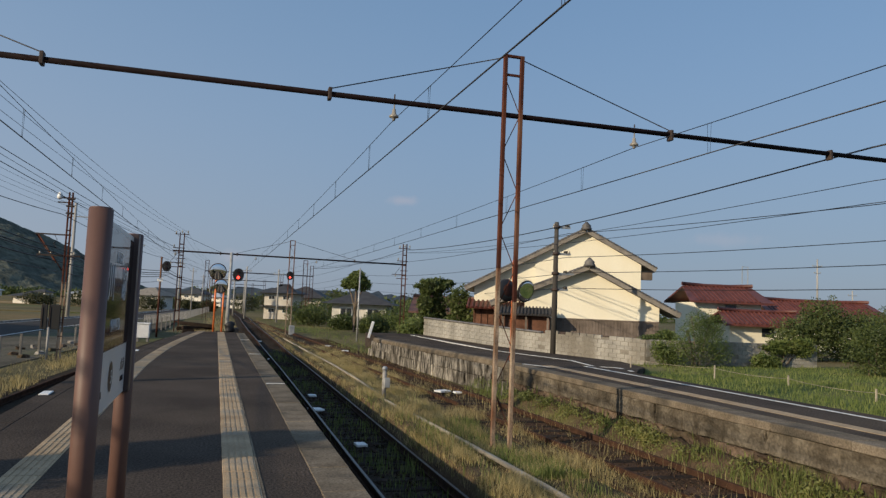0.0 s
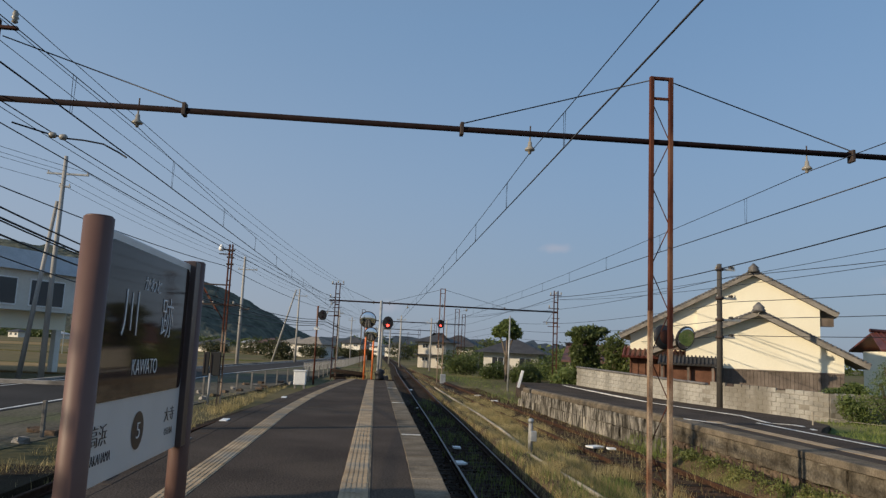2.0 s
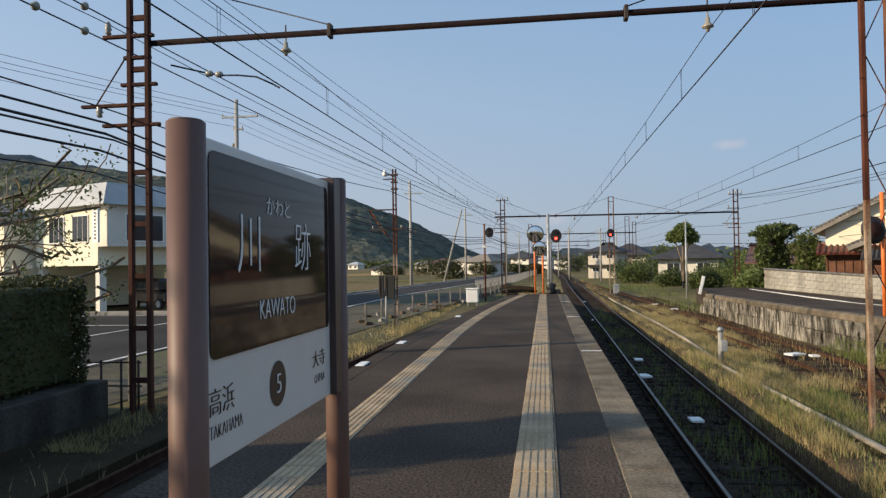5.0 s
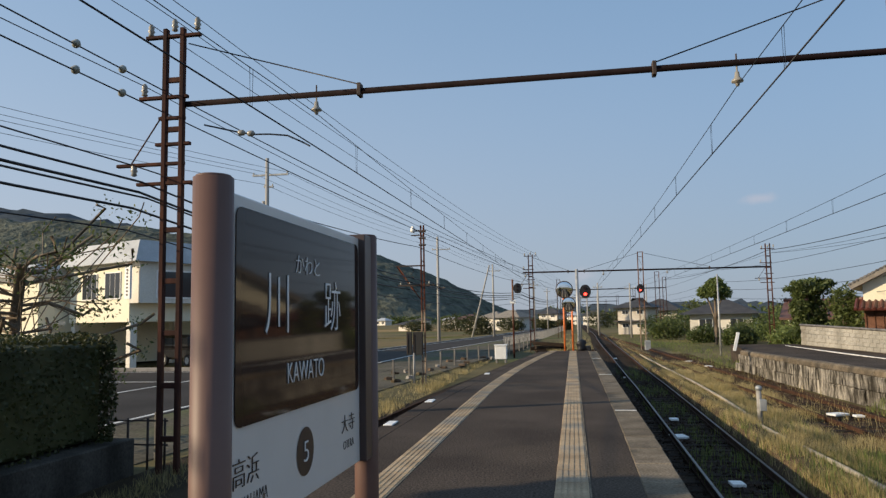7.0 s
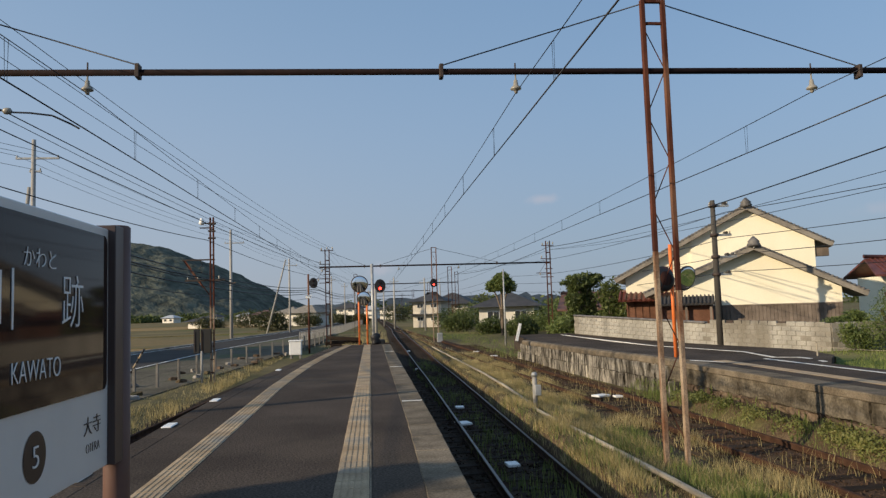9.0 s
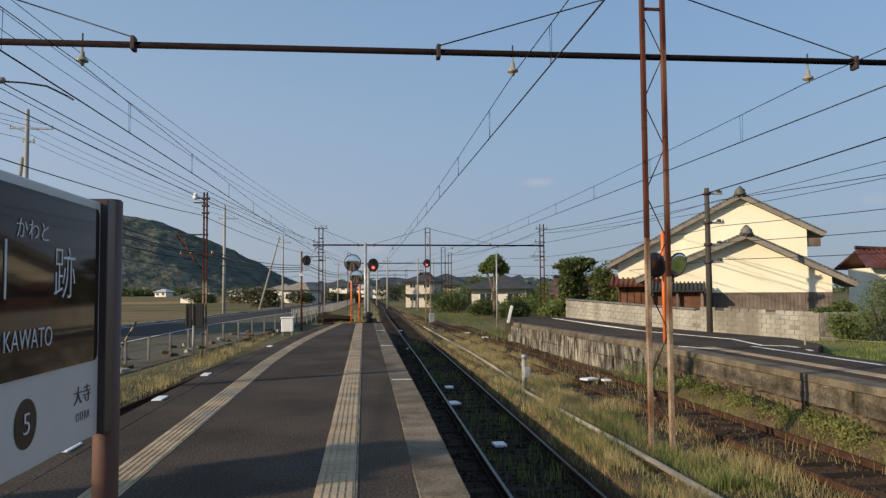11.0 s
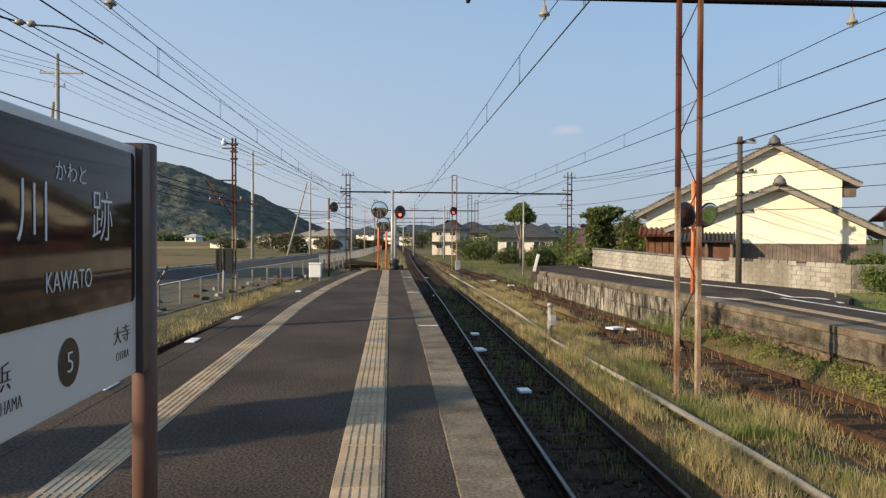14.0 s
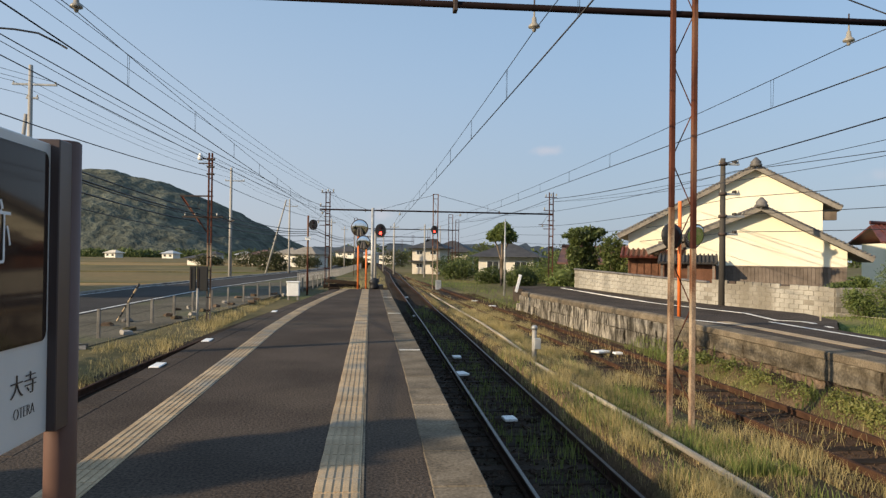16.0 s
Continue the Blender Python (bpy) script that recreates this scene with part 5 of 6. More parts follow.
tb.to_mesh(tm)
tb.free()
tm.materials.append(M["red_tile"])
for k in range(15):
    again("roof_tile", tm, por, (-7.2 + 0.29 * k, -0.7, 1.6))
part("shutter", new_box((-6.9, 0.0, G), (-3.3, 0.1, 1.6)), M["brown_board"], upper, "brown timber shutters")
for k in range(9):
    part("shutter_batten", new_box((-6.85 + 0.4 * k, -0.05, G), (-6.8 + 0.4 * k, 0.0, 1.5)), M["brown_board"], upper)

lower = thing("storehouse", "low cream plastered storehouse with grey tiles and timber skirting", "house", (20.0, 36.0, 0.05), -25)
LL, LR_, LE = (-5.5, 1.74), (0.0, 4.0), (4.95, 1.46)
gable_wall(lower, LL, LR_, LE, 1.16, -3.6, 3.95, 0.0, M["plaster"], 3.2)
part("footing", new_box((-3.5, 0.06, G), (3.9, 3.1, 1.14)), M["mortar"], lower)
pm = bpy.data.meshes.new("plank")
pb = box(bmesh.new(), (0, -0.03, G), (0.165, 0.03, 1.19), 0.006)
pb.to_mesh(pm)
pb.free()
pm.materials.append(M["timber"])
skirt = part("skirting", new_box((-3.6, -0.06, 1.14), (3.95, 0.05, 1.22)), M["timber"], lower, "weathered vertical timber boarding")
for k in range(43):
    again("plank", pm, skirt, (-3.58 + 0.175 * k, 0.008 * (k % 3), 0))
gable_roof(lower, LL, LR_, LE, -0.6, 3.3, 0.22, M["grey_tile"], M["verge"])
gate = thing("gatehouse", "small gate with a grey tiled pent roof beside the storehouse", "gate", (16.2, 36.0, 0), -25)
gr = part("roof", box(bmesh.new(), (-1.5, 0, 1.3), (1.4, 0.95, 1.4), 0.01, Matrix.Translation((0, 0, 1.35)) @ Matrix.Rotation(radians(24), 4, "X") @ Matrix.Translation((0, 0, -1.35))), M["dark_tile"], gate)
gm = bpy.data.meshes.new("roof_tile")
gb = rod(bmesh.new(), (0, -0.04, 0.0), (0, 0.9, 0.4), 0.05, sides=6)
gb.to_mesh(gm)
gb.free()
gm.materials.append(M["dark_tile"])
for k in range(15):
    again("roof_tile", gm, gr, (-1.4 + 0.195 * k, 0.0, 1.42))
part("wall", new_box((-1.4, 0.5, G), (1.3, 0.65, 1.5)), M["brown_board"], gate)
for x in (-1.3, 0.0, 1.2):
    part("post", new_box((x - 0.06, 0.2, G), (x + 0.06, 0.32, 1.4)), M["timber"], gate)
part("sill_cover", new_box((0.2, -0.3, 0.42), (2.4, 0.2, 0.5), 0.01), M["brown_board"], gate)

# block wall in front of the houses
wall_line = [Vector((11.9, 41.5, -0.12)), Vector((15.6, 32.5, -0.52)), Vector((18.3, 27.3, -0.66)), Vector((27.6, 27.1, -0.66))]
bl = bpy.data.meshes.new("block")
bb = box(bmesh.new(), (-0.195, -0.06, -0.092), (0.195, 0.06, 0.092), 0.008)
bb.to_mesh(bl)
bb.free()
bl.materials.append(M["block"])
hole = bpy.data.meshes.new("vent_block")
hb = box(bmesh.new(), (-0.17, -0.03, -0.08), (0.17, 0.05, 0.08))
hb.to_mesh(hole)
hb.free()
hole.materials.append(M["iron"])
for a, b, tall, label in ((wall_line[1], wall_line[2], 6, "grey concrete block wall with vent blocks"), (wall_line[2], wall_line[3], 6, "pale concrete block wall behind the shrubs"), (wall_line[0], wall_line[1], 5, "old grey block wall with a tiled coping")):
    d = b - a
    flat = Vector((d.x, d.y, 0))
    ang = math.degrees(math.atan2(d.y, d.x))
    w = thing("wall_blocks", label, "wall", kind="structure")
    base = box(bmesh.new(), (0, -0.045, -0.5), (flat.length, 0.045, 0.99 if tall == 5 else 0.195 * tall), 0, None)
    core = part("core", base, M["mortar"], w)
    core.matrix_basis = pose(a.x, a.y, min(a.z, b.z) - 0.02, 0, 0, ang)
    if tall == 5:
        core.matrix_basis = Matrix.Translation(a) @ d.to_track_quat("X", "Z").to_matrix().to_4x4()
    n = int(flat.length / 0.4)
    for k in range(n):
        for c in range(tall):
            p = a.lerp(b, (k + 0.5 + 0.5 * (c % 2)) / n)
            vent = tall > 5 and (c == tall - 1 and k % 6 == 2 or c == tall - 4 and k % 6 == 5)
            if k == n - 1 and c % 2:
                continue
            again("vent_block" if vent else "block", hole if vent else bl, w, (p.x, p.y, a.z + d.z * (k / n) + 0.1 + 0.195 * c), ang)
    if tall == 5:
        cap = part("coping", box(bmesh.new(), (0, -0.13, 0), (flat.length, 0.13, 0.1), 0.03), M["grey_tile"], w, "row of dark coping tiles")
        cap.matrix_basis = Matrix.Translation(a + Vector((0, 0, 0.99))) @ d.to_track_quat("X", "Z").to_matrix().to_4x4()


def red_house(at, w, d, eave, ridge, label, tiles="red_tile"):
    t = thing("house", label, "house", at, -14)
    part("wall", new_box((0, 0, 0), (w, d, eave)), M["plaster"], t)
    part("window_band", new_box((w * 0.45, -0.03, eave - 0.75), (w * 0.62, 0.02, eave - 0.15)), M["window"], t)
    for s in (-1, 1):
        bm = bmesh.new()
        y_out, y_mid = (-0.7, d / 2) if s < 0 else (d + 0.7, d / 2)
        pts = [(-0.7, y_out, eave - 0.05), (w + 0.7, y_out, eave - 0.05), (w + 0.25, y_mid, ridge), (-0.25, y_mid, ridge)]
        f = bm.faces.new([bm.verts.new(p) for p in pts])
        ex = bmesh.ops.extrude_face_region(bm, geom=[f])
        for v in ex["geom"]:
            if isinstance(v, bmesh.types.BMVert):
                v.co.z += 0.14
        bmesh.ops.recalc_face_normals(bm, faces=bm.faces)
        r = part("roof", bm, M[tiles], t, "dark red glazed tile roof")
        if s < 0:
            me = bpy.data.meshes.new("roof_tile")
            tb = rod(bmesh.new(), (0, -0.7, eave + 0.1), (0, d / 2, ridge + 0.15), 0.08, sides=6)
            tb.to_mesh(me)
            tb.free()
            me.materials.append(M[tiles])
            for k in range(int(w / 0.32)):
                again("roof_tile", me, r, (0.1 + 0.32 * k, 0, 0))
    part("ridge", tube(bmesh.new(), [(-0.3, d / 2, ridge + 0.3), (w * 0.3, d / 2, ridge + 0.2), (w * 0.7, d / 2, ridge + 0.2), (w + 0.3, d / 2, ridge + 0.3)], 0.14, 8), M[tiles], t)
    return t


red_house((34.1, 45.6, G - 0.25), 5.0, 4.2, 3.75, 4.9, "house with a dark red tiled roof and cream wall")
red_house((34.6, 42.4, G), 5.2, 2.6, 1.9, 2.75, "low outbuilding with a dark red tiled roof")
red_house((42.5, 47.0, G), 9.0, 5.0, 2.6, 3.9, "low house with a dark red tiled roof behind trees")
red_house((16.3, 60.0, -0.9), 5.5, 5.0, 2.0, 3.2, "small house with a brown tiled roof beside the line", "brown_tile")


def plain_house(at, w, d, h, rise, roof_mat, label, rz=0.0, storeys=2, wall="far_wall"):
    """A far house: walls, hipped roof, rows of windows."""
    t = thing("house", label, "house", at, rz)
    part("wall", new_box((0, 0, 0), (w, d, h)), M[wall], t)
    bm = bmesh.new()
    o = 0.95
    q = [bm.verts.new(p) for p in ((-o, -o, h), (w + o, -o, h), (w + o, d + o, h), (-o, d + o, h), (d * 0.45, d / 2, h + rise), (w - d * 0.45, d / 2, h + rise))]
    for f in ((0, 1, 5, 4), (1, 2, 5), (2, 3, 4, 5), (3, 0, 4), (3, 2, 1, 0)):
        bm.faces.new([q[i] for i in f])
    part("roof", bm, M[roof_mat], t, "tiled hip roof")
    for s in range(storeys):
        zb = 0.9 + s * (h / storeys)
        n = max(2, int(w / 2.4))
        for k in range(n):
            x = w * (k + 0.3) / n
            window_unit(t, (x, zb), (x + w / n * 0.45, zb + min(1.2, h / storeys - 1.2)), -0.01)
    if storeys == 2:
        part("pent_roof", box(bmesh.new(), (-0.4, -0.8, h / 2 - 0.1), (w + 0.4, 0.0, h / 2 + 0.08)), M[roof_mat], t)
    return t


plain_house((6.1, 104, -0.9), 4.0, 6, 3.6, 1.4, "dark_tile", "two-storey cream house with a dark tiled roof", -20)
plain_house((9.3, 114, -0.9), 6.0, 6, 3.2, 1.8, "dark_tile", "house with a dark tiled hip roof", -20)
plain_house((10.8, 72, -0.9), 5.4, 6, 2.5, 1.5, "dark_tile", "white bungalow with a dark hip roof among bushes", -18, storeys=1, wall="white_wall")
for x, y, w, h, rise, mt in ((-16, 150, 8, 3.4, 1.7, "verge"), (-27, 170, 8, 3.0, 1.4, "brown_tile"), (-8.5, 190, 7, 4.4, 1.6, "grey_tile"), (-20, 165, 6, 3.6, 1.5, "verge"), (-38, 160, 5, 2.0, 1.2, "grey_tile"),
                            (-58, 330, 9, 3, 1.6, "metal_roof"), (-75, 350, 8, 3, 1.6, "grey_tile"), (-46, 300, 7, 3, 1.5, "verge"), (-100, 370, 9, 3.2, 1.6, "metal_roof"), (-130, 380, 9, 3.2, 1.6, "far_wall"), (3.0, 230, 7, 4, 1.6, "grey_tile"), (-3.5, 260, 7, 4, 1.6, "metal_roof"), (-150, 360, 8, 3, 1.4, "metal_roof"), (-175, 372, 9, 3.2, 1.5, "grey_tile")):
    plain_house((x, y, -1.0), 0.75 * w, 5, 0.8 * h, 0.9 * rise, "dark_tile" if mt == "grey_tile" else mt, "far white house beyond the fields", -28, storeys=2 if h > 3.9 else 1, wall="white_wall")

# flat-roofed building on columns across the road
office = thing("office_building", "white flat-roofed office raised on columns across the road", "building", (-23.4, 35.9, -0.8), -25)
part("upper_floor", new_box((-6.0, 0.0, 2.5), (0, 11, 5.7)), M["plaster"], office, "cream rendered upper storey")
part("upper_floor", new_box((-0.03, 0.0, 3.5), (0.9, 11, 5.7)), M["white_wall"], office, "bay with wide windows")
part("wing", new_box((-14, -1.5, 0.0), (-6.6, 9, 5.0)), M["plaster"], office, "cream rear wing")
part("wing_roof", new_box((-14.4, -1.9, 5.0), (-6.3, 9.3, 5.9), 0.25), M["metal_roof"], office)
bm = bmesh.new()
lo = [(-6.4, -0.5, 5.7), (1.3, -0.5, 5.7), (1.3, 11.5, 5.7), (-6.4, 11.5, 5.7)]
hi = [(-6.0, 0.1, 6.9), (0.7, 0.1, 6.9), (0.7, 11, 6.9), (-6.0, 11, 6.9)]
v = [bm.verts.new(p) for p in lo + hi]
for f in ((0, 1, 5, 4), (1, 2, 6, 5), (2, 3, 7, 6), (3, 0, 4, 7), (4, 5, 6, 7), (3, 2, 1, 0)):
    bm.faces.new([v[i] for i in f])
part("parapet", bm, M["metal_roof"], office, "pale sloping metal parapet")
for x in (-4.6, -2.3):
    window_unit(office, (x, 3.75), (x + 1.5, 5.25), -0.01, 2)
for y in (1.0, 4.2, 7.4):
    w = part("window", new_box((0.88, y, 3.75), (0.95, y + 2.4, 5.3)), M["white_plate"], office)
    part("pane", new_box((0.93, y + 0.08, 3.83), (0.965, y + 2.32, 5.22)), M["window"], w)
for x, y in ((-0.2, 0.3), (-3.2, 5.0), (-5.8, 0.3), (-0.2, 5.2), (-0.2, 10.6), (-5.8, 10.6)):
    part("column", new_box((x - 0.2, y - 0.2, 0), (x + 0.2, y + 0.2, 2.5), 0.02), M["white_wall"], office)
st = part("stair", bmesh.new(), M["white_wall"], office, "white outside stair")
bm = bmesh.new()
for k in range(12):
    box(bm, (-9.4 + 0.28 * k, -1.2, 0.2 + 0.2 * k), (-9.1 + 0.28 * k, -0.2, 0.42 + 0.2 * k))
bm.to_mesh(st.data)
bm.free()
vs_ = thing("shop_sign", "narrow vertical white sign on the office corner", "sign", (-23.0, 35.2, 2.9), -25)
part("board", new_box((-0.25, -0.1, 0), (0.25, 0.02, 1.9), 0.01), M["white_plate"], vs_)
for k in range(9):
    part("bar", new_box((-0.08, -0.108, 0.17 + 0.19 * k), (0.08, -0.1, 0.26 + 0.19 * k)), M["ink"], vs_, "dark unreadable mark")

# parked car under the office
car = thing("car", "black parked van in the shade beneath the office", "car", (-21.5, 38.8, -0.79), -30)
bm = box(bmesh.new(), (-1.9, -0.8, 0.35), (1.9, 0.8, 1.0), 0.12)
part("body", bm, M["car_black"], car)
bm = box(bmesh.new(), (-1.7, -0.72, 0.95), (1.2, 0.72, 1.72), 0.16)
cabin = part("cabin", bm, M["car_black"], car)
for x0, x1 in ((-1.5, -0.5), (-0.4, 0.5)):
    part("side_window", new_box((x0, -0.75, 1.1), (x1, -0.7, 1.55), 0.03), M["window"], cabin)
for x in (-1.2, 1.25):
    for y in (-0.78, 0.78):
        wh = part("wheel", new_rod((x, y - 0.09, 0.32), (x, y + 0.09, 0.32), 0.32, sides=18), M["rubber"], car)
        part("rim", new_rod((x, y - 0.1, 0.32), (x, y + 0.1, 0.32), 0.19, sides=14), M["galvanised"], wh)


# ---- plants ----
def tree(at, height, crown, label, leaf="tree_leaf", count=2600, size=0.11, trunk=0.12, seed=1, name="tree"):
    """A tapered trunk with limbs reaching into clumps of leaves; crown: (dx, dy, dz, rx, ry, rz) rows."""
    t = thing(name, label, "tree", at)
    g = random.Random(seed)
    bm = bmesh.new()
    fork = height * 0.42
    tube(bm, [(0, 0, -0.3), (g.uniform(-0.05, 0.05), 0, fork * 0.5), (g.uniform(-0.1, 0.1), g.uniform(-0.1, 0.1), fork)], trunk, 8)
    part("trunk", bm, M["bark"], t)
    for c in crown:
        b = bmesh.new()
        tube(b, [(0, 0, fork * 0.85), (c[0] * 0.5, c[1] * 0.5, (fork + c[2]) / 2 + 0.1), (c[0], c[1], c[2])], trunk * 0.4, 6)
        part("limb", b, M["bark"], t)
    leaves("crown", crown, count, size, M[leaf], t, seed)
    return t


def bush(at, blobs, label, leaf="bush_leaf", count=2500, size=0.09, seed=1):
    t = thing("bush", label, "bush", at)
    g = random.Random(seed)
    for k in range(7):
        a = g.uniform(0, 6.28)
        b = blobs[k % len(blobs)]
        part("stem", tube(bmesh.new(), [(0.15 * math.cos(a), 0.15 * math.sin(a), -0.1), (b[0] * 0.6 + 0.2 * math.cos(a), b[1] * 0.6, b[2] * 0.7), (b[0] + 0.4 * math.cos(a), b[1], b[2] + b[5] * 0.4)], 0.025, 5), M["bark"], t)
    leaves("foliage", blobs, count, size, M[leaf], t, seed, 0.35)
    return t


tree((11.3, 62, -0.95), 5.6, [(0, 0, 4.5, 0.95, 0.9, 0.7), (-0.75, 0.2, 4.3, 0.55, 0.55, 0.5), (0.75, 0, 4.25, 0.55, 0.55, 0.5), (0.1, 0, 5.05, 0.65, 0.6, 0.4)], "round clipped pine with a bare trunk", "bush_leaf", count=5200, size=0.11, trunk=0.17, seed=3)
tree((13.6, 46, -0.6), 4.4, [(0, 0, 3.6, 1.1, 1.0, 0.55), (-0.45, 0, 2.4, 0.5, 0.6, 1.1), (0.5, 0.3, 2.0, 0.65, 0.7, 1.2), (-0.1, 0, 1.0, 0.8, 0.8, 0.9), (1.0, 0, 3.8, 0.55, 0.5, 0.3)], "dense dark green garden tree behind the wall", count=6500, size=0.12, seed=4)
tree((15.2, 45, -0.6), 4.2, [(0, 0, 2.7, 0.8, 0.7, 0.9), (0.2, 0, 1.6, 0.8, 0.7, 1.0)], "dark reddish garden tree beside the porch", count=2600, size=0.11, seed=5)
for k, (x, y, r, h) in enumerate([(14.6, 53, 1.4, 1.7), (16.2, 55, 1.6, 2.2), (12.6, 60, 1.2, 1.6), (17.5, 52, 1.5, 2.2), (11.2, 67, 1.3, 1.6), (14.6, 67, 1.8, 2.0), (17.0, 64, 2.2, 2.6), (9.6, 80, 1.6, 2.2), (12.5, 88, 2.6, 3.2), (15.5, 80, 2.6, 3.0), (10.6, 97, 2.0, 2.8), (14.8, 96, 3.0, 3.6), (18.5, 70, 3.0, 3.2), (21.5, 58, 2.4, 2.6)]):
    bush((x, y, -0.95), [(0, 0, h * 0.5, r, r, h * 0.55), (r * 0.6, 0.3, h * 0.4, r * 0.6, r * 0.6, h * 0.42), (-r * 0.6, 0, h * 0.38, r * 0.6, r * 0.6, h * 0.4)], "green bush beside the railway", "tree_leaf" if k % 3 else "bush_leaf", 3200, 0.11, 20 + k)
# bushes over the block wall and on the grass
bush((20.3, 26.3, -0.66), [(-0.2, 0, 1.2, 0.9, 0.7, 1.1), (0.7, 0.1, 1.3, 0.8, 0.7, 1.1), (-1.1, -0.2, 0.7, 0.6, 0.6, 0.7), (1.35, 0.2, 0.7, 0.6, 0.6, 0.7), (0.0, 0, 2.1, 0.5, 0.5, 0.5), (0.8, 0, 1.9, 0.5, 0.5, 0.6)], "tall willowy green shrub before the block wall", "bush_leaf", 9000, 0.04, 41)
bush((18.8, 26.4, -0.66), [(0, 0, 0.5, 0.55, 0.5, 0.6), (-0.35, 0.1, 0.8, 0.35, 0.4, 0.45)], "small leafy shrub at the block wall", "bush_leaf", 2600, 0.05, 42)
bush((19.3, 28.3, -0.6), [(0.3, 0.0, 1.05, 1.1, 0.4, 0.3), (0.8, 0.1, 1.25, 0.5, 0.4, 0.3)], "creeper rising behind the block wall", "bush_leaf", 3000, 0.06, 47)
bush((23.9, 26.5, -0.66), [(0, 0, 0.35, 0.45, 0.4, 0.4), (0.6, 0, 0.3, 0.4, 0.4, 0.35)], "small round green bush before the pale wall", "bush_leaf", 3500, 0.06, 48)
bush((25.4, 27.0, -0.66), [(0, 0, 1.0, 1.0, 0.3, 0.35), (1.3, 0.1, 1.0, 0.8, 0.3, 0.5)], "bright green creeper over the pale wall", "green_grass", 5000, 0.07, 49)
bush((26.0, 22.4, -0.68), [(0, 0, 1.2, 1.1, 1.0, 1.2), (1.4, -0.4, 1.5, 1.4, 1.3, 1.5), (2.6, 0.8, 1.8, 1.2, 1.2, 1.3)], "large dark green bush beside the grass", "tree_leaf", 14000, 0.06, 43)
bush((27.5, 19.0, -0.68), [(0, 0, 1.4, 1.6, 1.5, 1.5), (1.5, -1.0, 1.3, 1.4, 1.4, 1.5)], "large green bush beside the grass", "bush_leaf", 9000, 0.08, 44)
bush((32.4, 33.5, -1.2), [(0, 0, 1.6, 1.6, 1.5, 1.6), (1.7, 0, 2.7, 1.5, 1.5, 1.6), (3.6, 0, 2.0, 1.9, 1.6, 1.7), (6.0, 0, 2.0, 2.0, 1.8, 1.8)], "broad clump of dark garden trees behind the wall", "tree_leaf", 26000, 0.08, 45)

# hedge on a concrete kerb wall and bare-branched tree beside it
hedge = thing("hedge", "clipped dark green box hedge on a concrete wall", "hedge", (-8.0, 0, 0))
g = np.random.default_rng(8)
n = 26000
p = np.stack([g.uniform(-1.0, 1.05, n), g.uniform(-6, 10.05, n) , g.uniform(-0.25, 1.38, n)], 1)
face = g.integers(0, 3, n)
p[face == 0, 0] = 1.0 - 0.12 * g.random((face == 0).sum()) ** 2
p[face == 1, 2] = 1.36 - 0.12 * g.random((face == 1).sum()) ** 2
k = (face == 2)
p[k, 1] = 10.03 - 0.12 * g.random(k.sum()) ** 2
p += 0.05 * np.sin(p[:, [1, 2, 0]] * 4.0)
u = g.normal(size=(n, 3))
u /= np.linalg.norm(u, axis=1)[:, None]
w = np.cross(u, g.normal(size=(n, 3)))
w /= np.linalg.norm(w, axis=1)[:, None]
s = 0.035
quad = np.stack([p - u * s, p + w * s * 0.6, p + u * s, p - w * s * 0.6], 1).reshape(-1, 3)
from_arrays("foliage", quad.tolist(), [(4 * i, 4 * i + 1, 4 * i + 2, 4 * i + 3) for i in range(n)], M["hedge_leaf"], hedge)
part("inner_growth", new_box((-0.95, -6, -0.2), (0.9, 9.92, 1.24), 0.05), M["hedge_leaf"], hedge)
tagged(part("kerb_wall", new_box((-9.1, -8, -1.05), (-6.75, 10.3, -0.24), 0.02), M["stained_shade"]), "low stained concrete retaining wall, coloured darker for the hedge's shade", "wall", kind="structure")


def branchy(at, reach, height, label, seed, leaf_count, twigs=84):
    """A gnarled tree with a crooked trunk and thinly leaved twigs."""
    t = thing("tree", label, "tree", at)
    g = random.Random(seed)
    part("trunk", tube(bmesh.new(), [(0, 0, -0.4), (0.1, 0.05, height * 0.3), (-0.05, 0.1, height * 0.55), (0.15, 0, height * 0.8)], 0.11, 8), M["bark"], t)
    tips = []
    for k in range(twigs):
        a, z0 = g.uniform(0, 6.28), g.uniform(0.25, 0.8) * height
        r = reach * g.uniform(0.45, 1.0)
        end = Vector((r * math.cos(a), r * math.sin(a), z0 + g.uniform(-0.1, 0.35) * height))
        mid = Vector((0.5 * r * math.cos(a + g.uniform(-0.5, 0.5)), 0.5 * r * math.sin(a), z0 + g.uniform(0.0, 0.3)))
        part("branch", tube(bmesh.new(), [(0.05, 0.05, z0), mid, end, end + Vector((g.uniform(-0.3, 0.3), g.uniform(-0.3, 0.3), g.uniform(0, 0.4)))], 0.013 if k % 4 else 0.034, 5), M["bark"], t)
        tips.append(end)
    blobs = [(*q, 0.38, 0.38, 0.28) for q in tips]
    leaves("foliage", blobs, leaf_count, 0.05, M["tree_leaf"], t, seed, 0.2)
    return t


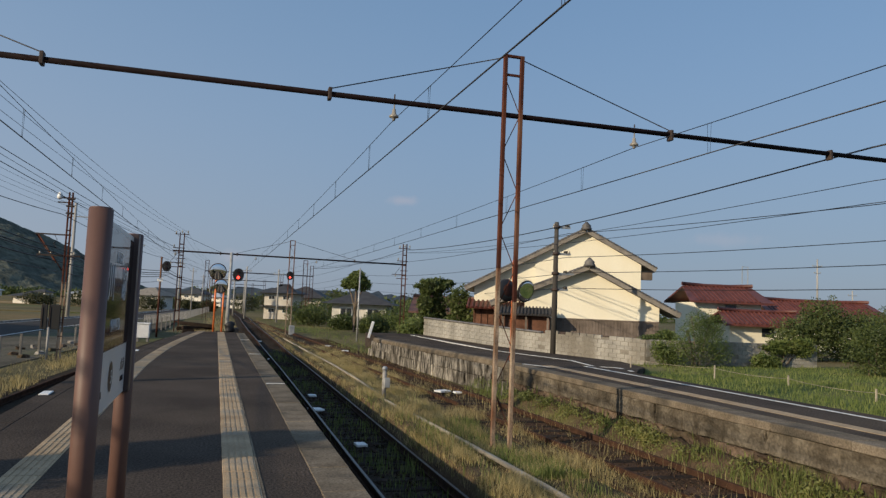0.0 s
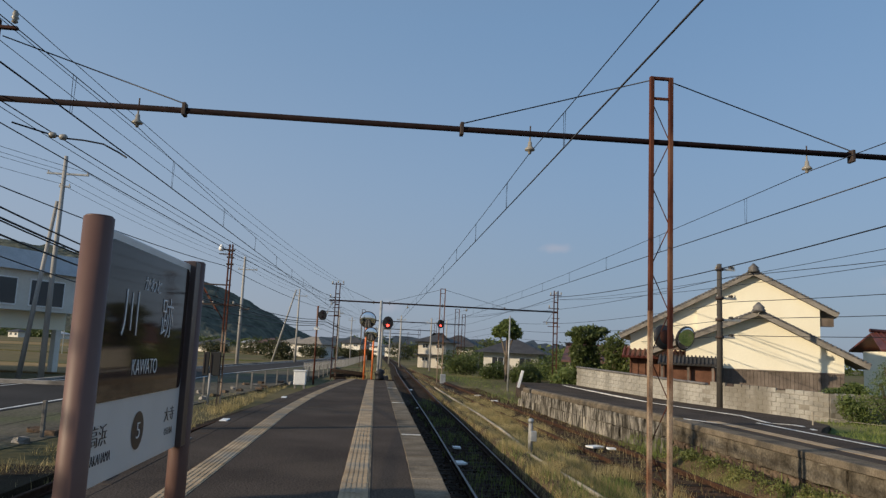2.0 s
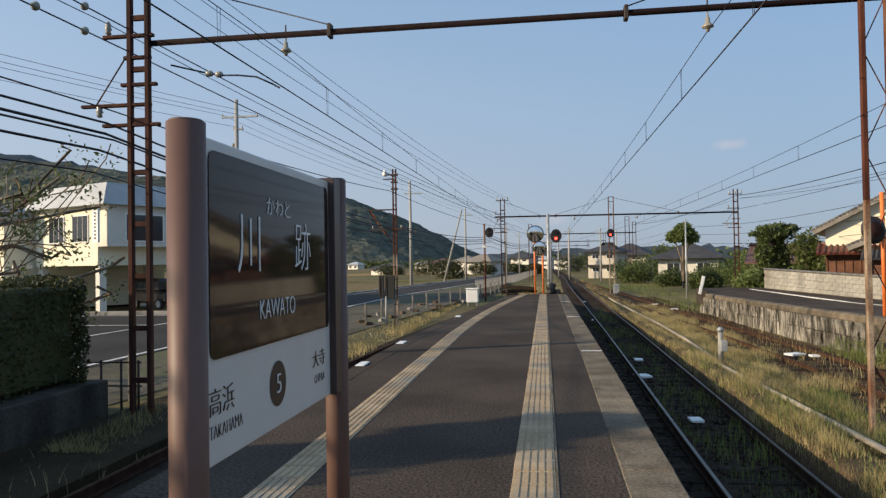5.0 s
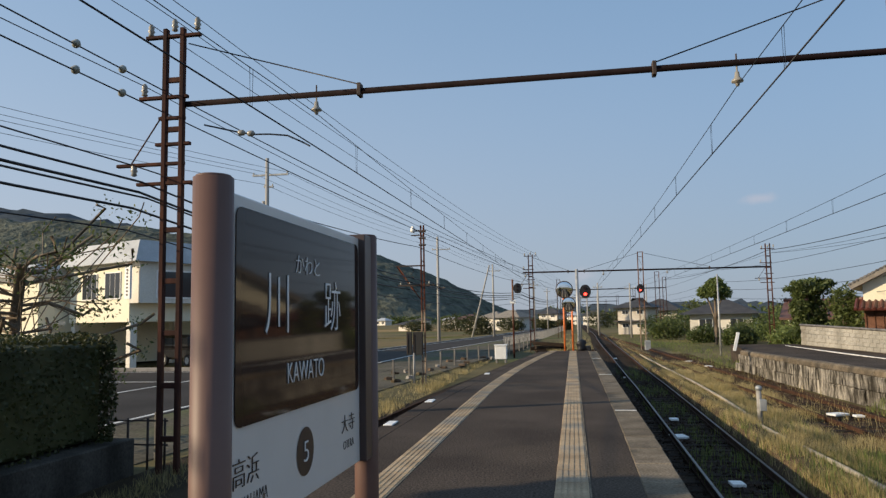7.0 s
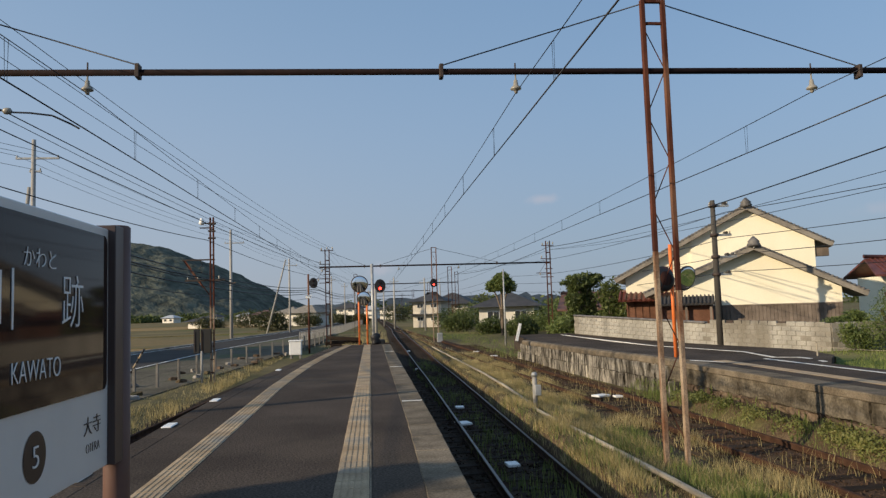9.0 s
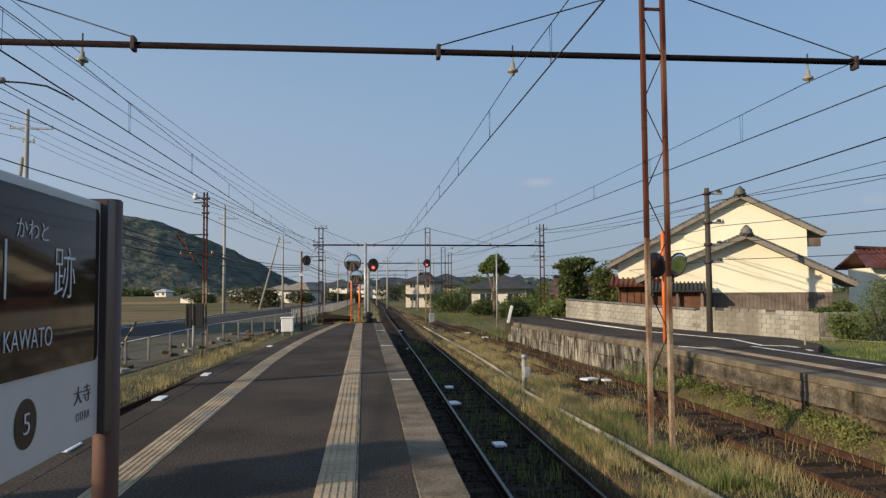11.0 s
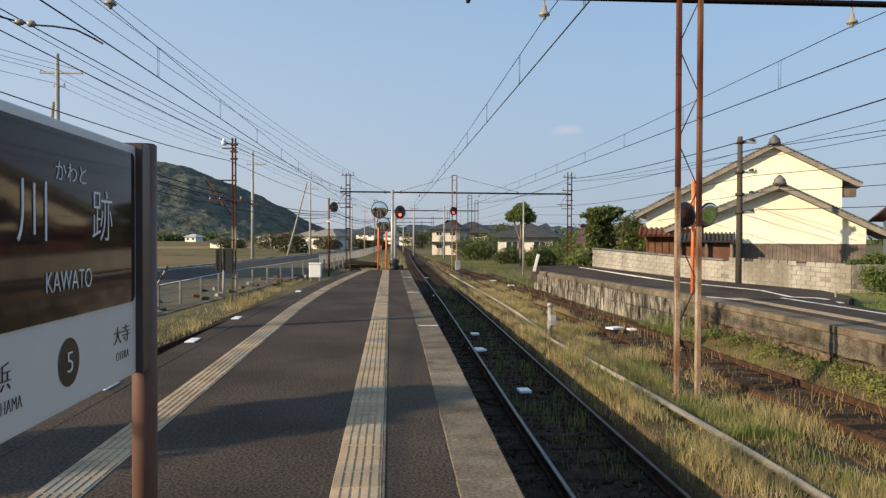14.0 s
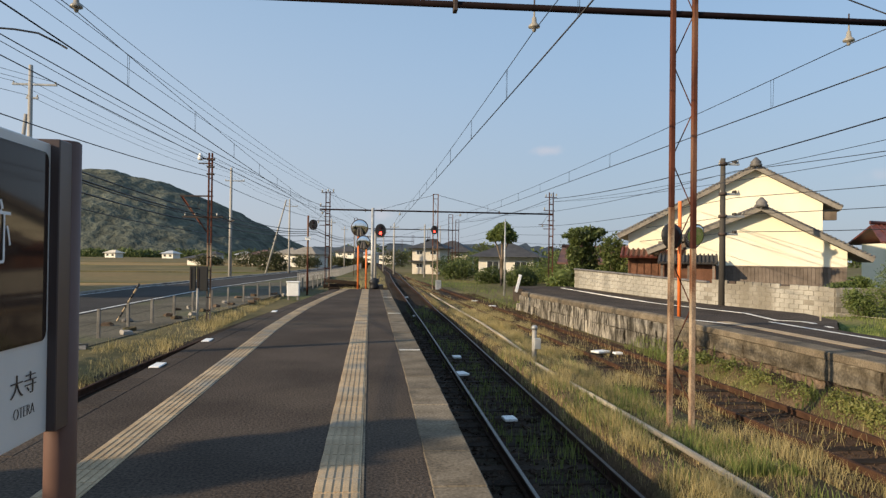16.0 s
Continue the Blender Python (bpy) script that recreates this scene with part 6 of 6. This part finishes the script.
branchy((-10.9, 12.6, -0.9), 2.5, 4.6, "gnarled garden tree with thin leaves behind the hedge", 5, 2600)
# two added trees, never in view; their crowns throw dappled shade on the platform
tree((-9.3, 1.9, -0.3), 4.8, [(0, 0.3, 3.85, 0.6, 0.4, 0.4), (-0.5, 0.2, 4.2, 0.5, 0.45, 0.3), (0.3, 0.1, 3.3, 0.8, 0.4, 0.45), (-0.2, -0.6, 3.0, 0.7, 0.35, 0.4)], "unseen tree added beyond the hedge to cast shade", count=4200, size=0.09, seed=9)
tree((-9.5, -5.5, -0.3), 4.6, [(0, 0, 3.0, 1.5, 1.3, 0.9), (0.9, 0.8, 2.7, 0.9, 1.0, 0.7)], "unseen tree added beyond the hedge to cast shade", count=5000, size=0.1, seed=10)

# dark scrub between road and fields, and woods at the hill's foot
woods = []
g = random.Random(12)
for k in range(90):
    x = -60 - 330 * g.random()
    woods.append((x, 445 + 25 * g.random(), 0.8, 6 + 4 * g.random(), 4, 1.6 + 2.2 * g.random()))
wd = leaves("woods", woods, 22000, 0.8, M["tree_leaf"], None, 3)
tagged(wd, "dark line of woods at the foot of the hill", "woods", kind="stuff")
far = []
for k in range(46):
    x = -40 + 260 * g.random()
    far.append((x, 240 + 160 * g.random(), 1.0, 6 + 5 * g.random(), 4, 2.5 + 3.5 * g.random()))
fd = leaves("woods", far, 9000, 0.9, M["tree_leaf"], None, 4)
tagged(fd, "far green trees along the railway horizon", "woods", kind="stuff")
for k, (x, y, r, h) in enumerate([(-14.5, 110, 2.4, 3.2), (-24, 148, 3, 3.2), (-12, 142, 2.5, 2.6), (-33, 155, 3, 2.4), (-9.5, 176, 3, 2.6), (-2.0, 150, 1.6, 2.2), (5.5, 170, 3, 4), (12, 180, 4, 5), (20, 130, 4, 5), (26, 90, 4, 4.5), (-5.6, 158, 2, 2.2)]):
    bush((x, y, -0.95), [(0, 0, h * 0.5, r, r, h * 0.55), (r * 0.7, 0, h * 0.4, r * 0.6, r * 0.6, h * 0.42)], "dark green bush in the distance", "hedge_leaf", 2600, 0.16, 60 + k)

# ---- grass ----
lawn_z = lambda x, y: float(np.interp(y, [-14, 16, 20, 27], [-0.36, -0.36, -0.54, -0.62]))
ridge_z = lambda x, y: float(np.interp(x - beside_main(x, y), [3.25, 3.33, 3.5, 3.75, 4.0], [-1.05, -0.89, -0.83, -0.84, -0.95]))
def off_plates(x, y):
    """Bare ballast round and before the marker plates."""
    return not any(abs(x - px) < 0.26 and -1.3 < y - py < 0.3 for px, py in ((2.53, 12.15), (2.28, 16.9), (2.54, 19.75)))
def off_conduit(x, y):
    return abs(x - 4.05) > 0.08 and x > bend(MAIN, y) + 0.66
tagged(blades("dry_grass", np.concatenate([
    scatter(76000, 3.25, 4.95, 1.5, 34, ridge_z, 1, 0.9, off_conduit),
    scatter(34000, 4.5, 5.85, 2, 40, -0.97, 2, 1.3),
    scatter(2500, 5.5, 7.2, 3, 40, -0.93, 21, 1.9),
    scatter(5000, 3.4, 4.9, 30, 75, -0.97, 3, 0.6)]), 0.21, 0.004, M["dry_grass"], 5, 0.75), "tall dry straw-coloured grass between the tracks", "grass", kind="stuff")
tagged(blades("grass", np.concatenate([
    scatter(6000, 3.25, 4.9, 2, 18, ridge_z, 6, 1.2, off_conduit),
    scatter(3500, 4.3, 5.2, 8, 14, -0.97, 7, 0.8),
    scatter(7000, 7.2, 7.78, 3, 20, lambda x, y: float(np.interp(x, [7.2, 7.45, 7.76], [-1.0, -0.87, -0.66])), 8, 1.1),
    scatter(7000, 2.0, 3.25, 2, 40, -1.22, 9, 1.2, off_plates)]), 0.2, 0.006, M["green_grass"], 6), "green weeds and young grass along the tracks", "grass", kind="stuff")
tagged(blades("dry_grass", np.concatenate([
    scatter(17000, -6.3, -4.7, 8, 46, -0.94, 11, 1.0, lambda x, y: x > bend(FENCE, y) + 0.25),
    scatter(4000, -3.6, -2.8, 6, 34, -0.93, 12, 0.9, lambda x, y: x < bend(LEFT_EDGE, y) - 0.05),
    scatter(600, -6.7, -4.9, 2, 13, -0.93, 13, 0.9),
    scatter(2500, -3.0, 1.2, 52, 75, -0.96, 14, 0.8),
    scatter(3500, 3.5, 4.9, 38, 95, -0.98, 23, 0.9),
    scatter(2500, -1.5, 1.6, 60, 110, -0.97, 24, 0.9),
    scatter(4500, -1.2, 0.9, 34.8, 52, lambda x, y: end_z(y) - 0.02, 22, 0.9)]), 0.23, 0.007, M["dry_grass"], 7, 0.65), "dry yellow grass along the fence and siding", "grass", kind="stuff")
tagged(blades("grass", np.concatenate([
    scatter(34000, 11.0, 19.0, 3, 27, lawn_z, 15, 0.3, lambda x, y: y < 17.5 + (x - 11) * 1.0),
    scatter(30000, 17, 30, 6, 27, lawn_z, 16, 0.3),
    scatter(7000, 6.6, 13.5, 36, 75, -0.96, 17, 0.5),
    scatter(4000, 5.0, 12, 60, 110, -0.96, 18, 0.5)]), 0.19, 0.012, M["green_grass"], 8), "green grass beyond the opposite platform", "grass", kind="stuff")
tagged(blades("weeds", np.concatenate([scatter(500, 7.55, 7.84, 2, 18, lambda x, y: -0.95 + 0.4 * random.random() ** 2, 19, 1.2)]), 0.22, 0.014, M["green_grass"], 9), "weeds growing out of the old platform wall", "grass", kind="stuff")

wg = random.Random(77)
clumps = []
for k in range(110):
    y = wg.uniform(3.5, 17.5)
    if wg.random() < 0.35 + 0.6 * (math.sin(y * 1.3) > 0):
        clumps.append((wg.uniform(7.38, 7.68), y, wg.uniform(-0.85, -0.6), wg.uniform(0.08, 0.16), wg.uniform(0.15, 0.4), wg.uniform(0.08, 0.2)))
wl = leaves("weeds", clumps, 9000, 0.026, M["weed_leaf"], None, 78)
tagged(wl, "leafy green weeds at the foot of the old platform wall", "weeds", kind="stuff")


# ---- small things along the line ----
conduit = thing("cable_conduit", "pale cable conduit snaking through the grass", "pipe")
part("pipe", tube(bmesh.new(), [(4.02, -2, -0.84), (4.06, 4, -0.83), (4.1, 7, -0.82), (4.12, 9.2, -0.84), (4.02, 12.4, -0.83), (3.93, 15, -0.84), (3.9, 16.6, -0.84), (4.02, 18.2, -0.83), (4.16, 22, -0.84), (4.2, 27, -0.84), (4.1, 36, -0.84), (4.05, 47, -0.84)], 0.042, 8), M["conduit"], conduit)
jp = thing("signal_post", "short grey trackside post with a small box", "post", (4.1, 17.3, -0.98))
part("shaft", new_rod((0, 0, 0), (0, 0, 0.8), 0.055), M["pole"], jp)
part("cap", lathe(bmesh.new(), [(0.07, 0), (0.075, 0.06), (0.04, 0.1)], (0, 0, 0.8)), M["galvanised"], jp)
part("box", new_box((-0.02, -0.13, 0.35), (0.13, 0.02, 0.6), 0.01), M["galvanised"], jp)
for x, y, rz, wd, ln in ((2.53, 12.15, 4, 0.21, 0.28), (2.28, 16.9, 12, 0.33, 0.4), (2.54, 19.75, 0, 0.22, 0.3), (2.26, 33.4, 0, 0.22, 0.35), (2.5, 46.5, 0, 0.22, 0.4), (6.1, 18.5, 25, 0.4, 0.3), (6.45, 18.2, 5, 0.2, 0.2), (6.2, 36.0, 5, 0.3, 0.3), (5.9, 40.0, 5, 0.3, 0.3)):
    mk = thing("marker_plate", "small white marker plate lying in the track bed", "marker", (x, y, -0.88 + (dip(y) if x < 3 else 0)), rz)
    part("plate", new_box((-wd / 2, -ln / 2, 0), (wd / 2, ln / 2, 0.05), 0.008), M["white_plate"], mk)
cb = thing("relay_box", "grey relay box on the lattice mast foot", "box", (5.35, 55.7, -1.0))
part("case", new_box((-0.2, -0.2, 0), (0.2, 0.2, 0.75), 0.02), M["galvanised"], cb)
eb = thing("equipment_box", "white steel equipment box beside the fence", "box", (-4.0, 41.5, -0.95))
part("case", new_box((-0.33, -0.25, 0.2), (0.33, 0.25, 0.95), 0.03), M["white_plate"], eb)
part("lid", new_box((-0.37, -0.29, 0.95), (0.37, 0.29, 1.02), 0.02), M["white_plate"], eb)
for x in (-0.25, 0.25):
    part("leg", new_box((x - 0.05, -0.2, 0), (x + 0.05, 0.2, 0.22)), M["concrete"], eb)
tp = thing("end_marker", "tilted white marker board at the platform end", "marker", (7.1, 34.6, -0.1))
part("board", box(bmesh.new(), (-0.07, -0.02, 0.0), (0.07, 0.02, 0.85), 0.01, pose(0, 0, 0, 0, 14, 0)), M["white_plate"], tp)
gb = thing("gate_arm", "black and yellow striped pole beside the fence", "barrier", (-8.3, 26.0, -0.8))
for k in range(8):
    part("band", new_rod((0.09 * k, 0, 0.16 * k), (0.09 * (k + 1), 0, 0.16 * (k + 1)), 0.035), M["black"] if k % 2 else M["tactile"], gb)
pt = thing("point_machine", "heap of dark point rods and cables at the platform end", "machine", (-0.9, 38.0, -0.95))
for k in range(7):
    part("rod", new_rod((-1.8 + 0.3 * k, 0.25 * (k % 3), 0.1 + 0.05 * (k % 2)), (1.6, 0.5 + 0.3 * k, 0.12), 0.035), M["iron"], pt)
part("case", new_box((-1.8, -0.4, 0), (-0.9, 0.5, 0.4), 0.04), M["iron"], pt)

# fence posts with wires along the road
post_mesh = bpy.data.meshes.new("fence_post")
b = box(bmesh.new(), (-0.04, -0.04, -0.2), (0.04, 0.04, 0.86), 0.01)
b.to_mesh(post_mesh)
b.free()
post_mesh.materials.append(M["fence_post"])
fence = thing("fence", "low fence of grey concrete posts and wires beside the road", "fence")
y = 11.5
while y < 60:
    again("fence_post", post_mesh, fence, (bend(FENCE, y), y, -0.85), 3 * math.sin(y))
    y += 2.3
for z in (-0.65, -0.35, -0.04):
    part("fence_wire", tube(bmesh.new(), [(bend(FENCE, q), q, z) for q in range(12, 61, 2)], 0.004, 4), M["iron"], fence)
pf = thing("railing", "pale picket railing along the road further off", "fence")
rail_mesh = bpy.data.meshes.new("picket")
b = box(bmesh.new(), (-0.04, -0.03, 0), (0.04, 0.03, 0.95), 0.01)
b.to_mesh(rail_mesh)
b.free()
rail_mesh.materials.append(M["pole"])
for k in range(120):
    q = 62 + 0.75 * k
    again("picket", rail_mesh, pf, (np.interp(q, [62, 90, 160], [-5.7, -3.4, -1.2]), q, -0.9))
part("top_rail", tube(bmesh.new(), [(np.interp(q, [62, 90, 160], [-5.7, -3.4, -1.2]), q, 0.0) for q in range(62, 153, 3)], 0.03, 5), M["pole"], pf)
# rope fence on the grass
rope = thing("rope_fence", "low wooden stakes with a yellow rope on the grass", "fence")
stakes = [(15.2, 23.4), (16.0, 19.4), (15.9, 15.9), (15.4, 12.4), (14.9, 9.0), (14.4, 5.6)]
for x, yy in stakes:
    part("stake", new_box((x - 0.02, yy - 0.02, -0.9), (x + 0.02, yy + 0.02, -0.02), 0.004), M["conduit"], rope)
for (a, c), (d, e) in zip(stakes, stakes[1:]):
    part("rope", tube(bmesh.new(), sagging((a, c, -0.12), (d, e, -0.12), 0.06, 8), 0.006, 5), M["conduit"], rope)
# reflectors and edge marks
for yy in (3.6, 7.0, 10.3, 13.3, 20.1):
    rf = thing("reflector", "white reflector strip on the platform edge", "marker", (bend(LEFT_EDGE, yy) + 0.1, yy, 0.0), math.degrees(math.atan2(0.02, 1)))
    part("plate", new_box((-0.07, -0.2, 0.0), (0.07, 0.2, 0.022), 0.008), M["white_plate"], rf)
for yy in (11.97, 19.7, 27.4):
    part("edge_mark", new_box((0.68, yy - 0.03, 0.0), (1.01, yy + 0.03, 0.0145)), M["white_line"], platform, "short white mark across the edge")

fn = thing("iron_fence", "short dark iron fence beside the hedge end", "fence", (0, 10.65, 0))
for x in (-7.45, -7.1, -6.75, -6.45):
    part("post", new_rod((x, 0, -1.0), (x, 0, 0.02), 0.02, sides=8), M["iron"], fn)
for z in (-0.02, -0.4):
    part("rail", new_rod((-7.5, 0, z), (-6.4, 0, z), 0.014, sides=8), M["iron"], fn)

# old timber and a covered point lever past the platform's end
lv = thing("covered_lever", "point lever wrapped in black tarpaulin at the platform end", "lever", (0.4, 34.15, 0.0))
cover = lathe(bmesh.new(), [(0.19, 0.0), (0.23, 0.1), (0.2, 0.26), (0.24, 0.36), (0.15, 0.47), (0.03, 0.52)], (0, 0, 0), 14)
for v in cover.verts:
    v.co.x += 0.04 * math.sin(17 * v.co.z + 9 * v.co.y)
    v.co.y += 0.04 * math.sin(13 * v.co.x + 21 * v.co.z)
part("cover", cover, M["black"], lv)
part("handle", new_rod((0.1, -0.05, 0.3), (0.27, -0.1, 0.62), 0.016), M["iron"], lv)
for k, (x, y, z, rz, tilt) in enumerate(((-1.0, 36.2, -0.13, 14, 0), (-0.95, 36.6, -0.13, -8, 0), (-1.05, 36.4, 0.05, 22, 3), (-1.3, 36.9, 0.05, 5, -3), (0.35, 36.9, -0.15, -20, 0), (-1.15, 36.5, 0.23, -12, 4))):
    lg = thing("timber", "old dark sleeper timber lying past the platform end", "timber", (x, y, z))
    lg.matrix_basis = pose(x, y, z, 0, tilt, rz)
    part("beam", new_box((-0.8, -0.1, -0.09), (0.8, 0.1, 0.09), 0.02), M["sleeper"], lg)

# loose stones of the track beds
def stones(name, n, x0, x1, y0, y1, z, size, material, label, seed):
    g = np.random.default_rng(seed)
    tet = np.array([(1, 1, 1), (-1, -1, 1), (-1, 1, -1), (1, -1, -1), (0, 0, 1.3)], float)
    x, y = x0 + (x1 - x0) * g.random(n), y0 + (y1 - y0) * g.random(n) ** 1.6
    s = size * (0.5 + g.random(n))
    rot = g.normal(size=(n, 3, 3)) * 0.35 + np.eye(3)
    v = np.einsum("nij,kj->nki", rot, tet) * s[:, None, None] * np.array([1, 1, 0.7]) + np.stack([x, y, np.full(n, z)], 1)[:, None]
    f = []
    for i in range(n):
        o = 5 * i
        f += [(o, o + 1, o + 4), (o + 1, o + 2, o + 4), (o + 2, o, o + 4), (o, o + 3, o + 1), (o + 1, o + 3, o + 2), (o + 2, o + 3, o)]
    return tagged(from_arrays(name, v.reshape(-1, 3).tolist(), f, material), label, "stones", kind="stuff")


def chunk(seed):
    g = random.Random(seed)
    bm = box(bmesh.new(), (-0.16, -0.13, -0.06), (0.16, 0.13, 0.09), 0.03)
    for v in bm.verts:
        v.co += Vector((g.uniform(-0.05, 0.05), g.uniform(-0.05, 0.05), g.uniform(-0.03, 0.04)))
    return bm


rg = random.Random(5)
for k in range(26):
    yy = 15.0 + 1.15 * k + rg.uniform(-0.4, 0.4)
    lump = thing("rubble_stone", "lump of broken concrete lying at the fence foot", "stone", (bend(FENCE, yy) + rg.uniform(-1.3, 0.5), yy, -0.77), rg.uniform(0, 180), group="broken concrete along the fence")
    part("lump", chunk(k), M["concrete"] if k % 3 == 0 else M["rubble"], lump)

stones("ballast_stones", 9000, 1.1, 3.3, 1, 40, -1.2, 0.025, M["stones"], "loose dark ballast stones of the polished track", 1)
stones("ballast_stones", 16000, 5.45, 7.3, 3, 50, -0.95, 0.014, M["brown_stones"], "loose brown ballast stones of the disused track", 2)

# ---- pieces of tracks, platforms and walls ----
def shared(name, bm, material):
    me = bpy.data.meshes.new(name)
    bm.to_mesh(me)
    bm.free()
    me.materials.append(material)
    return me


sl = shared("sleeper", box(bmesh.new(), (-1.0, -0.11, -0.06), (1.0, 0.11, 0.055), 0.012), M["sleeper"])
for line, tr, y0 in ((MAIN, main_track, 1.0), (TRACK2, old_track, 2.0)):
    for k in range(110):
        yy = y0 + 0.6 * k
        slope = (bend(line, yy + 0.5) - bend(line, yy - 0.5))
        again("sleeper", sl, tr, (bend(line, yy), yy, -0.94 + dip(yy) if tr is main_track else random.uniform(-1.01, -0.985)), -math.degrees(math.atan(slope)) + random.uniform(-1, 1))

bm = box(bmesh.new(), (-0.149, -0.149, -0.03), (0.149, 0.149, 0.004), 0.003)
for k in range(5):
    x = -0.112 + 0.056 * k
    box(bm, (x - 0.017, -0.142, 0.004), (x + 0.017, 0.142, 0.0095))
tile = shared("tactile_tile", bm, M["tactile"])
strip_r = thing("tactile_strip", "weathered tan tactile paving strip along the platform", "paving", kind="structure")
strip_l = thing("tactile_strip", "weathered tan tactile paving strip curving with the platform", "paving", kind="structure")
LEFT_STRIP = [(-4, -1.7), (4, -1.72), (8.5, -1.75), (11, -1.77), (15.5, -1.81), (18.5, -1.76), (21.5, -1.67), (25, -1.5), (28, -1.32), (31, -1.1), (34.4, -0.84)]
n = int((34.4 + 3) / 0.3)
for k in range(n):
    yy = -2.9 + 0.3 * k
    again("tactile_tile", tile, strip_r, (0.0 + random.uniform(-0.002, 0.002), yy, 0.002 + random.uniform(-0.001, 0.0015)), random.uniform(-0.4, 0.4))
    s = (bend(LEFT_STRIP, yy + 0.6) - bend(LEFT_STRIP, yy - 0.6)) / 1.2
    again("tactile_tile", tile, strip_l, (bend(LEFT_STRIP, yy), yy, 0.002 + random.uniform(-0.001, 0.0015)), -math.degrees(math.atan(s)))
part("edging", new_box((0.152, -3.0, -0.02), (0.168, 34.3, 0.006)), M["coping"], strip_r, "thin pale mortar edge")

cp = shared("coping_slab", box(bmesh.new(), (-0.19, -0.445, -0.155), (0.19, 0.445, 0.006), 0.012), M["coping"])
cq = shared("coping_slab", box(bmesh.new(), (-0.15, -0.445, -0.135), (0.15, 0.445, 0.004), 0.012), M["asphalt"])
for k in range(44):
    yy = -4.6 + 0.9 * k
    if yy > 34:
        break
    again("coping_slab", cp, platform, (bend(RIGHT_EDGE, yy) - 0.19, yy, random.uniform(-0.004, 0.002)), random.uniform(-0.25, 0.25))
    s = (bend(LEFT_EDGE, yy + 0.5) - bend(LEFT_EDGE, yy - 0.5))
    again("coping_slab", cq, platform, (bend(LEFT_EDGE, yy) + 0.15, yy, random.uniform(-0.003, 0.001)), -math.degrees(math.atan(s)))

fc = shared("coping_slab", box(bmesh.new(), (-0.25, -0.745, -0.13), (0.25, 0.745, 0.005), 0.015), M["coping"])
yy = -4.0
while yy < 17.4:
    s = bend(FAR_EDGE, yy + 0.5) - bend(FAR_EDGE, yy - 0.5)
    again("coping_slab", fc, far_platform, (bend(FAR_EDGE, yy) + 0.25, yy, random.uniform(-0.004, 0.003)), -math.degrees(math.atan(s)))
    yy += 1.5
rc = shared("kerb_stone", box(bmesh.new(), (-0.17, -0.745, -0.16), (0.17, 0.745, 0.06), 0.05), M["coping"])
yy = 18.3
while yy < 34.2:
    s = bend(FAR_EDGE, yy + 0.5) - bend(FAR_EDGE, yy - 0.5)
    again("kerb_stone", rc, far_platform, (bend(FAR_EDGE, yy) + 0.17, yy, np.interp(yy, [17.6, 34.5], [0.0, -0.12])), -math.degrees(math.atan(s)))
    yy += 1.5
def rough_stone(seed, material, wobble):
    g = random.Random(seed)
    bm = box(bmesh.new(), (-0.07, -0.5, -0.2), (0.07, 0.5, 0.2), 0.02)
    bmesh.ops.subdivide_edges(bm, edges=[e for e in bm.edges if e.calc_length() > 0.3], cuts=2, use_grid_fill=True)
    for q in bm.verts:
        q.co += Vector((g.uniform(-wobble, wobble * 0.6), g.uniform(-wobble, wobble) * 0.5, g.uniform(-wobble, wobble) * 0.4))
    return shared("stone", bm, material)


mason = [rough_stone(v, M["masonry"], 0.02) for v in range(4)]
faced = [rough_stone(v + 5, M["wall_face"], 0.025) for v in range(4)]
rubble = [rough_stone(v + 9, M["rubble"], 0.055) for v in range(6)]
for c, (zz, hh, lo, hi) in enumerate(((-0.31, 0.9, 0.8, 1.5), (-0.62, 0.62, 0.3, 0.6), (-0.86, 0.6, 0.3, 0.55))):
    yy = -4.0 + 0.17 * c
    while yy < 34.2:
        near = yy < 17.4
        ln = random.uniform(lo, hi) if near else random.uniform(0.7, 1.25)
        if c == 2 and not near:
            break
        z2, h2 = (zz, hh) if near else ((-0.33, 1.0) if c == 0 else (-0.745, 1.05))
        s = bend(FAR_EDGE, yy + 0.5) - bend(FAR_EDGE, yy - 0.5)
        dz = np.interp(yy, [17.6, 34.5], [0.0, -0.1])
        kind = random.choice((rubble if c else faced) if near else mason)
        again("stone", kind, far_platform, (bend(FAR_EDGE, yy + ln / 2) + 0.09 + random.uniform(-0.02, 0.02), yy + ln / 2, z2 + dz + (random.uniform(-0.02, 0.02) if c else 0)), -math.degrees(math.atan(s)), (1, ln - 0.012, h2))
        yy += ln
